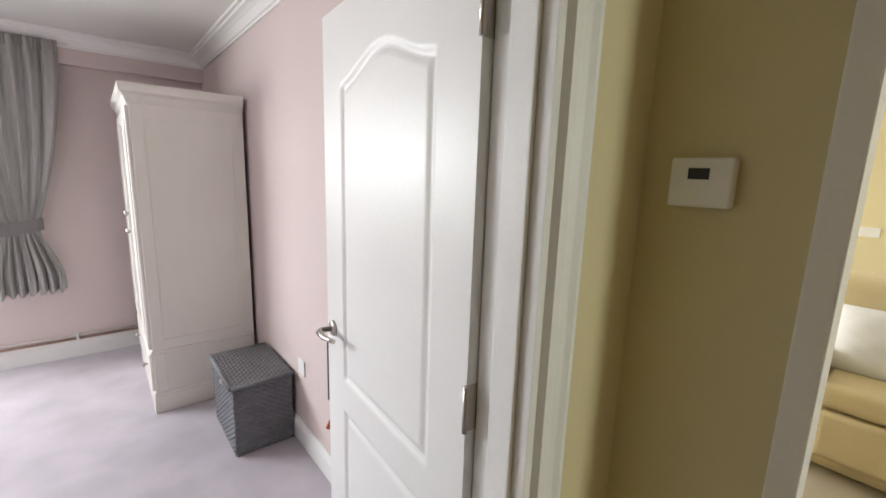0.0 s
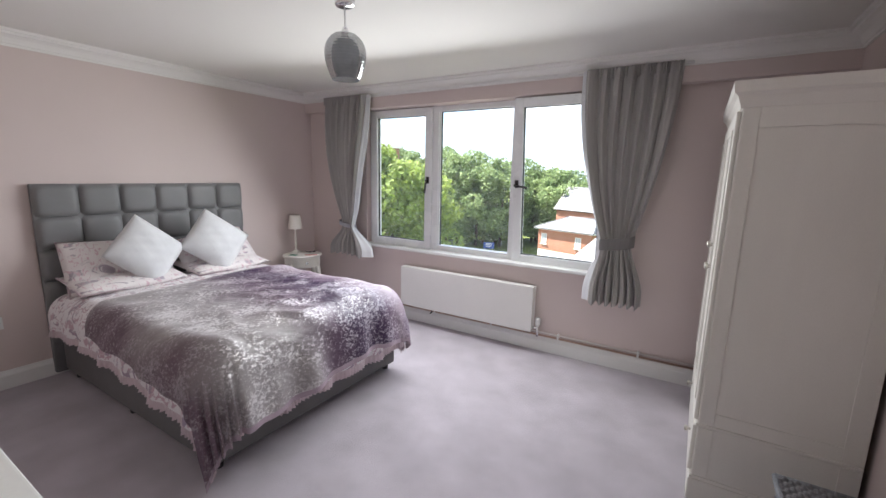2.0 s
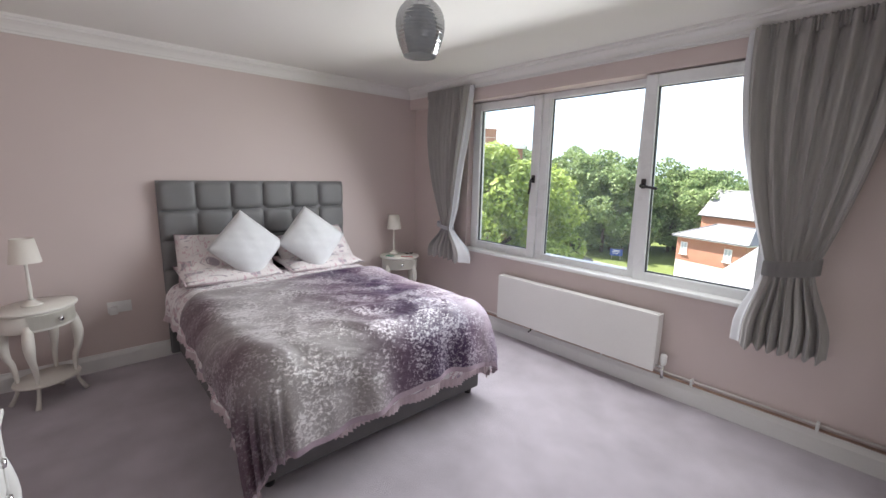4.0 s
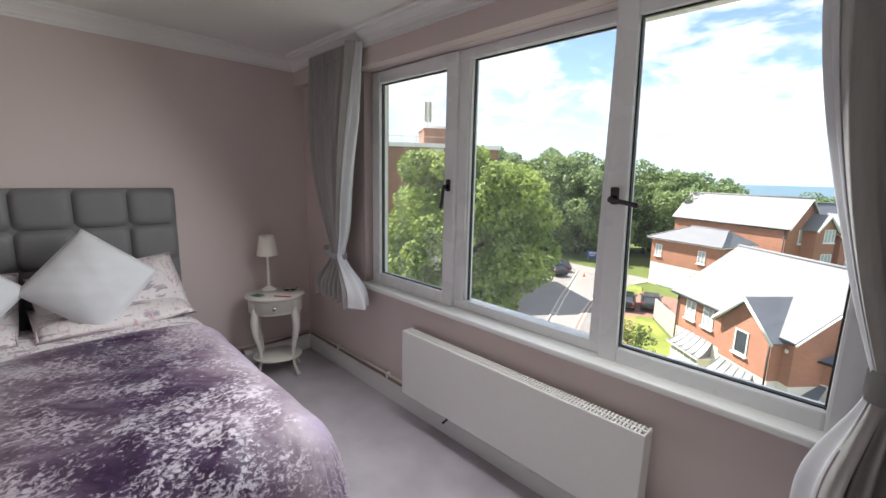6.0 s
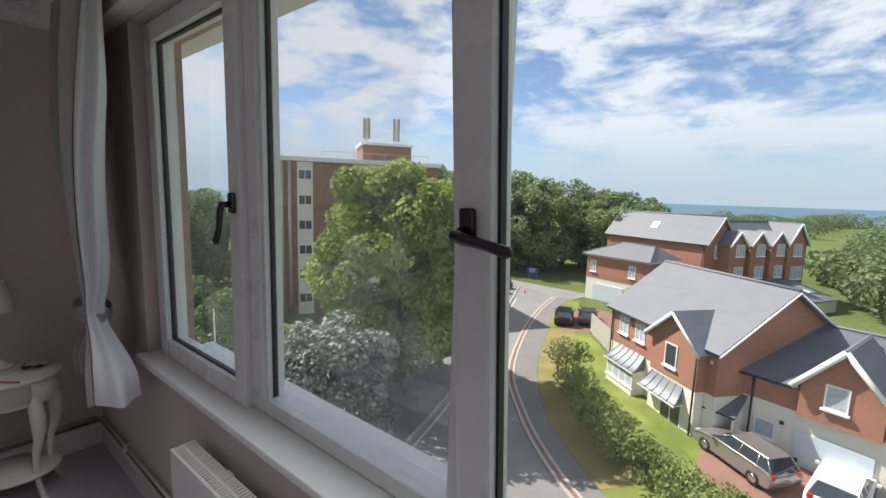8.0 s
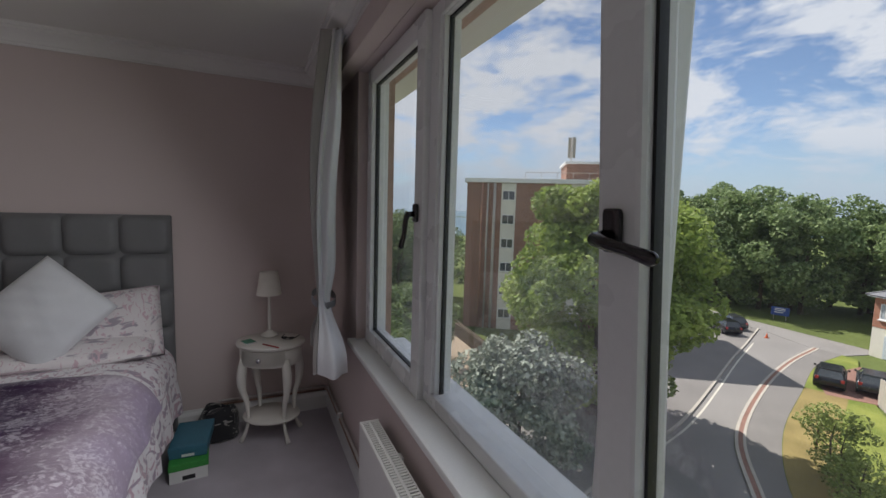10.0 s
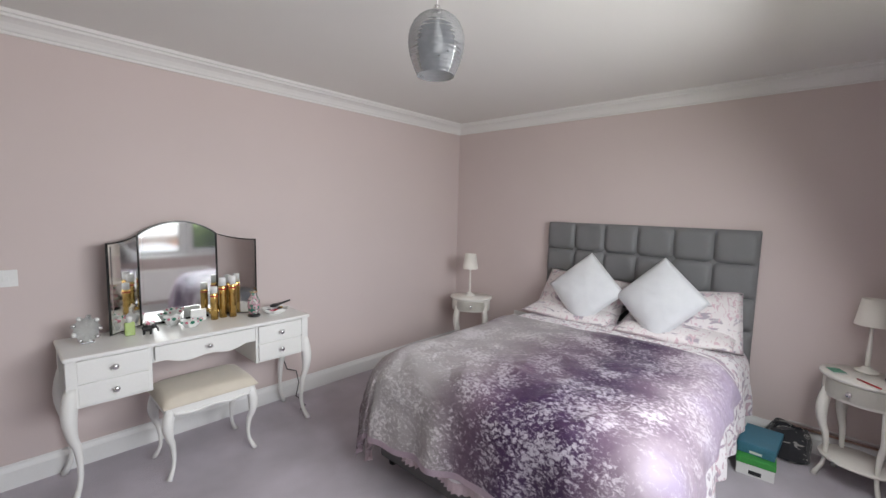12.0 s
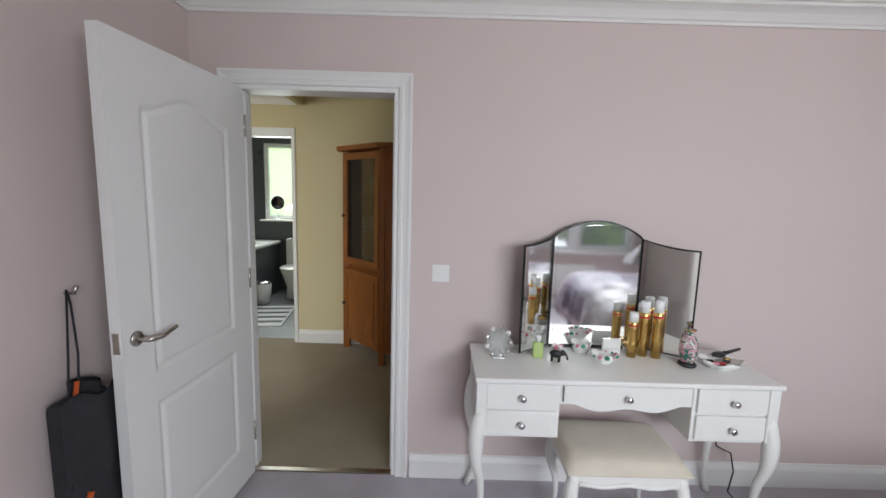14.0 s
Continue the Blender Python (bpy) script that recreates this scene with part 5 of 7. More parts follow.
for c, r, sq in (((0, 0, 0.034), 0.022, (1.3, 0.8, 0.85)), ((0.030, 0, 0.042), 0.014, (1, 0.8, 1))):
    b2 = lathe([(0, -r)] + [(r * math.cos(a), r * math.sin(a)) for a in [math.pi * (i / 6 - 0.5) for i in range(1, 6)]] + [(0, r)], 12)
    for v in b2.verts:
        v.co = Vector((v.co.x * sq[0] + c[0], v.co.y * sq[1] + c[1], v.co.z * sq[2] + c[2]))
    join(bm, b2)
for sx in (-0.016, 0.016):
    for sy in (-0.009, 0.009):
        tube([(sx, sy, 0), (sx, sy, 0.03)], 0.0055, 8, bm)
tube([(0.040, 0, 0.042), (0.050, 0, 0.026), (0.052, 0, 0.012)], [0.006, 0.005, 0.004], 8, bm)
carved = tagged(obj("figurine", bm, BLACK), "small dark carved ornament on the dressing table", "figurine")
carved.matrix_basis = pose(2.955, 0.235, TZ, 0, 0, 160)
rosepot = thing("porcelain_rose", "pink and white porcelain flower ornament", "ornament", (2.935, 0.185, TZ))
part("cup", lathe([(0, 0), (0.018, 0), (0.024, 0.02), (0.026, 0.04), (0, 0.045)], 16), PORCELAIN, rosepot)
for i in range(6):
    blob(rosepot, "petal", (0.016 * math.cos(i * 1.05), 0.016 * math.sin(i * 1.05), 0.05), 0.013, ROSEPINK if i % 2 else PORCELAIN, (1, 1, 0.7))
crystal = thing("shell_ornament", "silvery scalloped shell ornament propped up", "ornament", (3.215, 0.215, TZ), 175)
bm = bmesh.new()
seg = 20
ctr = bm.verts.new((0, 0.018, 0.055))
rim = [bm.verts.new(((0.058 + 0.007 * math.cos(9 * a)) * math.cos(a), 0.012 * math.cos(2 * a), 0.075 + (0.070 + 0.007 * math.cos(9 * a)) * math.sin(a))) for a in [2 * math.pi * i / (seg * 2) for i in range(seg * 2)]]
for i in range(seg * 2):
    bm.faces.new((ctr, rim[i], rim[(i + 1) % (seg * 2)])).smooth = True
bmesh.ops.solidify(bm, geom=bm.faces[:], thickness=0.004)
part("shell", bm, PORCELAIN, crystal, "pearly white shell")
for i in range(9):
    a = i * 0.7
    blob(crystal, "bead", (0.056 * math.cos(a), 0, 0.075 + 0.068 * math.sin(a)), 0.012, PORCELAIN if i % 2 else CHROME, (1, 0.8, 1))
part("foot", box((-0.03, -0.02, 0), (0.03, 0.03, 0.008), 0.003), CHROME, crystal)
tissue = thing("white_card", "white card box lying before the mirror", "box", (2.66, 0.125, TZ), 4)
part("body", box((-0.045, -0.008, 0), (0.045, 0.008, 0.075), 0.002), PORCELAIN, tissue)
lid = part("label_bar", box((-0.03, 0.008, 0.02), (0.03, 0.009, 0.03)), CUSHION, tissue)
cord = thing("power_cord", "thin black power cord trailing down behind the dressing table", "cable")
part("cable", tube([(2.06, 0.03, 0.34), (2.03, 0.04, 0.24), (1.96, 0.05, 0.21), (1.95, 0.07, 0.12), (1.99, 0.10, 0.03), (1.97, 0.15, 0.006), (1.99, 0.24, 0.006), (2.05, 0.28, 0.006)], 0.004, 6), BLACK, cord)

# ---- wardrobe ----
wd = thing("wardrobe", "tall off-white painted wardrobe with a cornice and bottom drawer", "wardrobe")
X0, X1, Y0, Y1 = 4.085, 4.675, 2.36, 3.34
part("carcass", box((X0 + 0.012, Y0 + 0.012, 0.07), (X1, Y1 - 0.012, 1.85), 0.004), OFFWHITE, wd)
part("plinth", box((X0, Y0, 0.0), (X1, Y1, 0.115), 0.006), OFFWHITE, wd)
part("plinth_moulding", box((X0 + 0.004, Y0 + 0.004, 0.112), (X1, Y1 - 0.004, 0.132), 0.008), OFFWHITE, wd)
part("rail", box((X0 + 0.003, Y0 + 0.003, 0.385), (X1, Y1 - 0.003, 0.405), 0.008), OFFWHITE, wd)
bm = sweep([(0, 1.84), (-0.006, 1.84), (-0.012, 1.86), (-0.022, 1.885), (-0.036, 1.90), (-0.040, 1.925), (-0.040, 1.945), (0, 1.945)], [(X1, Y0 + 0.012, 0, 1), (X0 + 0.012, Y0 + 0.012, 1, 1), (X0 + 0.012, Y1 - 0.012, 1, -1), (X1, Y1 - 0.012, 0, -1)])
part("cornice", bm, OFFWHITE, wd)
part("top", box((X0, Y0, 1.90), (X1, Y1, 1.935)), OFFWHITE, wd)
for y in (Y0 + 0.006, Y1 - 0.012):
    for xa, xb, za, zb in ((X0 + 0.016, X0 + 0.075, 0.406, 1.84), (X1 - 0.07, X1 - 0.001, 0.406, 1.84), (X0 + 0.075, X1 - 0.07, 1.76, 1.84), (X0 + 0.075, X1 - 0.07, 0.406, 0.47), (X0 + 0.016, X0 + 0.075, 0.133, 0.384), (X1 - 0.07, X1 - 0.001, 0.133, 0.384)):
        part("side_rail", box((xa, y, za), (xb, y + 0.006, zb), 0.002), OFFWHITE, wd)
ym = (Y0 + Y1) / 2
for ya, yb, ky in ((Y0 + 0.02, ym - 0.002, ym - 0.035), (ym + 0.002, Y1 - 0.02, ym + 0.035)):
    dd = part("door", box((X0 - 0.006, ya, 0.415), (X0 + 0.012, yb, 1.83), 0.005), OFFWHITE, wd)
    part("door_moulding", rect_frame(ya + 0.06, yb - 0.06, 0.49, 1.76, 0, 0.008, 0.018, 0.018, 0.018, 0.018, 0.003), OFFWHITE, dd).matrix_basis = Matrix(((0, -1, 0, X0 - 0.004), (1, 0, 0, 0), (0, 0, 1, 0), (0, 0, 0, 1)))
    knob(dd, (X0 - 0.006, ky, 1.08), NICKEL, (90, -90))
    knob(dd, (X0 - 0.006, ky, 1.20), NICKEL, (90, -90))
dr = part("drawer", box((X0 - 0.006, Y0 + 0.03, 0.14), (X0 + 0.012, Y1 - 0.03, 0.38), 0.005), OFFWHITE, wd)
for y in (Y0 + 0.2, Y1 - 0.2):
    knob(dr, (X0 - 0.006, y, 0.26), NICKEL, (90, -90))

# ---- wicker basket ----
WICKERLID = mat("dark wicker", (0.13, 0.125, 0.135), 0.6, vary=0.3, scale=18, fine=160, bump=0.4, stretch=(1, 3, 1))
wk = thing("laundry_basket", "lidded grey wicker laundry basket standing against the wall", "basket")
KX0, KX1, KY0, KY1, KH = 4.372, 4.672, 1.645, 2.115, 0.385


def weave(u, v, n_st, n_row):
    st = u * n_st * math.pi
    row = int(v * n_row)
    return 0.0045 * math.sin(st + (row % 2) * math.pi) * abs(math.sin(v * n_row * math.pi)) ** 0.5 + 0.0035 * abs(math.sin(v * n_row * math.pi))


part("side", grid(92, 110, lambda u, v: (KX0 + (KX1 - KX0) * u, KY0 - weave(u, v, 15, 27), 0.005 + (KH - 0.005) * v)), WICKER, wk)
part("side", grid(140, 110, lambda u, v: (KX0 - weave(u, v, 23, 27), KY1 + (KY0 - KY1) * u, 0.005 + (KH - 0.005) * v)), WICKER, wk)
part("side", grid(60, 60, lambda u, v: (KX1 + (KX0 - KX1) * u, KY1 + weave(u, v, 15, 27), 0.005 + (KH - 0.005) * v)), WICKER, wk)
part("lid", grid(92, 120, lambda u, v: (KX0 - 0.012 + (KX1 - KX0 + 0.02) * u, KY0 - 0.012 + (KY1 - KY0 + 0.024) * v, KH + 0.018 + weave(v, u, 26, 17))), WICKERLID, wk, "darker woven lid")
bm = bmesh.new()
for pts in ([(KX0 - 0.012, KY0 - 0.012, KH + 0.012), (KX1 + 0.006, KY0 - 0.012, KH + 0.012)], [(KX0 - 0.012, KY0 - 0.012, KH + 0.012), (KX0 - 0.012, KY1 + 0.012, KH + 0.012)], [(KX0 - 0.012, KY1 + 0.012, KH + 0.012), (KX1 + 0.006, KY1 + 0.012, KH + 0.012)]):
    tube(pts, 0.011, 10, bm)
part("rim", bm, WICKER, wk)
part("core", box((KX0 + 0.004, KY0 + 0.004, 0.0), (KX1, KY1 - 0.004, KH + 0.016)), WICKER, wk)
part("clasp", lathe([(0, 0), (0.012, 0), (0.014, 0.008), (0, 0.016)], 12), NICKEL, wk, "small brass toggle").matrix_basis = pose(KX0 - 0.006, 1.86, KH - 0.04, 0, -90, 0)

# ---- black bag behind the door, switches and sockets ----
bb = thing("rucksack", "black rucksack with orange trim hanging behind the open door", "rucksack", (4.625, 0.82, 0.0))
def bag_side(u, v):
    """Soft upright bag: broad and full below, folded in to a narrow flap above."""
    w = 1 - 0.55 * smooth01((v - 0.35) / 0.65)
    crease = 0.010 * math.sin(11 * v + 6 * u) + 0.008 * math.sin(5 * v + 14 * u)
    a = 2 * math.pi * u
    return (math.cos(a) * (0.068 * w + crease * 0.4), 0.128 * math.sin(a) * w + crease - 0.03 * v - 0.015, 0.015 + 0.86 * v + 0.02 * math.sin(a) * v)


part("body", grid(32, 30, bag_side), BLACKCLOTH, bb, smooth=True)
part("core", box((-0.035, -0.09, 0.0), (0.035, 0.07, 0.84), 0.02), BLACKCLOTH, bb)
part("flap", grid(14, 12, lambda u, v: (-0.055 - 0.016 * math.sin(math.pi * u), 0.11 - 0.20 * u, 0.86 - 0.26 * v + 0.02 * math.sin(7 * u))), BLACKCLOTH, bb, smooth=True)
part("trim", tube([(-0.068, 0.075, 0.50), (-0.066, 0.045, 0.55)], 0.013, 8, flat=0.5), ORANGE, bb, "orange trim")
part("trim", tube([(-0.052, 0.085, 0.68), (-0.045, 0.06, 0.80), (-0.030, 0.02, 0.90)], 0.007, 8), ORANGE, bb, "orange trim")
for dy in (0.0, -0.035):
    part("strap", tube([(-0.035, 0.06 + dy, 0.84), (0.0, 0.01 + dy, 0.97), (0.045, -0.05 + dy * 0.4, 1.12), (0.07, -0.08, 1.16)], 0.0035, 8), BLACKCLOTH, bb)
part("wall_hook", tube([(0.075, -0.08, 1.15), (0.045, -0.08, 1.15), (0.035, -0.08, 1.175)], 0.006, 8), NICKEL, bb)


def wall_plate(label, at, rz, w, h, rockers, group="", name="light_switch", cat="light switch"):
    s = thing(name, label, cat, at, rz, group)
    part("plate", box((-w / 2, 0, -h / 2), (w / 2, 0.008, h / 2), 0.003), PLASTIC, s)
    for i in range(rockers):
        x = (i - (rockers - 1) / 2) * 0.06
        part("rocker", box((x - 0.012, 0.008, -0.013), (x + 0.012, 0.0125, 0.013), 0.002), PLASTIC, s)
    return s


wall_plate("white plastic light switch beside the door", (3.49, 0.0, 1.107), 0, 0.086, 0.086, 1)
wall_plate("white double socket on the pink wall", (0.0, 0.86, 0.47), -90, 0.146, 0.086, 2, "", "wall_socket", "socket")
wall_plate("small white socket by the dressing table", (2.02, 0.0, 0.47), 0, 0.086, 0.086, 1, "", "wall_socket", "socket")
wall_plate("white fused spur on the wall above the basket", (W, 1.55, 0.46), 90, 0.086, 0.086, 0, "", "wall_socket", "socket")
plug = thing("charger_plug", "white charger plugged into the double socket", "charger", (0.012, 0.82, 0.455))
part("body", box((0, -0.025, -0.03), (0.045, 0.025, 0.025), 0.006), PLASTIC, plug)

# ---- hall things ----
th = thing("thermostat", "white wall thermostat with a small dark display", "thermostat", (4.80, -0.245, 1.515))
part("case", box((-0.028, -0.052, -0.045), (0, 0.052, 0.045), 0.006, seg=3), PLASTIC, th)
part("display", box((-0.0292, -0.015, 0.006), (-0.027, 0.020, 0.026)), BLACK, th, "dark display")

cc = thing("corner_cabinet", "orange pine corner display cabinet with a glazed upper door", "cabinet")
part("carcass", prism([(3.525, -1.905), (4.40, -1.905), (4.40, -1.84), (3.99, -1.43), (3.525, -1.43)], 0.10, 0.80), PINE, cc)
for xa, ya, xb, yb in ((4.36, -1.90, 4.42, -1.82), (3.97, -1.48, 4.02, -1.41), (3.53, -1.47, 3.58, -1.42)):
    part("post", box((xa, ya, 0.0), (xb, yb, 1.86), 0.004), PINE, cc)
part("top", prism([(3.51, -1.92), (4.47, -1.92), (4.47, -1.80), (4.03, -1.36), (3.51, -1.36)], 1.86, 1.90), PINE, cc)
part("side", box((3.53, -1.435, 0.10), (4.0, -1.415, 1.86)), PINE, cc)
part("back", box((3.53, -1.92, 0.8), (4.40, -1.905, 1.86)), PINE, cc)
for z in (0.80, 1.14, 1.47):
    part("shelf", prism([(3.53, -1.90), (4.38, -1.90), (4.38, -1.85), (3.98, -1.45), (3.53, -1.45)], z, z + 0.018), PINE, cc)
PALEPINE = mat("pale pine edge", (0.46, 0.24, 0.08), 0.5, vary=0.2, scale=6, fine=50, bump=0.1)
fr = pose(4.21, -1.615, 0, 0, 0, -45)
# lighter strips along the front of the two upper shelves
for z in (1.14, 1.47):
    lip = part("shelf_lip", box((-0.26, -0.05, z - 0.004), (0.26, -0.036, z + 0.022), 0.002), PALEPINE, cc, "pale shelf edge")
    lip.matrix_basis = fr
L = 0.27
glazed = part("door", rect_frame(-L, L, 0.84, 1.84, -0.012, 0.012, 0.055, 0.055, 0.06, 0.06, 0.003), PINE, cc, "glazed pine door")
glazed.matrix_basis = fr
p = part("pane", box((-L + 0.055, -0.002, 0.90), (L - 0.055, 0.002, 1.78)), SHELFGLASS, glazed, "cabinet glass")
p.visible_shadow = False
lowd = part("door", box((-L, -0.012, 0.13), (L, 0.012, 0.79), 0.003), PINE, cc, "solid pine door")
lowd.matrix_basis = fr
part("panel_moulding", rect_frame(-L + 0.06, L - 0.06, 0.20, 0.72, 0.011, 0.018, 0.012, 0.012, 0.012, 0.012, 0.002), PINE, lowd)
knob(lowd, (L - 0.03, 0.012, 0.46), BLACK, (-90, 0))
knob(glazed, (L - 0.03, 0.012, 1.28), BLACK, (-90, 0))
for x, y, z, h in ((4.10, -1.68, 0.818, 0.12), (4.18, -1.74, 0.818, 0.09), (4.12, -1.70, 1.158, 0.13), (4.2, -1.76, 1.158, 0.08), (4.12, -1.70, 1.488, 0.14), (4.02, -1.62, 1.488, 0.1)):
    g = thing("glassware", "small glass ornament on a cabinet shelf", "glassware", (x, y, z), 0, "cabinet glassware")
    part("bowl", lathe([(0, 0), (0.022, 0), (0.006, 0.01), (0.006, h * 0.4), (0.028, h * 0.7), (0.024, h), (0.022, h), (0.024, h * 0.7), (0, h * 0.45)], 16), PORCELAIN, g)

# lounge recliner sofa and what stands behind it
sf = thing("recliner_sofa", "cream leather recliner sofa with padded arms", "sofa", (7.25, -0.62, 0))
part("base", box((-0.42, -0.62, 0.0), (0.45, 0.55, 0.42), 0.04, seg=3), LEATHER, sf)
part("arm", box((-0.46, 0.36, 0.05), (0.50, 0.60, 0.62), 0.07, seg=4), LEATHER, sf, smooth=True)
part("seat", box((-0.47, -0.62, 0.36), (0.30, 0.36, 0.50), 0.05, seg=4), LEATHER, sf, smooth=True)
part("backrest", box((0.22, -0.62, 0.40), (0.55, 0.58, 0.98), 0.09, seg=4), LEATHER, sf, smooth=True)
part("footrest", box((-0.49, -0.60, 0.09), (-0.40, 0.34, 0.35), 0.03, seg=3), LEATHER, sf, smooth=True)
part("recline_knob", lathe([(0, 0), (0.035, 0), (0.038, 0.008), (0.02, 0.014), (0, 0.015)], 20), BLACK, sf, "round dark recline button").matrix_basis = pose(-0.462, 0.47, 0.40, 0, -90, 0)
pillow("cushion", "white scatter cushion on the recliner sofa", "cushion", LINING, (0.4, 0.4), pose(7.17, -0.42, 0.66, 0, -60, 0), 0.08)
ldoor = thing("door_2", "white lounge door standing half open", "door", (9.19, -0.75, 0))
part("leaf", box((-0.05, -0.40, 0.01), (-0.01, 0.40, 2.0), 0.004), WHITE, ldoor)
part("handle", tube([(-0.05, 0.33, 1.0), (-0.09, 0.33, 1.0), (-0.09, 0.22, 1.0)], 0.009, 8), NICKEL, ldoor)
wall_plate("white switch plate on the lounge wall", (9.2, -0.14, 1.12), 90, 0.146, 0.086, 2)

# ---- bathroom things ----
bw = thing("window_2", "white plastic bathroom window with frosted glass", "window", kind="structure")
part("window_frame", rect_frame(5.36, 6.12, 1.06, 2.16, -4.17, -4.11, 0.06, 0.06, 0.06, 0.06, 0.005), UPVC, bw)
p = part("pane", box((5.415, -4.145, 1.115), (6.065, -4.139, 2.105)), FROST, bw, "frosted pane")
p.visible_shadow = False
part("window_sill", box((5.32, -4.10, 1.035), (6.16, -4.0, 1.06), 0.005), WHITE, bw)
rm = thing("shaving_mirror", "small round mirror on a stand in front of the bathroom window", "mirror", (5.90, -3.98, 1.06))
part("stand", tube([(0, -0.05, 0.002), (0, -0.05, 0.16)], 0.006, 8), CHROME, rm)
part("base", lathe([(0, 0), (0.05, 0), (0.045, 0.01), (0, 0.012)], 20, (0, -0.06, 0)), CHROME, rm)
part("disc", lathe([(0, -0.006), (0.095, -0.006), (0.10, 0), (0.095, 0.006), (0, 0.006)], 28), DARKCHROME, rm, "round mirror head").matrix_basis = pose(0, -0.04, 0.25, 90, 0, 0)
vu = thing("vanity_unit", "dark grey vanity unit with a white basin top", "vanity unit", (6.32, -3.45, 0))
part("body", box((-0.42, -0.55, 0), (0.5, 0.55, 0.72), 0.006), DARKTILE, vu)
part("top", box((-0.45, -0.58, 0.72), (0.5, 0.58, 0.76), 0.01), PORCELAIN, vu, "white basin top")
part("basin", lathe([(0.2, 0.76), (0.24, 0.80), (0.23, 0.80), (0.18, 0.765), (0, 0.763)], 24, (0, 0, 0)), PORCELAIN, vu)
part("tap", tube([(0.24, 0.1, 0.76), (0.24, 0.1, 0.9), (0.10, 0.08, 0.9), (0.08, 0.08, 0.87)], 0.012, 8), CHROME, vu)
wc = thing("toilet", "white ceramic toilet below the bathroom window", "toilet", (5.55, -3.82, 0))
part("cistern", box((-0.20, -0.26, 0.40), (0.20, -0.08, 0.80), 0.02, seg=3), PORCELAIN, wc)
part("bowl", lathe([(0, 0), (0.13, 0), (0.11, 0.15), (0.17, 0.34), (0.19, 0.40), (0, 0.41)], 24, (0, 0.12, 0), sy=1.2), PORCELAIN, wc)
part("seat", lathe([(0, 0.41), (0.195, 0.41), (0.2, 0.42), (0.19, 0.435), (0, 0.44)], 24, (0, 0.12, 0), sy=1.2), PORCELAIN, wc)
bin_ob = thing("pedal_bin", "small white pedal bin", "bin", (5.86, -3.35, 0))
part("body", lathe([(0, 0), (0.10, 0), (0.11, 0.26), (0, 0.26)], 20), PORCELAIN, bin_ob)
part("lid", lathe([(0, 0.262), (0.112, 0.262), (0.10, 0.285), (0, 0.29)], 20), CHROME, bin_ob)
rug = thing("bath_mat", "striped grey bath mat", "bath mat", (5.6, -2.75, -0.002), 8)
part("mat", box((-0.3, -0.4, 0), (0.3, 0.4, 0.014), 0.005), CUSHION, rug)
for i in range(4):
    part("stripe", box((-0.28, -0.3 + i * 0.18, 0.0142), (0.28, -0.24 + i * 0.18, 0.018), 0.001), DARKTILE, rug)

# ---- outside ----
G = -11.0
random.seed(11)


def brick_mat(name, c1, c2, mortar):
    m = bpy.data.materials.new(name)
    m.use_nodes = True
    nt = m.node_tree
    p = nt.nodes["Principled BSDF"]
    tc = nt.nodes.new("ShaderNodeTexCoord")
    sp = nt.nodes.new("ShaderNodeSeparateXYZ")
    nt.links.new(tc.outputs["Object"], sp.inputs[0])
    ad = nt.nodes.new("ShaderNodeMath")
    nt.links.new(sp.outputs["X"], ad.inputs[0])
    nt.links.new(sp.outputs["Y"], ad.inputs[1])
    cb = nt.nodes.new("ShaderNodeCombineXYZ")
    nt.links.new(ad.outputs[0], cb.inputs["X"])
    nt.links.new(sp.outputs["Z"], cb.inputs["Y"])
    br = nt.nodes.new("ShaderNodeTexBrick")
    br.inputs["Color1"].default_value, br.inputs["Color2"].default_value, br.inputs["Mortar"].default_value = (*c1, 1), (*c2, 1), (*mortar, 1)
    br.inputs["Scale"].default_value = 1.0
    br.inputs["Brick Width"].default_value, br.inputs["Row Height"].default_value, br.inputs["Mortar Size"].default_value = 0.225, 0.075, 0.006
    nt.links.new(cb.outputs[0], br.inputs["Vector"])
    nz = nt.nodes.new("ShaderNodeTexNoise")
    nz.inputs["Scale"].default_value, nz.inputs["Detail"].default_value = 0.7, 6
    nt.links.new(tc.outputs["Object"], nz.inputs["Vector"])
    hs = nt.nodes.new("ShaderNodeHueSaturation")
    mr = nt.nodes.new("ShaderNodeMapRange")
    mr.inputs["To Min"].default_value, mr.inputs["To Max"].default_value = 0.7, 1.3
    nt.links.new(nz.outputs["Fac"], mr.inputs["Value"])
    nt.links.new(mr.outputs[0], hs.inputs["Value"])
    nt.links.new(br.outputs["Color"], hs.inputs["Color"])
    nt.links.new(hs.outputs[0], p.inputs["Base Color"])
    p.inputs["Roughness"].default_value = 0.9
    b = nt.nodes.new("ShaderNodeBump")
    b.inputs["Strength"].default_value = 0.4
    nt.links.new(br.outputs["Fac"], b.inputs["Height"])
    nt.links.new(b.outputs[0], p.inputs["Normal"])
    return m


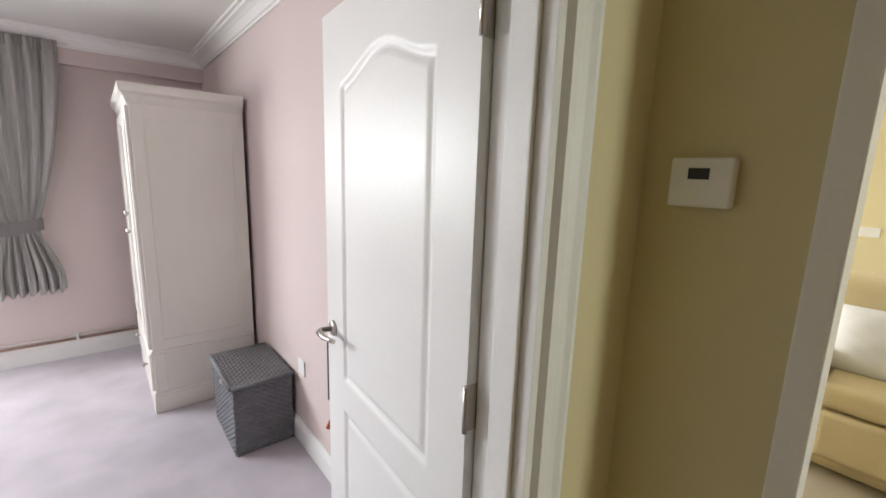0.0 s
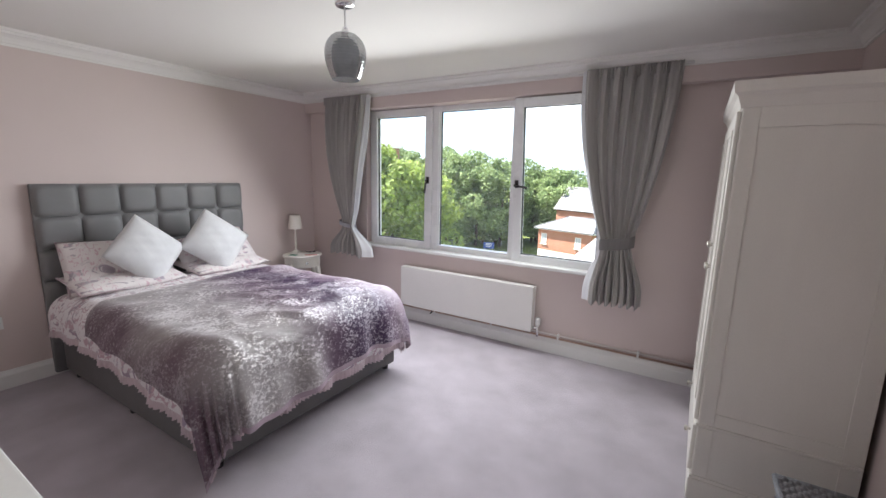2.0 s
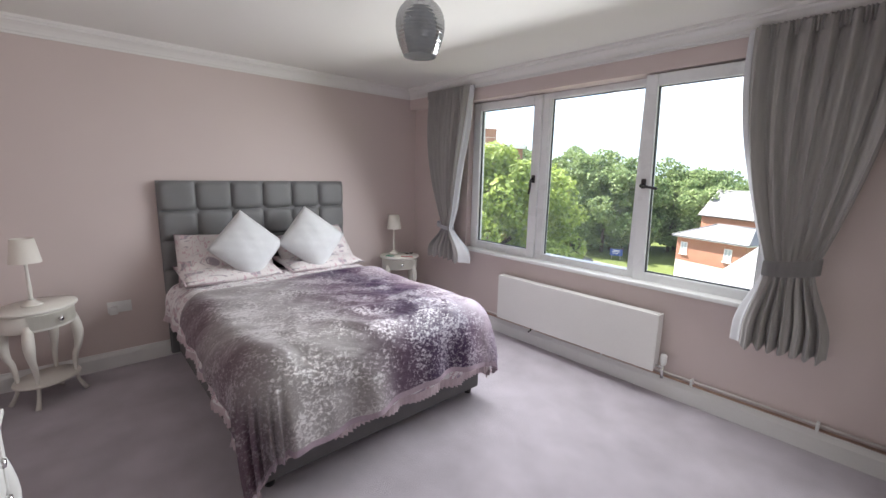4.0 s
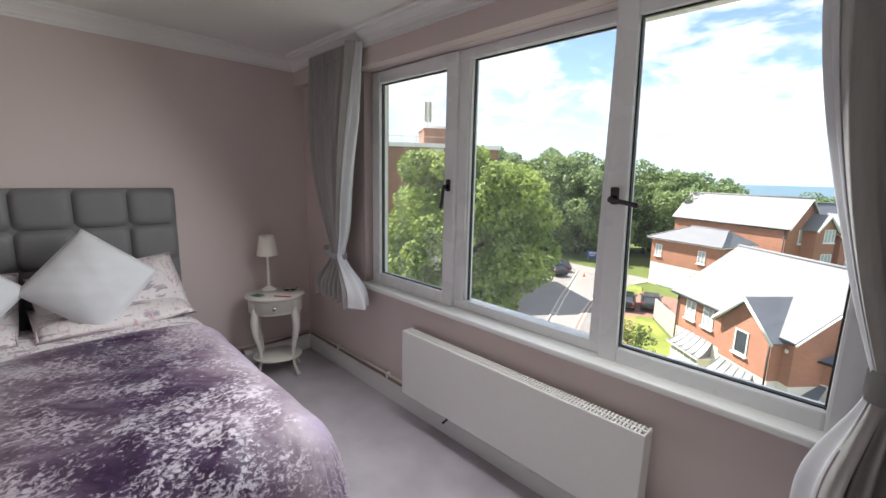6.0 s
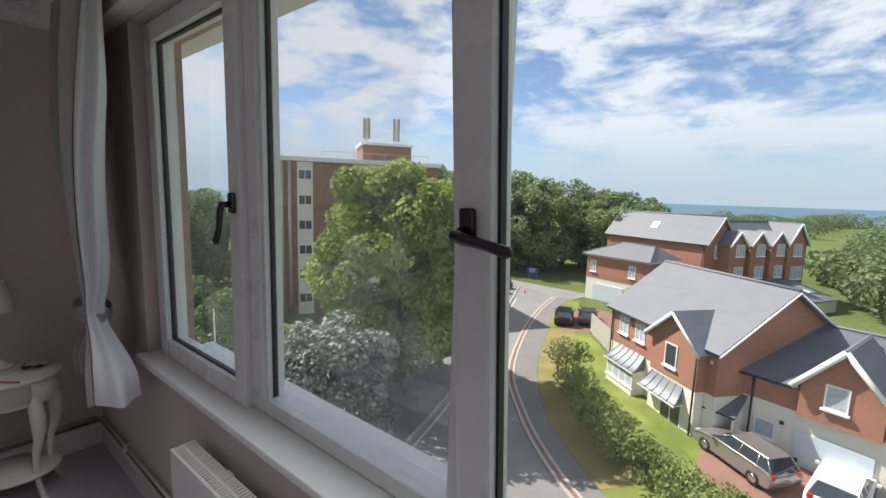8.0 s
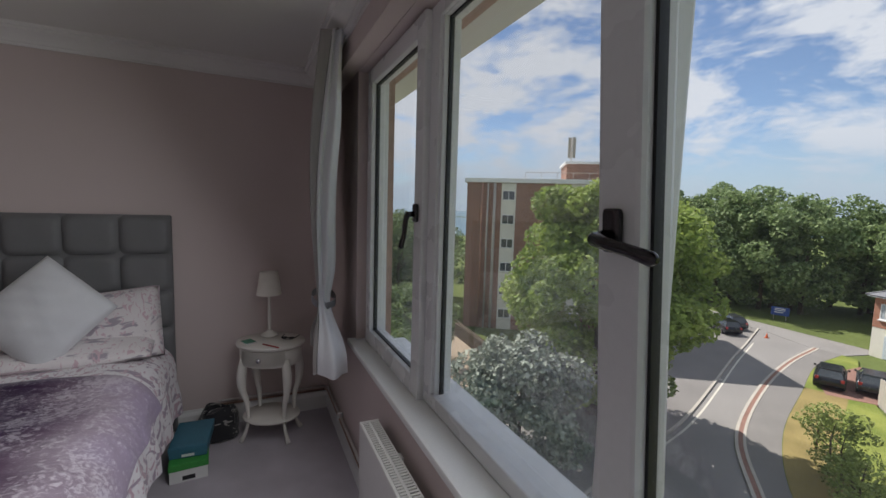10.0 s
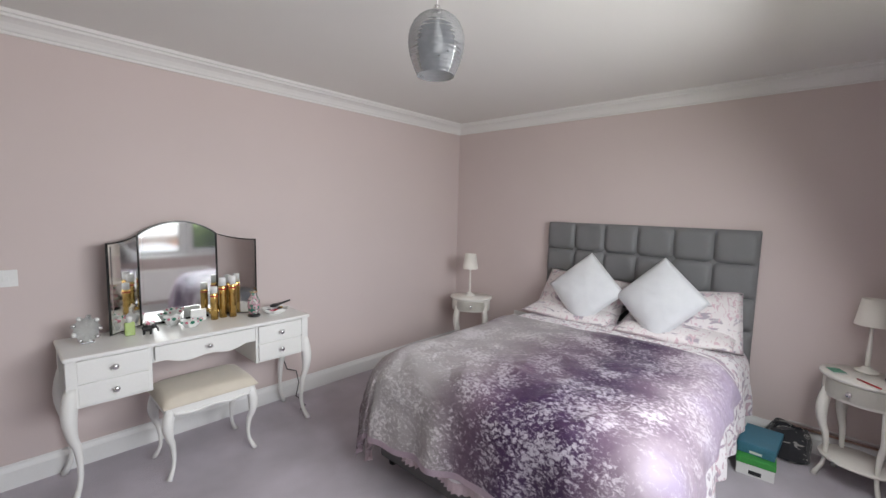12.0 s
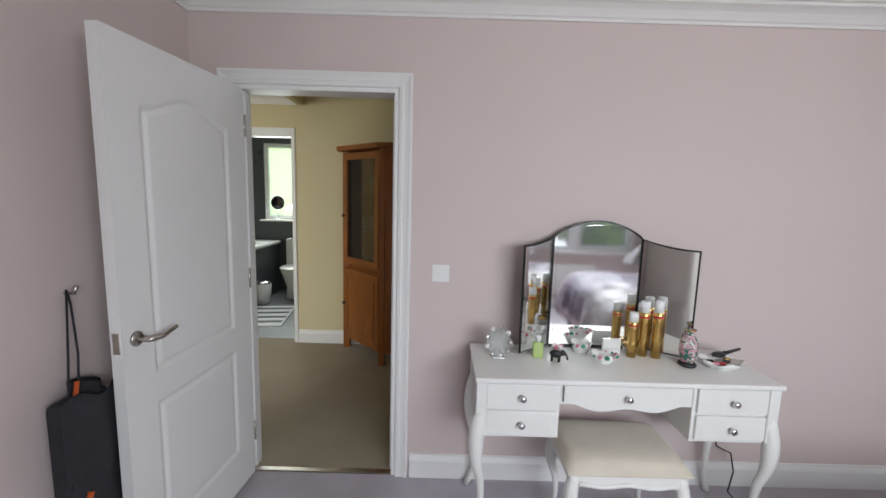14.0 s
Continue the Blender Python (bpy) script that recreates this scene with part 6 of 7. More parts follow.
BRICK = brick_mat("orange red brick", (0.40, 0.165, 0.10), (0.32, 0.13, 0.08), (0.42, 0.30, 0.22))
TOWERBRICK = brick_mat("brown brick", (0.31, 0.155, 0.10), (0.26, 0.13, 0.085), (0.25, 0.17, 0.13))
RENDERW = mat("cream render", (0.74, 0.71, 0.62), 0.9, vary=0.06, scale=1.2, fine=30, bump=0.1)
SLATE = mat("pale grey slate", (0.165, 0.17, 0.185), 0.65, vary=0.14, scale=0.9, fine=22, bump=0.35, stretch=(1, 1, 5), detail=0.02)
DARKSLATE = mat("dark slate", (0.115, 0.125, 0.145), 0.5, vary=0.2, scale=0.9, fine=22, bump=0.35, stretch=(1, 1, 5), detail=0.02)
LEAD = mat("lead sheet", (0.20, 0.21, 0.22), 0.5, 0.4, vary=0.12, scale=4, fine=30, bump=0.1)
TRIMW = mat("white trim paint", (0.80, 0.80, 0.79), 0.5, vary=0.04, scale=4, fine=30, bump=0.02)
# blue-white paint, greyed so its colour carries the shade of a recessed door
GARAGEDOOR = mat("blue-white door enamel tinted for shade", (0.58, 0.64, 0.70), 0.45, vary=0.04, scale=3, fine=30, bump=0.02)
DARKGLASS = mat("dark window glass", (0.04, 0.05, 0.06), 0.06, vary=0.2, scale=0.8, fine=4, bump=0.0, spec=0.8)
PALEGLASS = mat("curtained window", (0.45, 0.50, 0.54), 0.12, vary=0.2, scale=2, fine=9, bump=0.0, spec=0.8)
ASPHALT = mat("asphalt", (0.225, 0.215, 0.205), 0.9, vary=0.14, scale=0.35, fine=14, bump=0.25, detail=0.02)
PAVE = mat("pavement", (0.19, 0.18, 0.17), 0.92, vary=0.14, scale=0.5, fine=14, bump=0.25, detail=0.02)
BLOCKPAVE = mat("red block paving", (0.24, 0.13, 0.10), 0.9, vary=0.2, scale=0.8, fine=16, bump=0.3, detail=0.02)
KERB = mat("concrete kerb", (0.42, 0.39, 0.34), 0.9, vary=0.12, scale=1.5, fine=20, bump=0.2)
LINEPAINT = mat("pale road paint", (0.55, 0.53, 0.46), 0.8, vary=0.15, scale=2, fine=24, bump=0.05)
GRASS = mat("lawn grass", (0.125, 0.19, 0.038), 0.95, vary=0.3, scale=0.5, fine=26, bump=0.5, spec=0.1, tint=(0.21, 0.23, 0.06), detail=0.05)
DRYGRASS = mat("dry grass", (0.27, 0.215, 0.09), 0.95, vary=0.25, scale=0.5, fine=26, bump=0.5, spec=0.1, detail=0.05)
LAND = mat("rough land", (0.115, 0.145, 0.048), 0.98, vary=0.3, scale=0.05, fine=2.5, bump=0.3, spec=0.05, detail=0.3)
EARTH = mat("bare earth path", (0.34, 0.27, 0.20), 0.95, vary=0.2, scale=0.6, fine=14, bump=0.3, detail=0.05)
SEA = mat("sea water", (0.035, 0.105, 0.15), 0.35, vary=0.12, scale=0.01, fine=0.5, bump=0.15, spec=0.4, detail=0.3)
BARK = mat("tree bark", (0.10, 0.075, 0.05), 0.95, vary=0.3, scale=3, fine=20, bump=0.6, stretch=(3, 3, 0.6), detail=0.03)


def leaf_mat(name, color, tint, through_=0.35):
    m = mat(name, color, 0.6, vary=0.2, scale=0.35, fine=3.0, bump=0.0, spec=0.25, tint=tint, island=0.45)
    nt = m.node_tree
    p = nt.nodes["Principled BSDF"]
    o = nt.nodes["Material Output"]
    tr = nt.nodes.new("ShaderNodeBsdfTranslucent")
    src = p.inputs["Base Color"].links[0].from_socket
    nt.links.new(src, tr.inputs[0])
    ms = nt.nodes.new("ShaderNodeMixShader")
    ms.inputs[0].default_value = through_
    nt.links.new(p.outputs[0], ms.inputs[1])
    nt.links.new(tr.outputs[0], ms.inputs[2])
    nt.links.new(ms.outputs[0], o.inputs[0])
    return m


LEAFA = leaf_mat("bright sycamore leaves", (0.175, 0.26, 0.065), (0.31, 0.375, 0.095), 0.40)
LEAFB = leaf_mat("deep woodland leaves", (0.125, 0.19, 0.08), (0.21, 0.27, 0.115))
LEAFC = leaf_mat("silvery green leaves", (0.20, 0.245, 0.175), (0.46, 0.50, 0.42), 0.15)
LEAFD = leaf_mat("light sapling leaves", (0.17, 0.23, 0.06), (0.27, 0.31, 0.10))

ground = structure("ground", prism([(-3500, -600), (3500, -600), (3500, 3800), (-3500, 3800)], G - 2.0, G - 0.06), LAND, "rough green land reaching the horizon", "ground")
structure("water", prism([(-3500, 330), (3500, 420), (3500, 3790), (-3500, 3790)], G - 0.03, G - 0.02), SEA, "blue-grey sea at the horizon", "sea")
structure("water_west", prism([(-3500, -500), (-150, -500), (-190, 329), (-3500, 329)], G - 0.03, G - 0.02), SEA, "blue-grey sea beyond the tower block", "sea")


def bez(points, n):
    """A smooth run of n points through the given ones."""
    out = []
    p = [Vector(q) for q in points]
    p = [2 * p[0] - p[1]] + p + [2 * p[-1] - p[-2]]
    for i in range(n + 1):
        f = i / n * (len(p) - 3)
        k = min(int(f), len(p) - 4)
        t = f - k
        a, b, c, d = p[k:k + 4]
        out.append(0.5 * ((2 * b) + (c - a) * t + (2 * a - 5 * b + 4 * c - d) * t * t + (3 * b - a - 3 * c + d) * t ** 3))
    return out


def ribbon(left, right, z, th, bm=None):
    """A slab between two plan lines of equal length."""
    bm = bm if bm is not None else bmesh.new()
    rows = [[bm.verts.new((a.x, a.y, z - th)), bm.verts.new((a.x, a.y, z)), bm.verts.new((b.x, b.y, z)), bm.verts.new((b.x, b.y, z - th))] for a, b in zip(left, right)]
    for r, s in zip(rows, rows[1:]):
        for k in range(4):
            bm.faces.new((r[k], r[(k + 1) % 4], s[(k + 1) % 4], s[k]))
    bm.faces.new(rows[0][::-1])
    bm.faces.new(rows[-1])
    bmesh.ops.recalc_face_normals(bm, faces=bm.faces[:])
    return bm


def offset(line, d):
    out = []
    for i, p in enumerate(line):
        t = (line[min(i + 1, len(line) - 1)] - line[max(i - 1, 0)]).normalized()
        out.append(p + Vector((t.y, -t.x)) * d)
    return out


MID = bez([(12, 13.0), (4, 15.6), (-1.0, 18.3), (-4.1, 20.6), (-7.3, 24.0), (-10.7, 28.9), (-14.0, 37.5), (-16.2, 45.5), (-17.5, 53)], 64)
LEFT = bez([(8, 6.0), (-2, 9.0), (-8.5, 14.0), (-11.0, 21.1), (-12.6, 27.1), (-15.2, 34), (-18.2, 41.5), (-20.6, 48), (-23.5, 55.5)], 64)
RIGHT = bez([(14, 14.2), (6, 16.8), (0.4, 19.2), (-3.0, 21.8), (-6.4, 25.6), (-9.5, 31.5), (-12.2, 39.5), (-14.6, 47), (-15.2, 53)], 64)
structure("road", ribbon(LEFT, MID, G, 0.3), ASPHALT, "worn grey asphalt road curving past the houses", "road")
structure("pavement", ribbon(offset(MID, 0.552), RIGHT, G + 0.10, 0.3), PAVE, "dark asphalt pavement beside the road", "pavement")
structure("kerb", ribbon(offset(MID, 0.02), offset(MID, 0.18), G + 0.12, 0.4), KERB, "pale kerb stones", "kerb")
structure("kerb_paving", ribbon(offset(MID, 0.182), offset(MID, 0.40), G + 0.11, 0.4), BLOCKPAVE, "red brick strip between pale kerbs", "kerb")
structure("kerb_back", ribbon(offset(MID, 0.402), offset(MID, 0.55), G + 0.125, 0.4), KERB, "pale kerb stones", "kerb")
structure("kerb_left", ribbon(offset(LEFT, -0.16), LEFT, G + 0.11, 0.4), KERB, "pale kerb stones", "kerb")
structure("verge", ribbon(bez([(-8, -4), (-14, 6), (-19, 16), (-20, 24), (-23, 36), (-29, 52)], 64), offset(LEFT, -0.165), G + 0.06, 0.3), PAVE, "worn asphalt lay-by under the trees", "verge")
structure("road_line", ribbon(offset(LEFT, 0.30)[20:58], offset(LEFT, 0.42)[20:58], G + 0.006, 0.02), LINEPAINT, "pale painted road edge line", "road marking")
structure("road_end", prism([(-60, 55.6), (-23.4, 55.6), (-17.5, 53.05), (-15.2, 53.05), (-14, 58), (-60, 62)], G - 0.3, G - 0.004), ASPHALT, "asphalt junction at the end of the road", "road")
structure("car_park", prism([(-30, 47), (-24.5, 47), (-22.5, 55.4), (-30, 55.4)], G - 0.3, G - 0.002), ASPHALT, "asphalt lay-by below the woods", "road")
structure("lawn", ribbon(offset(RIGHT, 0.01), bez([(20, 20.5), (8, 23.5), (2.6, 28.0), (0.4, 29.8), (-3.4, 33.0), (-5.2, 36.0), (-8.6, 41), (-12.2, 48.3), (-14, 52.8)], 64), G + 0.09, 0.3), GRASS, "green lawn strip in front of the houses", "lawn")
structure("dry_lawn", ribbon(offset(RIGHT, 0.03)[20:50], offset(RIGHT, 2.4)[20:50], G + 0.10, 0.2), DRYGRASS, "sun-dried patch of lawn", "lawn")
structure("driveway", prism([(-13.4, 44.0), (-11.2, 40.4), (-7.6, 42.6), (-8.5, 50.4), (-13.0, 50.4)], G - 0.1, G + 0.105), BLOCKPAVE, "red block paved drive", "drive")
structure("forecourt", prism([(1.6, 24.3), (18, 21.2), (18, 28.4), (1.6, 28.4)], G - 0.1, G + 0.105), BLOCKPAVE, "red block paved garage forecourt", "drive")
structure("path", prism([(-34, 17.5), (-26, 17), (-17.5, 10), (-13, 10), (-17, 16.5), (-23, 21.5), (-34, 22)], G - 0.1, G + 0.065), EARTH, "earth path strewn with leaves", "path")

wordbox = bpy.data.curves.new("road_word", 'FONT')
wordbox.body = "PRIVATE"
wordbox.size, wordbox.align_x = 0.95, 'CENTER'
word_mesh_src = new("word_source", wordbox)
dg = bpy.context.evaluated_depsgraph_get()
word_mesh = bpy.data.meshes.new_from_object(word_mesh_src.evaluated_get(dg))
bpy.data.objects.remove(word_mesh_src)
word_mesh.materials.clear()
word_mesh.materials.append(LINEPAINT)
wd_ob = new("road_word", word_mesh)
wd_ob.matrix_basis = pose(-16.3, 34.6, G + 0.008, 0, 0, 64)
tagged(wd_ob, "worn white word painted on the road", "road marking", kind="structure")


# ---- trees ----
def leaf_cloud(clumps, per_m2, size, seed):
    """Leaf quads scattered through the outer shell of clumps (x, y, z, rx, rz)."""
    rng = np.random.default_rng(seed)
    vs = []
    for x, y, z, rx, rz in clumps:
        n = int(per_m2 * 4 * math.pi * rx * rz)
        d = rng.normal(size=(n, 3))
        d /= np.linalg.norm(d, axis=1)[:, None]
        rad = rng.uniform(0.55, 1.06, n) ** 0.5
        c = d * rad[:, None] * np.array([rx, rx, rz]) + np.array([x, y, z])
        nrm = d * 0.8 + rng.normal(size=(n, 3)) * 0.55 + np.array([0, 0, 0.35])
        nrm /= np.linalg.norm(nrm, axis=1)[:, None]
        up = rng.normal(size=(n, 3))
        a = np.cross(nrm, up)
        a /= np.linalg.norm(a, axis=1)[:, None]
        b = np.cross(nrm, a)
        s = rng.uniform(0.6, 1.25, n)[:, None] * size
        drop = nrm * s * 0.18
        quad = np.stack([c - a * s * 0.5, c - b * s * 0.34, c + a * s * 0.5 - drop, c + b * s * 0.34], axis=1)
        vs.append(quad)
    q = np.concatenate(vs).reshape(-1, 3)
    me = bpy.data.meshes.new("leaves")
    k = len(q) // 4
    me.from_pydata(q.tolist(), [], np.arange(k * 4).reshape(-1, 4).tolist())
    return me


def crown_clumps(cx, cy, z0, z1, r, n, seed, small=0.42):
    rnd = random.Random(seed)
    out = []
    zc, rz = (z0 + z1) / 2, (z1 - z0) / 2
    for i in range(n):
        a = rnd.uniform(0, 2 * math.pi)
        t = rnd.uniform(-0.92, 0.95)
        w = math.sqrt(max(0.0, 1 - abs(t) ** 2.3))
        d = r * w * rnd.uniform(0.45, 0.95)
        s = r * small * rnd.uniform(0.6, 1.15) * (0.6 + 0.5 * w)
        out.append((cx + d * math.cos(a), cy + d * math.sin(a), zc + rz * t * 0.9, s, s * rnd.uniform(0.6, 0.85)))
    return out


def tree(label, at, z0, z1, r, n, leaf, dens, size, seed, trunk_r=0.3, name="tree", small=0.42):
    t = thing(name, label, "tree", at)
    rnd = random.Random(seed)
    h = z1 - at[2]
    trunk = [(0, 0, 0), (0.1 * h * 0.1, 0.02, h * 0.25), (-0.06, 0.1, h * 0.5), (0.1, 0.0, h * 0.8)]
    part("trunk", tube(trunk, [trunk_r, trunk_r * 0.8, trunk_r * 0.55, trunk_r * 0.2], 10), BARK, t, smooth=True)
    for i in range(7):
        a = rnd.uniform(0, 6.28)
        zz = h * rnd.uniform(0.25, 0.6)
        L_ = r * rnd.uniform(0.5, 0.8)
        part("limb", tube([(0, 0, zz), (L_ * 0.5 * math.cos(a), L_ * 0.5 * math.sin(a), zz + L_ * 0.35), (L_ * math.cos(a), L_ * math.sin(a), zz + L_ * 0.6)], [trunk_r * 0.4, trunk_r * 0.25, trunk_r * 0.08], 7), BARK, t, smooth=True)
    me = leaf_cloud(crown_clumps(0, 0, z0 - at[2], z1 - at[2], r, n, seed, small), dens, size, seed)
    me.materials.append(leaf)
    reuse("crown", me, t, Matrix(), "crown of many small leaves")
    return t


tree("large bright green sycamore beside the road", (-15.5, 22.6, G), -10.6, 4.0, 5.55, 150, LEAFA, 19, 0.37, 3, 0.45, "tree", 0.27)
tree("silvery leaved bush below the window", (-12.4, 14.6, G), -10.8, -4.4, 2.7, 62, LEAFC, 32, 0.27, 5, 0.12, "bush")
tree("dark green hedge tree by the earth path", (-28.5, 15.6, G), -11.0, -4.6, 3.0, 22, LEAFB, 20, 0.26, 7, 0.2)
tree("round green tree beyond the path", (-42, 18.5, G), -10, -0.6, 4.6, 26, LEAFB, 12, 0.36, 8, 0.3)
tree("round green tree beyond the path", (-50, 10.5, G), -10, -2.6, 4.6, 24, LEAFB, 12, 0.36, 9, 0.3)
tree("round dark tree behind the tower block", (-45.5, 21.5, G), -10, 2.0, 4.6, 34, LEAFB, 12, 0.38, 16, 0.3)
tree("round dark tree behind the tower block", (-54, 25.0, G), -10, 1.4, 5.0, 30, LEAFB, 10, 0.40, 17, 0.3)
tree("green tree beside the tower block", (-66, 24.5, G), -10, -1.2, 5.6, 24, LEAFB, 9, 0.42, 10, 0.3)
tree("small bright tree in a garden", (-5.6, 46.2, G), -10.4, -5.4, 1.7, 16, LEAFD, 22, 0.22, 12, 0.1)
tree("bright small tree behind the houses", (15.0, 52.0, G), -10, -4.6, 3.0, 18, LEAFD, 14, 0.3, 13, 0.15)
tree("big green tree behind the houses", (25.0, 58.0, G), -10, 2.2, 6.5, 30, LEAFB, 9, 0.45, 14, 0.4)
tree("big green tree behind the houses", (36.0, 66.0, G), -10, 2.8, 7.5, 30, LEAFB, 8, 0.5, 15, 0.4)
for i, (x, y, top, r) in enumerate(((-7.0, 31.4, -8.0, 0.9), (-5.6, 29.2, -7.3, 1.1), (-4.6, 27.6, -6.7, 1.1), (-3.4, 26.2, -7.6, 1.1), (-2.2, 24.8, -8.3, 1.2), (-0.8, 23.6, -8.7, 1.3), (0.7, 22.7, -8.9, 1.3), (2.2, 22.0, -9.1, 1.3), (4.0, 21.2, -9.2, 1.4))):
    tree("light green sapling in the front hedge row", (x - 0.7, y - 0.5, G), G + 0.4, top, r * 0.95, 20, LEAFD, 34, 0.17, 30 + i, 0.06, "sapling")

rnd = random.Random(21)
clumps, trunks = [], bmesh.new()
for i in range(44):
    f = i / 45
    x = -66 + 56 * f + rnd.uniform(-2.5, 2.5)
    y = 60.5 + 9 * f + 10 * smooth01((f - 0.62) / 0.25) + rnd.uniform(-3, 6) + (8 if i % 3 == 0 else 0)
    top = 7.0 - 5.0 * f ** 2.4 + rnd.uniform(-1.5, 1.1) + (1.0 if i % 3 == 0 else 0)
    clumps += crown_clumps(x, y, G + 0.2, top, rnd.uniform(4.4, 5.8), 34, 100 + i, 0.34)
    tube([(x, y, G), (x + 0.2, y, -2)], [0.3, 0.15], 6, trunks)
me = leaf_cloud(clumps, 6.5, 0.55, 77)
me.materials.append(LEAFB)
woods = new("woodland", me)
tagged(woods, "dense green woodland edge beyond the road", "woods", kind="stuff")
tagged(obj("woodland_trunks", trunks, BARK), "grey-brown trunks of the woodland edge", "woods", kind="stuff")
rnd = random.Random(5)
far = [(rnd.uniform(-30, 420), rnd.uniform(150, 400), G + rnd.uniform(1, 4), rnd.uniform(6, 13), rnd.uniform(3.5, 6.5)) for i in range(130)]
far += [(rnd.uniform(15, 90), rnd.uniform(75, 150), G + rnd.uniform(1, 4), rnd.uniform(4, 6), rnd.uniform(2.5, 4.2)) for i in range(60)]
far += [(rnd.uniform(-150, -60), rnd.uniform(10, 90), G + rnd.uniform(1, 3), rnd.uniform(4, 7), rnd.uniform(3, 5)) for i in range(36)]
far += [(rnd.uniform(13, 62), rnd.uniform(68, 112), G + rnd.uniform(0.8, 3.4), rnd.uniform(3, 5.2), rnd.uniform(2, 3.6)) for i in range(110)]
me = leaf_cloud(far, 1.7, 0.95, 78)
me.materials.append(LEAFB)
tagged(new("distant_woods", me), "distant woods and hedges towards the sea", "woods", kind="stuff")


# ---- buildings ----
def slab(pts, th):
    """A flat slab over the given corner points, thickened downward along its normal."""
    bm = bmesh.new()
    f = bm.faces.new([bm.verts.new(p) for p in pts])
    bm.normal_update()
    if f.normal.z < 0:
        f.normal_flip()
    n = f.normal.copy()
    low = [bm.verts.new(v.co - n * th) for v in f.verts]
    vs = list(f.verts)
    bm.faces.new(low[::-1])
    k = len(vs)
    for i in range(k):
        bm.faces.new((vs[(i + 1) % k], vs[i], low[i], low[(i + 1) % k]))
    return bm


def gable_wall(u0, u1, v0, v1, z0, ze, zr, axis):
    """A block with a gabled top; axis 'u' has the ridge along u."""
    bm = bmesh.new()
    if axis == 'u':
        vm = (v0 + v1) / 2
        ends = [[(u, v0, z0), (u, v1, z0), (u, v1, ze), (u, vm, zr), (u, v0, ze)] for u in (u0, u1)]
    else:
        um = (u0 + u1) / 2
        ends = [[(u0, v, z0), (u1, v, z0), (u1, v, ze), (um, v, zr), (u0, v, ze)] for v in (v0, v1)]
    a, b = [[bm.verts.new(p) for p in e] for e in ends]
    bm.faces.new(a)
    bm.faces.new(b)
    for i in range(5):
        bm.faces.new((a[i], a[(i + 1) % 5], b[(i + 1) % 5], b[i]))
    bmesh.ops.recalc_face_normals(bm, faces=bm.faces[:])
    return bm


def house_window(h, at, rz, w, hgt, glass=PALEGLASS, bars=1, sill=True):
    """A window that faces local -y at its own place."""
    win = part("window", rect_frame(-w / 2, w / 2, 0, hgt, -0.04, 0.06, 0.07, 0.07, 0.07, 0.07, 0), TRIMW, h, "white framed window")
    win.matrix_basis = pose(*at, 0, 0, rz)
    part("pane", box((-w / 2 + 0.06, 0.0, 0.06), (w / 2 - 0.06, 0.03, hgt - 0.06)), glass, win)
    for i in range(bars):
        x = -w / 2 + w * (i + 1) / (bars + 1)
        part("bar", box((x - 0.03, -0.03, 0.06), (x + 0.03, 0.05, hgt - 0.06)), TRIMW, win)
    if sill:
        part("sill", box((-w / 2 - 0.08, -0.14, -0.10), (w / 2 + 0.08, 0.03, 0), 0.01), TRIMW, win)


def gable_roof(h, u0, u1, v0, v1, ze, zr, over, axis, material, barge=True, th=0.14, front=None):
    """front: stretches of the front eave that carry a gutter, where gables break it."""
    if axis == 'u':
        vm = (v0 + v1) / 2
        k = (zr - ze) / (vm - v0)
        for s, va in ((1, v0 - over), (-1, v1 + over)):
            zz = ze - over * k + 0.1
            part("roof", slab([(u0 - over, va, zz), (u1 + over, va, zz), (u1 + over, vm, zr + 0.1), (u0 - over, vm, zr + 0.1)], th), material, h)
        part("ridge", tube([(u0 - over, vm, zr + 0.12), (u1 + over, vm, zr + 0.12)], 0.10, 8), material, h)
        if barge:
            for u in (u0 - over - 0.03, u1 + over + 0.03):
                for va in (v0 - over, v1 + over):
                    part("bargeboard", tube([(u, va, ze - over * k - 0.02), (u, vm, zr - 0.02)], 0.14, 4, flat=0.4), TRIMW, h)
        for va in (v0 - over - 0.04, v1 + over + 0.04):
            for ua, ub in (front if front and va < v0 else ((u0 - over, u1 + over),)):
                part("gutter", tube([(ua, va, ze - over * k + 0.02), (ub, va, ze - over * k + 0.02)], 0.06, 6), BLACK, h)
    else:
        um = (u0 + u1) / 2
        k = (zr - ze) / (um - u0)
        for ua in (u0 - over, u1 + over):
            zz = ze - over * k + 0.1
            part("roof", slab([(ua, v0 - over, zz), (ua, v1, zz), (um, v1, zr + 0.1), (um, v0 - over, zr + 0.1)], th), material, h)
            if barge:
                part("bargeboard", tube([(ua, v0 - over - 0.03, ze - over * k - 0.02), (um, v0 - over - 0.03, zr - 0.02)], 0.14, 4, flat=0.4), TRIMW, h)


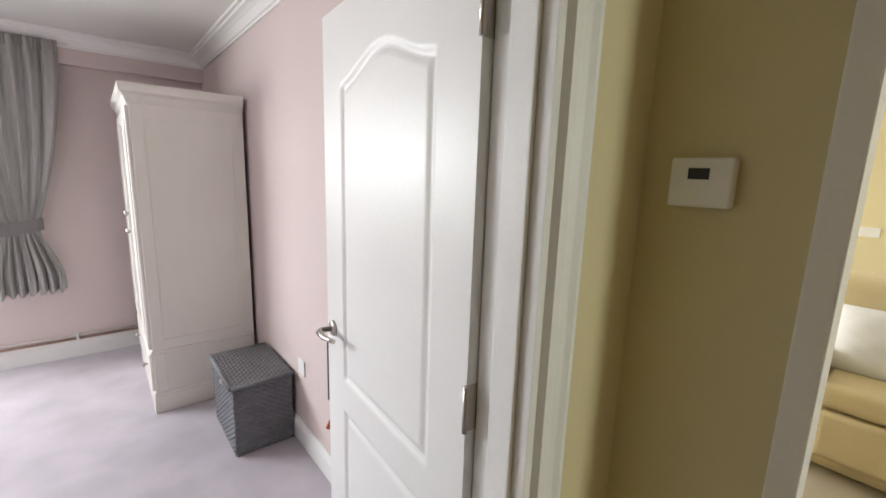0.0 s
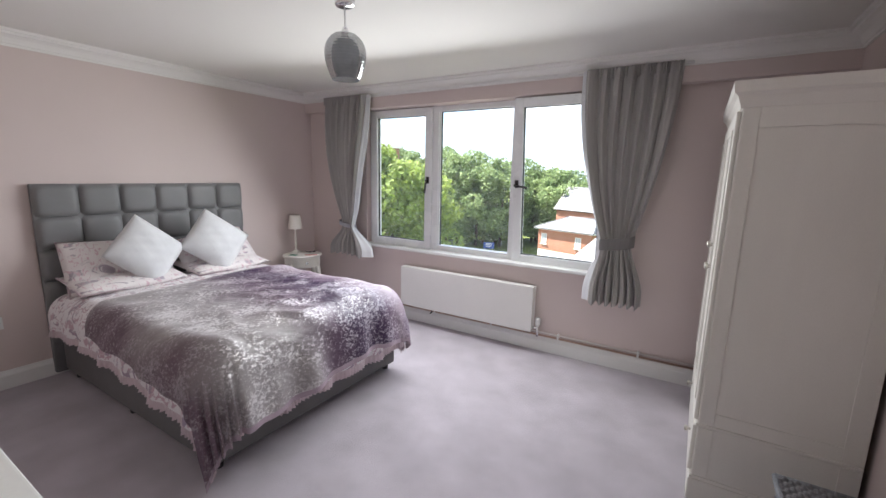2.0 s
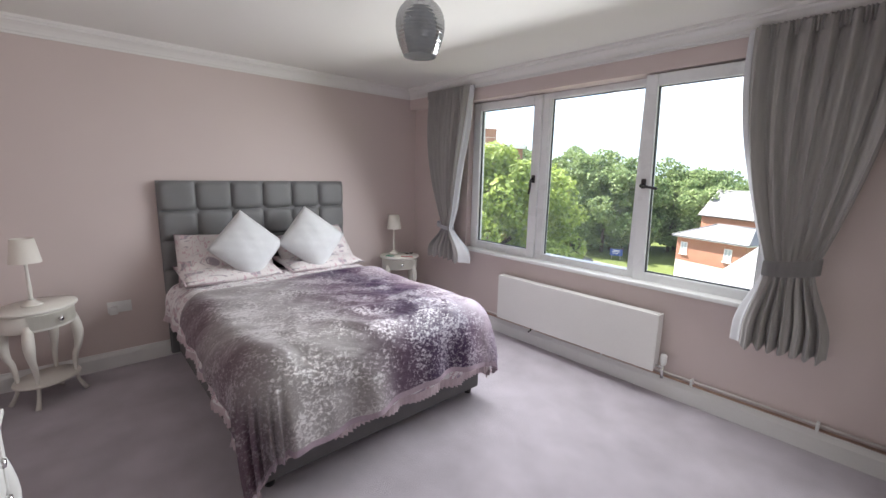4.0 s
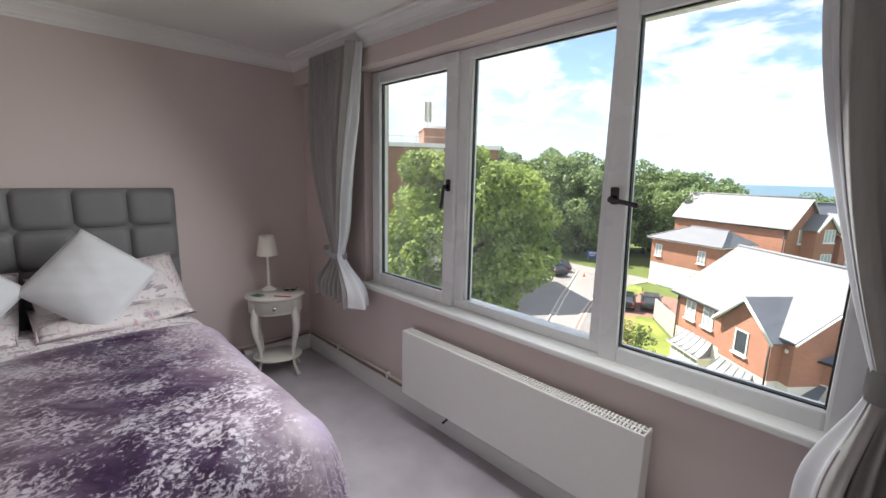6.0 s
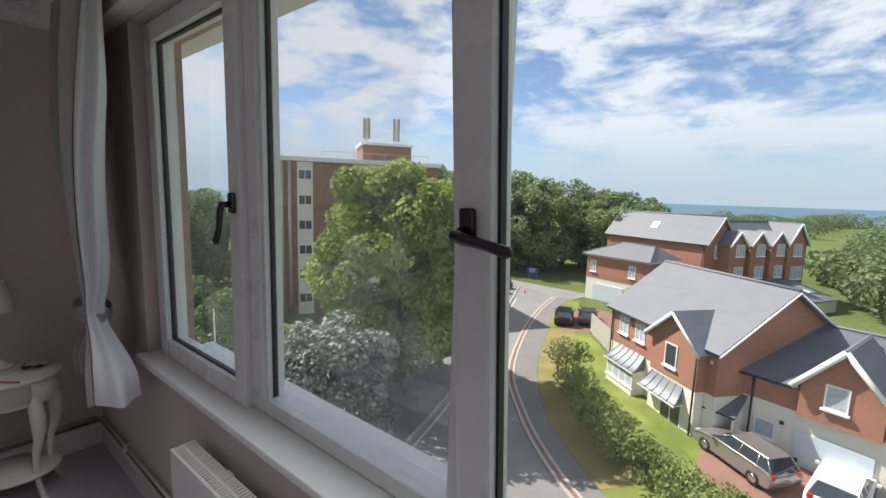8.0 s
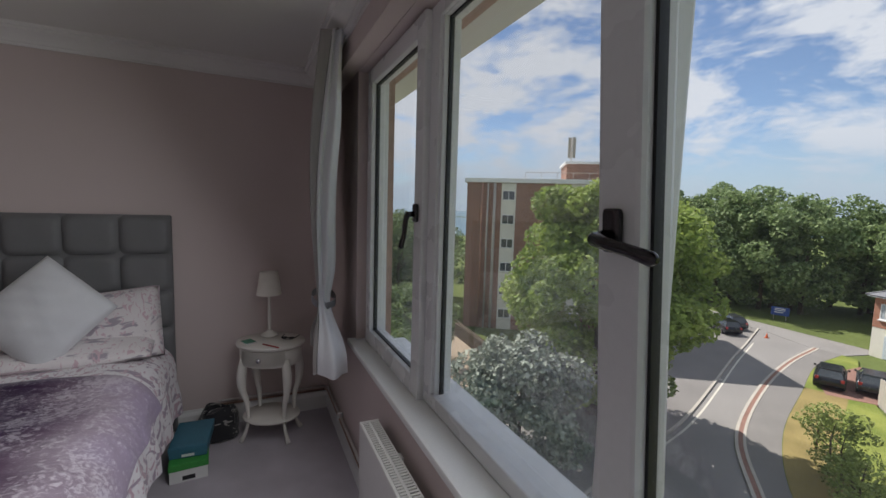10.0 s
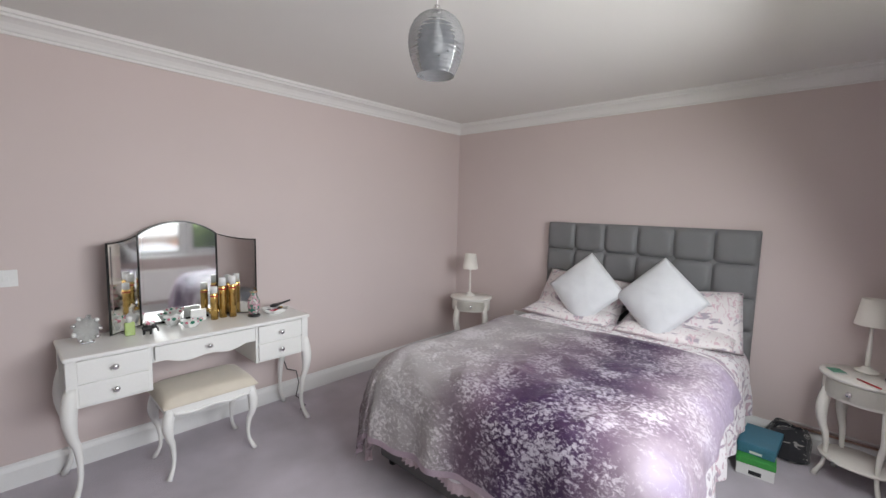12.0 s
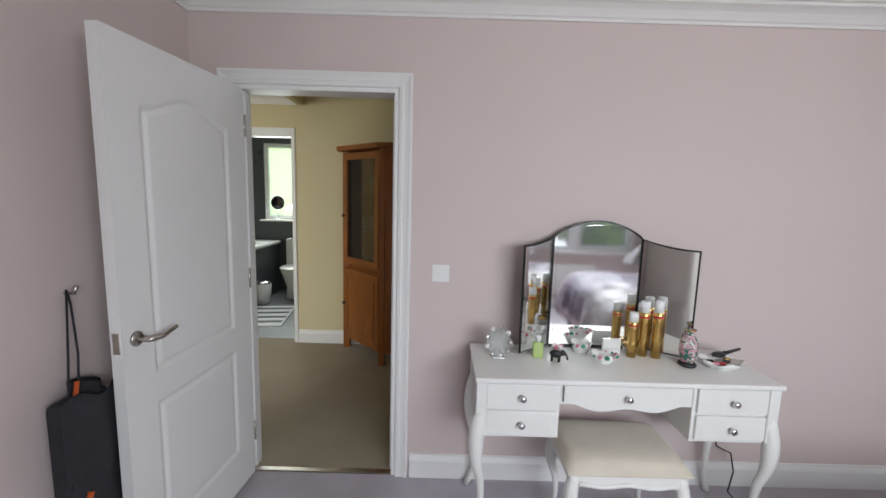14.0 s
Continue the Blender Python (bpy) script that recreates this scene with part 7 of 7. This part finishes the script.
# near house, facade turned to the road
def canopy(h, u0, u1, v, depth, z0, z1, seams):
    """A swept lead roof that springs from the wall and flares out over a bay, with raised seams and a white fascia."""
    def skin(a, b, lift=0.0):
        pinch = 0.10 * (u1 - u0) * b ** 1.2
        return (u0 + pinch + (u1 - u0 - 2 * pinch) * a, v - depth * (1 - b), z0 + (z1 - z0) * b ** 1.55 + lift)
    bm = grid(10, 8, lambda a, b: skin(a, b))
    for a in (0.0, 1.0):
        top = [bm.verts.new(skin(a, b / 8)) for b in range(9)]
        low = [bm.verts.new((skin(a, b / 8)[0], skin(a, b / 8)[1], z0 - 0.02)) for b in range(9)]
        for k in range(8):
            bm.faces.new((top[k], top[k + 1], low[k + 1], low[k]))
    part("roof", bm, LEAD, h, "swept lead canopy roof")
    for i in range(seams):
        a = i / (seams - 1)
        part("seam", tube([skin(a, b / 6, 0.02) for b in range(7)], 0.03, 5), LEAD, h)
    part("fascia", box((u0, v - depth, z0 - 0.10), (u1, v - depth + 0.06, z0 - 0.005)), TRIMW, h, "white fascia")
    part("soffit", box((u0 + 0.02, v - depth + 0.062, z0 - 0.06), (u1 - 0.02, v, z0 - 0.03)), TRIMW, h)


def bay(h, u0, u1, v, depth, z1):
    part("bay", box((u0, v - depth, -0.2), (u1, v, 0.50)), RENDERW, h, "cream rendered bay")
    part("bay_side", box((u1 - 0.35, v - depth + 0.09, 0.50), (u1 - 0.002, v, z1)), RENDERW, h, "cream rendered bay")
    part("bay_sill", box((u0 - 0.08, v - depth - 0.08, 0.50), (u1 + 0.08, v - depth + 0.10, 0.57)), TRIMW, h)
    win = part("window", rect_frame(u0, u1, 0.57, z1, v - depth, v - depth + 0.08, 0.09, 0.09, 0.09, 0.09, 0), TRIMW, h, "white framed bay window")
    part("pane", box((u0 + 0.08, v - depth + 0.02, 0.64), (u1 - 0.08, v - depth + 0.05, z1 - 0.08)), PALEGLASS, win)
    for i in (1, 2, 3):
        x = u0 + (u1 - u0) * i / 4
        part("bar", box((x - 0.035, v - depth + 0.003, 0.62), (x + 0.035, v - depth + 0.07, z1 - 0.05)), TRIMW, win)


ha = thing("house", "red brick and cream rendered house with a pale slate roof", "house", (-4.96, 33.75, G), -40.14)
part("wall", box((0, 0, -0.3), (8.94, 8.43, 2.55)), RENDERW, ha, "cream rendered ground floor")
part("wall", gable_wall(-0.02, 8.96, -0.02, 8.45, 2.55, 5.05, 7.95, 'u'), BRICK, ha, "red brick upper floor")
gable_roof(ha, 0, 8.94, 0, 8.43, 5.11, 8.09, 0.35, 'u', SLATE)
part("wall", box((4.86, -0.57, -0.3), (8.32, -0.021, 2.55)), RENDERW, ha, "cream rendered ground floor")
part("wall", gable_wall(4.84, 8.34, -0.59, 1.2, 2.55, 4.85, 6.33, 'v'), BRICK, ha, "red brick gable")
gable_roof(ha, 4.86, 8.32, -0.57, 2.1, 4.91, 6.43, 0.35, 'v', DARKSLATE)
house_window(ha, (1.40, -0.03, 3.42), 0, 0.95, 1.30, PALEGLASS)
house_window(ha, (3.05, -0.03, 3.42), 0, 0.95, 1.30, PALEGLASS)
house_window(ha, (6.42, -0.60, 3.20), 0, 0.92, 1.35, DARKGLASS, 0)
bay(ha, 1.05, 3.75, 0.0, 0.9, 1.72)
canopy(ha, 0.85, 3.95, 0.0, 1.1, 1.74, 2.62, 6)
canopy(ha, 4.75, 7.75, -0.57, 0.75, 1.52, 2.42, 6)
patio = part("patio_door", rect_frame(5.95, 7.55, -0.1, 1.42, -0.62, -0.56, 0.07, 0.07, 0.06, 0.06, 0), TRIMW, ha, "white framed patio door")
part("pane", box((6.01, -0.60, -0.04), (7.49, -0.575, 1.36)), DARKGLASS, patio)
part("bar", box((6.72, -0.615, -0.04), (6.78, -0.57, 1.36)), TRIMW, patio)
part("downpipe", tube([(8.26, -0.68, 0), (8.26, -0.68, 4.7)], 0.05, 6), BLACK, ha)
part("downpipe", tube([(4.72, -0.1, 0), (4.72, -0.1, 4.8)], 0.05, 6), BLACK, ha)
part("downpipe", tube([(0.12, -0.1, 0), (0.12, -0.1, 4.8)], 0.05, 6), BLACK, ha)
part("vent", box((8.5, -0.05, 4.2), (8.68, -0.02, 4.38)), TRIMW, ha)

# garage wing
hg = thing("house", "brick and render garage wing with a dark slate roof", "house", (2.67, 29.41, G), -17.5)
part("wall", box((0, 0, -0.3), (11, 9, 2.7)), RENDERW, hg, "cream rendered ground floor")
part("wall", gable_wall(-0.02, 11.02, -0.02, 9.02, 2.7, 3.95, 5.9, 'u'), BRICK, hg, "red brick upper floor")
gable_roof(hg, 0, 11, 0, 9, 4.0, 6.1, 0.3, 'u', DARKSLATE, front=((-0.3, 2.45), (5.8, 11.3)))
part("wall", gable_wall(2.70, 5.56, -0.36, 2.0, 2.7, 4.45, 6.15, 'v'), BRICK, hg, "red brick gable")
gable_roof(hg, 2.70, 5.56, -0.36, 3.6, 4.5, 6.3, 0.3, 'v', SLATE)
house_window(hg, (4.0, -0.38, 3.45), 0, 0.85, 1.15, PALEGLASS, 0)
house_window(hg, (1.45, -0.02, 0.80), 0, 0.9, 0.95, PALEGLASS, 0)
gd = part("garage_door", box((2.67, -0.08, 0.0), (5.42, 0.02, 1.80), 0.01), GARAGEDOOR, hg, "pale blue-white garage door")
for i in range(4):
    part("panel_line", box((2.72, -0.086, 0.36 + i * 0.36), (5.37, -0.079, 0.375 + i * 0.36)), GARAGEDOOR, gd)
part("porch_roof", slab([(-1.45, -1.35, 1.75), (0.60, -1.35, 1.75), (0.60, 0.0, 2.62), (-1.45, 0.0, 2.62)], 0.1), DARKSLATE, hg, "dark lean-to porch roof")
part("porch_gutter", tube([(-1.45, -1.39, 1.70), (0.62, -1.39, 1.70)], 0.05, 6), BLACK, hg)
part("porch_wall", box((0.42, -1.2, 0), (0.52, -0.02, 1.85)), RENDERW, hg)
part("door", box((-0.9, -0.07, 0), (-0.1, -0.02, 1.75), 0.01), TRIMW, hg, "white front door")
part("door_glass", box((-0.7, -0.08, 0.95), (-0.3, -0.071, 1.5)), DARKGLASS, hg)
for u in (0.80, 6.0):
    part("downpipe", tube([(u, -0.1, 0), (u, -0.1, 3.8)], 0.05, 6), BLACK, hg)
part("wall_lamp", box((2.05, -0.14, 1.82), (2.22, -0.03, 1.98), 0.02), BLACK, hg)
part("wall_lamp", lathe([(0, 0), (0.07, 0.02), (0.07, 0.12), (0, 0.15)], 10, (4.25, -0.12, 2.28)), TRIMW, hg)
pot = thing("plant_tub", "dark round plant tub beside the garage door", "planter", (5.16, 28.35, G + 0.105))
part("tub", lathe([(0, 0), (0.22, 0), (0.27, 0.36), (0.24, 0.36), (0.22, 0.30), (0, 0.30)], 16), BLACK, pot)

# low garage block beyond the drive
hc = thing("house", "brick and render garage block with a hipped slate roof", "house", (-14.49, 56.21, G), -17.94)
part("wall", box((0, 0, -0.3), (8.02, 5.9, 2.75)), RENDERW, hc, "cream rendered ground floor")
part("wall", box((-0.02, -0.02, 2.75), (8.04, 5.92, 5.68)), BRICK, hc, "red brick upper floor")
e0, e1, f0, f1, vm, ez, rz_ = -0.5, 8.52, -0.5, 6.4, 2.95, 5.75, 7.29
for pts in ([(e0, f0, ez), (e1, f0, ez), (7.0, vm, rz_), (2.75, vm, rz_)], [(e0, f1, ez), (e1, f1, ez), (7.0, vm, rz_), (2.75, vm, rz_)], [(e0, f0, ez), (e0, f1, ez), (2.75, vm, rz_)], [(e1, f0, ez), (e1, f1, ez), (7.0, vm, rz_)]):
    part("roof", slab(pts, 0.12), SLATE, hc)
for a, b in (((e0, f0, ez), (2.75, vm, rz_)), ((e1, f0, ez), (7.0, vm, rz_)), ((2.75, vm, rz_), (7.0, vm, rz_))):
    part("ridge", tube([a, b], 0.09, 6), SLATE, hc)
part("soffit", box((e0 + 0.05, f0 + 0.05, ez - 0.16), (e1 - 0.05, f1 - 0.05, ez - 0.05)), TRIMW, hc)
gd = part("garage_door", box((1.1, -0.08, 0), (5.2, 0.02, 2.1), 0.01), GARAGEDOOR, hc, "pale blue-white garage door")
for i in range(4):
    part("panel_line", box((1.15, -0.088, 0.4 + i * 0.42), (5.15, -0.079, 0.42 + i * 0.42)), GARAGEDOOR, gd)
house_window(hc, (0.95, -0.03, 3.55), 0, 0.85, 1.45)
house_window(hc, (6.2, -0.03, 3.55), 0, 0.85, 1.45)

# long three-storey block with gables
hd = thing("house", "long three-storey red brick block with a pale slate roof", "house", (-15.87, 68.94, G), -24.49)
part("wall", gable_wall(0, 14.84, 0, 5.85, -0.3, 7.70, 10.75, 'u'), BRICK, hd)
gable_roof(hd, 0, 14.84, 0, 5.85, 7.76, 10.88, 0.35, 'u', SLATE)
sk = part("skylight", slab([(6.35, 0.95, 8.86), (7.35, 0.95, 8.86), (7.35, 1.75, 9.71), (6.35, 1.75, 9.71)], 0.06), TRIMW, hd, "white roof light")
sk.location.z = 0.10
part("pane", slab([(6.45, 1.03, 8.97), (7.25, 1.03, 8.97), (7.25, 1.67, 9.65), (6.45, 1.67, 9.65)], 0.03), PALEGLASS, sk)
for z, gl in ((5.75, PALEGLASS), (2.6, PALEGLASS)):
    house_window(hd, (14.88, 2.9, z), 90, 2.0, 1.6, gl, 2)
part("downpipe", tube([(14.6, -0.12, 0), (14.6, -0.12, 7.4)], 0.06, 6), BLACK, hd)
he = thing("house", "terrace of red brick gables with white windows", "house", (-0.89, 63.82, G), 57.3)
part("wall", gable_wall(1.3, 15.2, 0, 7, -0.3, 7.0, 10.1, 'u'), BRICK, he)
gable_roof(he, 1.3, 15.2, 0, 7, 7.05, 10.2, 0.3, 'u', DARKSLATE, False)
for i in range(3):
    u = 2.10 + i * 3.69
    part("gable", gable_wall(u - 1.35, u + 1.35, -0.6, 2.2, -0.3, 7.55, 9.05, 'v'), BRICK, he)
    gable_roof(he, u - 1.35, u + 1.35, -0.6, 2.6, 7.6, 9.16, 0.25, 'v', SLATE)
    for z in (6.1, 3.3):
        house_window(he, (u + 0.45, -0.62, z), 0, 1.5, 1.5, PALEGLASS, 2)
    part("downpipe", tube([(u + 1.75, -0.1, 0), (u + 1.75, -0.1, 6.9)], 0.06, 6), BLACK, he)
part("gable", gable_wall(11.4, 15.0, -0.6, 3.6, -0.3, 7.6, 10.1, 'v'), BRICK, he)
gable_roof(he, 11.4, 15.0, -0.6, 4.2, 7.65, 10.24, 0.25, 'v', SLATE)
house_window(he, (13.3, -0.62, 5.95), 0, 1.6, 1.6, PALEGLASS, 2)
house_window(he, (13.5, -0.62, 2.9), 0, 2.2, 1.7, PALEGLASS, 3)
part("lower_roof", slab([(2.5, -6.2, 1.5), (12.6, -6.2, 1.5), (12.6, -0.62, 2.9), (2.5, -0.62, 2.9)], 0.12), DARKSLATE, he, "dark slate lean-to roof")
part("lower_wall", box((2.7, -6.0, -0.3), (12.4, -0.64, 1.5)), RENDERW, he)
part("roof_light", slab([(10.2, -4.2, 2.06), (11.6, -4.2, 2.06), (11.6, -2.4, 2.51), (10.2, -2.4, 2.51)], 0.05), TRIMW, he, "white framed roof light")

# garden walls and gate
for a, b, z in (((-9.0, 42.0), (-6.3, 38.2), 1.9), ((-6.3, 38.2), (-4.9, 36.6), 1.9)):
    g_ = thing("fence", "grey-brown close-boarded garden fence", "fence")
    va, vb = Vector((*a, G)), Vector((*b, G))
    n = 14
    for i in range(n):
        p0, p1 = va.lerp(vb, i / n), va.lerp(vb, (i + 0.94) / n)
        d = (p1 - p0).normalized()
        o = Vector((-d.y, d.x, 0)) * 0.03
        part("board", prism([(q.x, q.y) for q in (p0 - o, p1 - o, p1 + o, p0 + o)], G + 0.02, G + z + 0.03 * (i % 2)), KERB, g_)
gw = thing("garden_wall", "low grey garden wall behind the houses", "garden wall")
part("wall", prism([(10, 41), (34, 46), (34, 46.4), (10, 41.4)], G - 0.1, G + 2.0), KERB, gw)
part("coping", prism([(9.9, 40.9), (34.1, 45.9), (34.1, 46.5), (9.9, 41.5)], G + 2.0, G + 2.12), KERB, gw)
gw = thing("garden_wall", "low grey garden wall behind the houses", "garden wall")
part("wall", prism([(14, 36), (14.4, 36), (17, 48), (16.6, 48)], G - 0.1, G + 1.8), KERB, gw)
part("coping", prism([(13.9, 35.9), (14.5, 35.9), (17.1, 48.1), (16.5, 48.1)], G + 1.8, G + 1.92), KERB, gw)

# tower block
tb = thing("tower_block", "six-storey brown brick tower block with white window bands", "tower block", (-36.0, 24.0, G), 56)
TZH = 15.9
part("wall", box((0, 0, -1), (18.2, 11, TZH - 0.45)), TOWERBRICK, tb)
part("roof_edge", box((-0.25, -0.25, TZH - 0.45), (18.45, 11.25, TZH), 0.03), TRIMW, tb, "white roof edge")
for u in (1.6, 2.2, 2.9):
    part("downpipe", tube([(u, -0.12, -0.5), (u, -0.12, TZH - 0.4)], 0.10 if u < 2.5 else 0.16, 8), BRICK if u < 2 else KERB, tb, "vertical service pipe")
for u0 in (3.6, 10.6):
    part("panel_strip", box((u0, -0.08, -0.5), (u0 + 1.5, 0.02, TZH - 0.5)), RENDERW, tb, "white panel strip")
    for i in range(6):
        house_window(tb, (u0 + 0.75, -0.1, 1.15 + i * 2.5), 0, 1.3, 1.0, DARKGLASS, 1, False)
for i in range(6):
    house_window(tb, (-0.02, 5.0, 1.0 + i * 2.5), -90, 1.4, 1.25, DARKGLASS, 1, False)
pr = part("plant_room", box((10.4, 3, TZH), (15.9, 8, TZH + 1.9), 0.03), TOWERBRICK, tb, "rooftop plant room")
part("roof_edge", box((10.2, 2.8, TZH + 1.9), (16.1, 8.2, TZH + 2.15), 0.02), TRIMW, pr)
for i in range(8):
    part("railing_post", tube([(6 + i * 1.6, 0.5, TZH), (6 + i * 1.6, 0.5, TZH + 0.7)], 0.03, 5), KERB, tb)
part("railing", tube([(6, 0.5, TZH + 0.7), (17.2, 0.5, TZH + 0.7)], 0.03, 5), KERB, tb)
for u, v, h in ((10.9, 3.6, 2.8), (14.4, 4.4, 3.1)):
    mast = part("mast", tube([(u, v, TZH + 2.0), (u, v, TZH + 2.0 + h)], 0.06, 6), KERB, tb, "phone mast")
    for k in range(4):
        a = k * 1.57 + 0.4
        part("antenna", box((u + 0.35 * math.cos(a) - 0.10, v + 0.35 * math.sin(a) - 0.06, TZH + 2.6), (u + 0.35 * math.cos(a) + 0.10, v + 0.35 * math.sin(a) + 0.06, TZH + 2.0 + h), 0.02), KERB, mast)
        part("arm", tube([(u, v, TZH + 3.4), (u + 0.35 * math.cos(a), v + 0.35 * math.sin(a), TZH + 3.4)], 0.03, 5), KERB, mast)
fw = thing("retaining_wall", "dark sloping wooden retaining wall beside the tower block", "wall")
part("wall", prism([(-33, 21.5), (-23, 20.6), (-23, 20.9), (-33, 21.9)], G - 0.1, G + 1.3), BARK, fw)
part("rail", tube([(-33, 21.6, G + 1.6), (-23, 20.7, G + 1.5)], 0.05, 6), BARK, fw)
ty = thing("flag_pole", "thin white pole standing by the hedge", "pole", (-22.07, 13.64, G))
part("pole", tube([(0, 0, 0), (0, 0, 5.4)], [0.05, 0.035], 8), TRIMW, ty)
part("finial", lathe([(0, 5.4), (0.06, 5.44), (0, 5.5)], 8), TRIMW, ty)
sg = thing("road_sign", "blue notice board by the woodland edge", "sign", (-25.1, 62.8, G), 20)
SIGNBLUE = mat("blue sign board", (0.03, 0.07, 0.28), 0.5, vary=0.1, scale=4, fine=30, bump=0.02)
part("board", box((-0.9, -0.04, 0.6), (0.9, 0.04, 1.65), 0.02), SIGNBLUE, sg)
for z in (1.40, 1.20, 0.95):
    part("text_bar", box((-0.55, -0.046, z), (0.5 - 0.2 * (z < 1.0), -0.04, z + 0.08)), TRIMW, sg)
for x in (-0.6, 0.6):
    part("post", tube([(x, 0.06, 0), (x, 0.06, 1.6)], 0.05, 6), KERB, sg)
cone = thing("traffic_cone", "small orange cone at the kerb", "cone", (-21.2, 52.5, G))
part("body", lathe([(0.14, 0.04), (0.03, 0.5), (0, 0.5)], 12), ORANGE, cone)
part("base", box((-0.18, -0.18, 0), (0.18, 0.18, 0.04), 0.01), ORANGE, cone)


# ---- cars ----
def car_paint(name, c, metal=0.3):
    return mat(name, c, 0.22, metal, vary=0.05, scale=2, fine=20, bump=0.0, spec=0.6)


def car(label, at, rz, paint):
    """A hatchback; its nose points to local +x."""
    c = thing("car", label, "car", at, rz, "parked cars")
    side = [(-2.05, 0.32), (-2.12, 0.55), (-2.08, 0.80), (-1.95, 0.95), (-1.2, 0.98), (0.6, 0.97), (1.1, 0.92), (1.75, 0.80), (2.05, 0.66), (2.10, 0.45), (2.02, 0.28), (1.0, 0.22), (-1.0, 0.22)]
    bm = bmesh.new()
    rows = []
    for y, sx, dz in ((-0.86, 0.95, 0.0), (-0.90, 0.985, 0.0), (-0.80, 1.0, 0.03), (0, 1.02, 0.05), (0.80, 1.0, 0.03), (0.90, 0.985, 0.0), (0.86, 0.95, 0.0)):
        rows.append([bm.verts.new((x * sx, y, z + (dz if z > 0.6 else 0))) for x, z in side])
    for a, b in zip(rows, rows[1:]):
        for i in range(len(side)):
            j = (i + 1) % len(side)
            bm.faces.new((a[i], a[j], b[j], b[i])).smooth = True
    bm.faces.new(rows[0])
    bm.faces.new(rows[-1][::-1])
    bmesh.ops.recalc_face_normals(bm, faces=bm.faces[:])
    body = part("body", bm, paint, c)
    bm = bmesh.new()
    lo = [(-2.02, 0.95), (1.16, 0.93)]
    top = [(-1.66, 1.45), (0.08, 1.48)]
    v = {}
    for s in (-1, 1):
        v[s] = [bm.verts.new((lo[0][0], s * 0.78, lo[0][1])), bm.verts.new((lo[1][0], s * 0.78, lo[1][1])), bm.verts.new((top[1][0], s * 0.60, top[1][1])), bm.verts.new((top[0][0], s * 0.60, top[0][1]))]
        bm.faces.new(v[s])
    for i in range(4):
        j = (i + 1) % 4
        bm.faces.new((v[-1][i], v[-1][j], v[1][j], v[1][i]))
    bmesh.ops.recalc_face_normals(bm, faces=bm.faces[:])
    part("windows", bm, DARKGLASS, c, "dark car glass")
    part("roof", box((-1.70, -0.63, 1.44), (0.14, 0.63, 1.505), 0.03, seg=3), paint, c)
    for s in (-1, 1):
        for p0, p1 in (((-2.0, 0.96), (-1.66, 1.46)), ((1.16, 0.93), (0.08, 1.48)), ((-0.45, 0.97), (-0.5, 1.46)), ((-1.35, 0.97), (-1.3, 1.46))):
            part("pillar", tube([(p0[0], s * 0.785, p0[1]), (p1[0], s * 0.61, p1[1])], 0.035, 6), paint, c)
        part("mirror", box((0.72, s * 0.98 - 0.07, 0.95), (0.86, s * 0.98 + 0.07, 1.08), 0.02), paint, c)
        part("headlight", box((1.80, s * 0.62 - 0.16, 0.62), (2.06, s * 0.62 + 0.16, 0.74), 0.02), PALEGLASS, c)
        part("tail_light", box((-2.10, s * 0.70 - 0.10, 0.72), (-1.96, s * 0.70 + 0.10, 0.95), 0.02), REDBAND, c)
        for x in (-1.28, 1.30):
            w = part("wheel", lathe([(0.20, -0.10), (0.31, -0.10), (0.325, -0.06), (0.325, 0.06), (0.31, 0.10), (0.20, 0.10)], 20), BLACK, c, "black tyre")
            w.matrix_basis = pose(x, s * 0.80, 0.325, 90, 0, 0)
            part("rim", lathe([(0, -0.105), (0.20, -0.10), (0.21, 0.0), (0.20, 0.10), (0, 0.105)], 14), CHROME, w)
    part("number_plate", box((-2.135, -0.26, 0.56), (-2.10, 0.26, 0.67)), LINEPAINT, c)
    return c


PGREY = car_paint("grey car paint", (0.33, 0.31, 0.30), 0.6)
PWHITE = car_paint("white car paint", (0.78, 0.79, 0.80), 0.0)
PBLACK = car_paint("black car paint", (0.015, 0.016, 0.02), 0.3)
PDARK = car_paint("dark grey car paint", (0.05, 0.055, 0.065), 0.4)
car("silver-grey hatchback parked on the forecourt", (3.3, 26.7, G + 0.11), 140, PGREY)
car("white car parked in front of the garage", (6.75, 26.3, G + 0.11), 76, PWHITE)
car("black hatchback parked on the brick drive", (-12.2, 43.4, G + 0.11), 110, PBLACK)
car("dark grey hatchback parked on the brick drive", (-10.3, 44.9, G + 0.11), 110, PDARK)
car("black car parked under the trees", (-24.6, 50.6, G), 150, PBLACK)
car("dark car parked under the trees", (-25.6, 53.4, G), 150, PDARK)
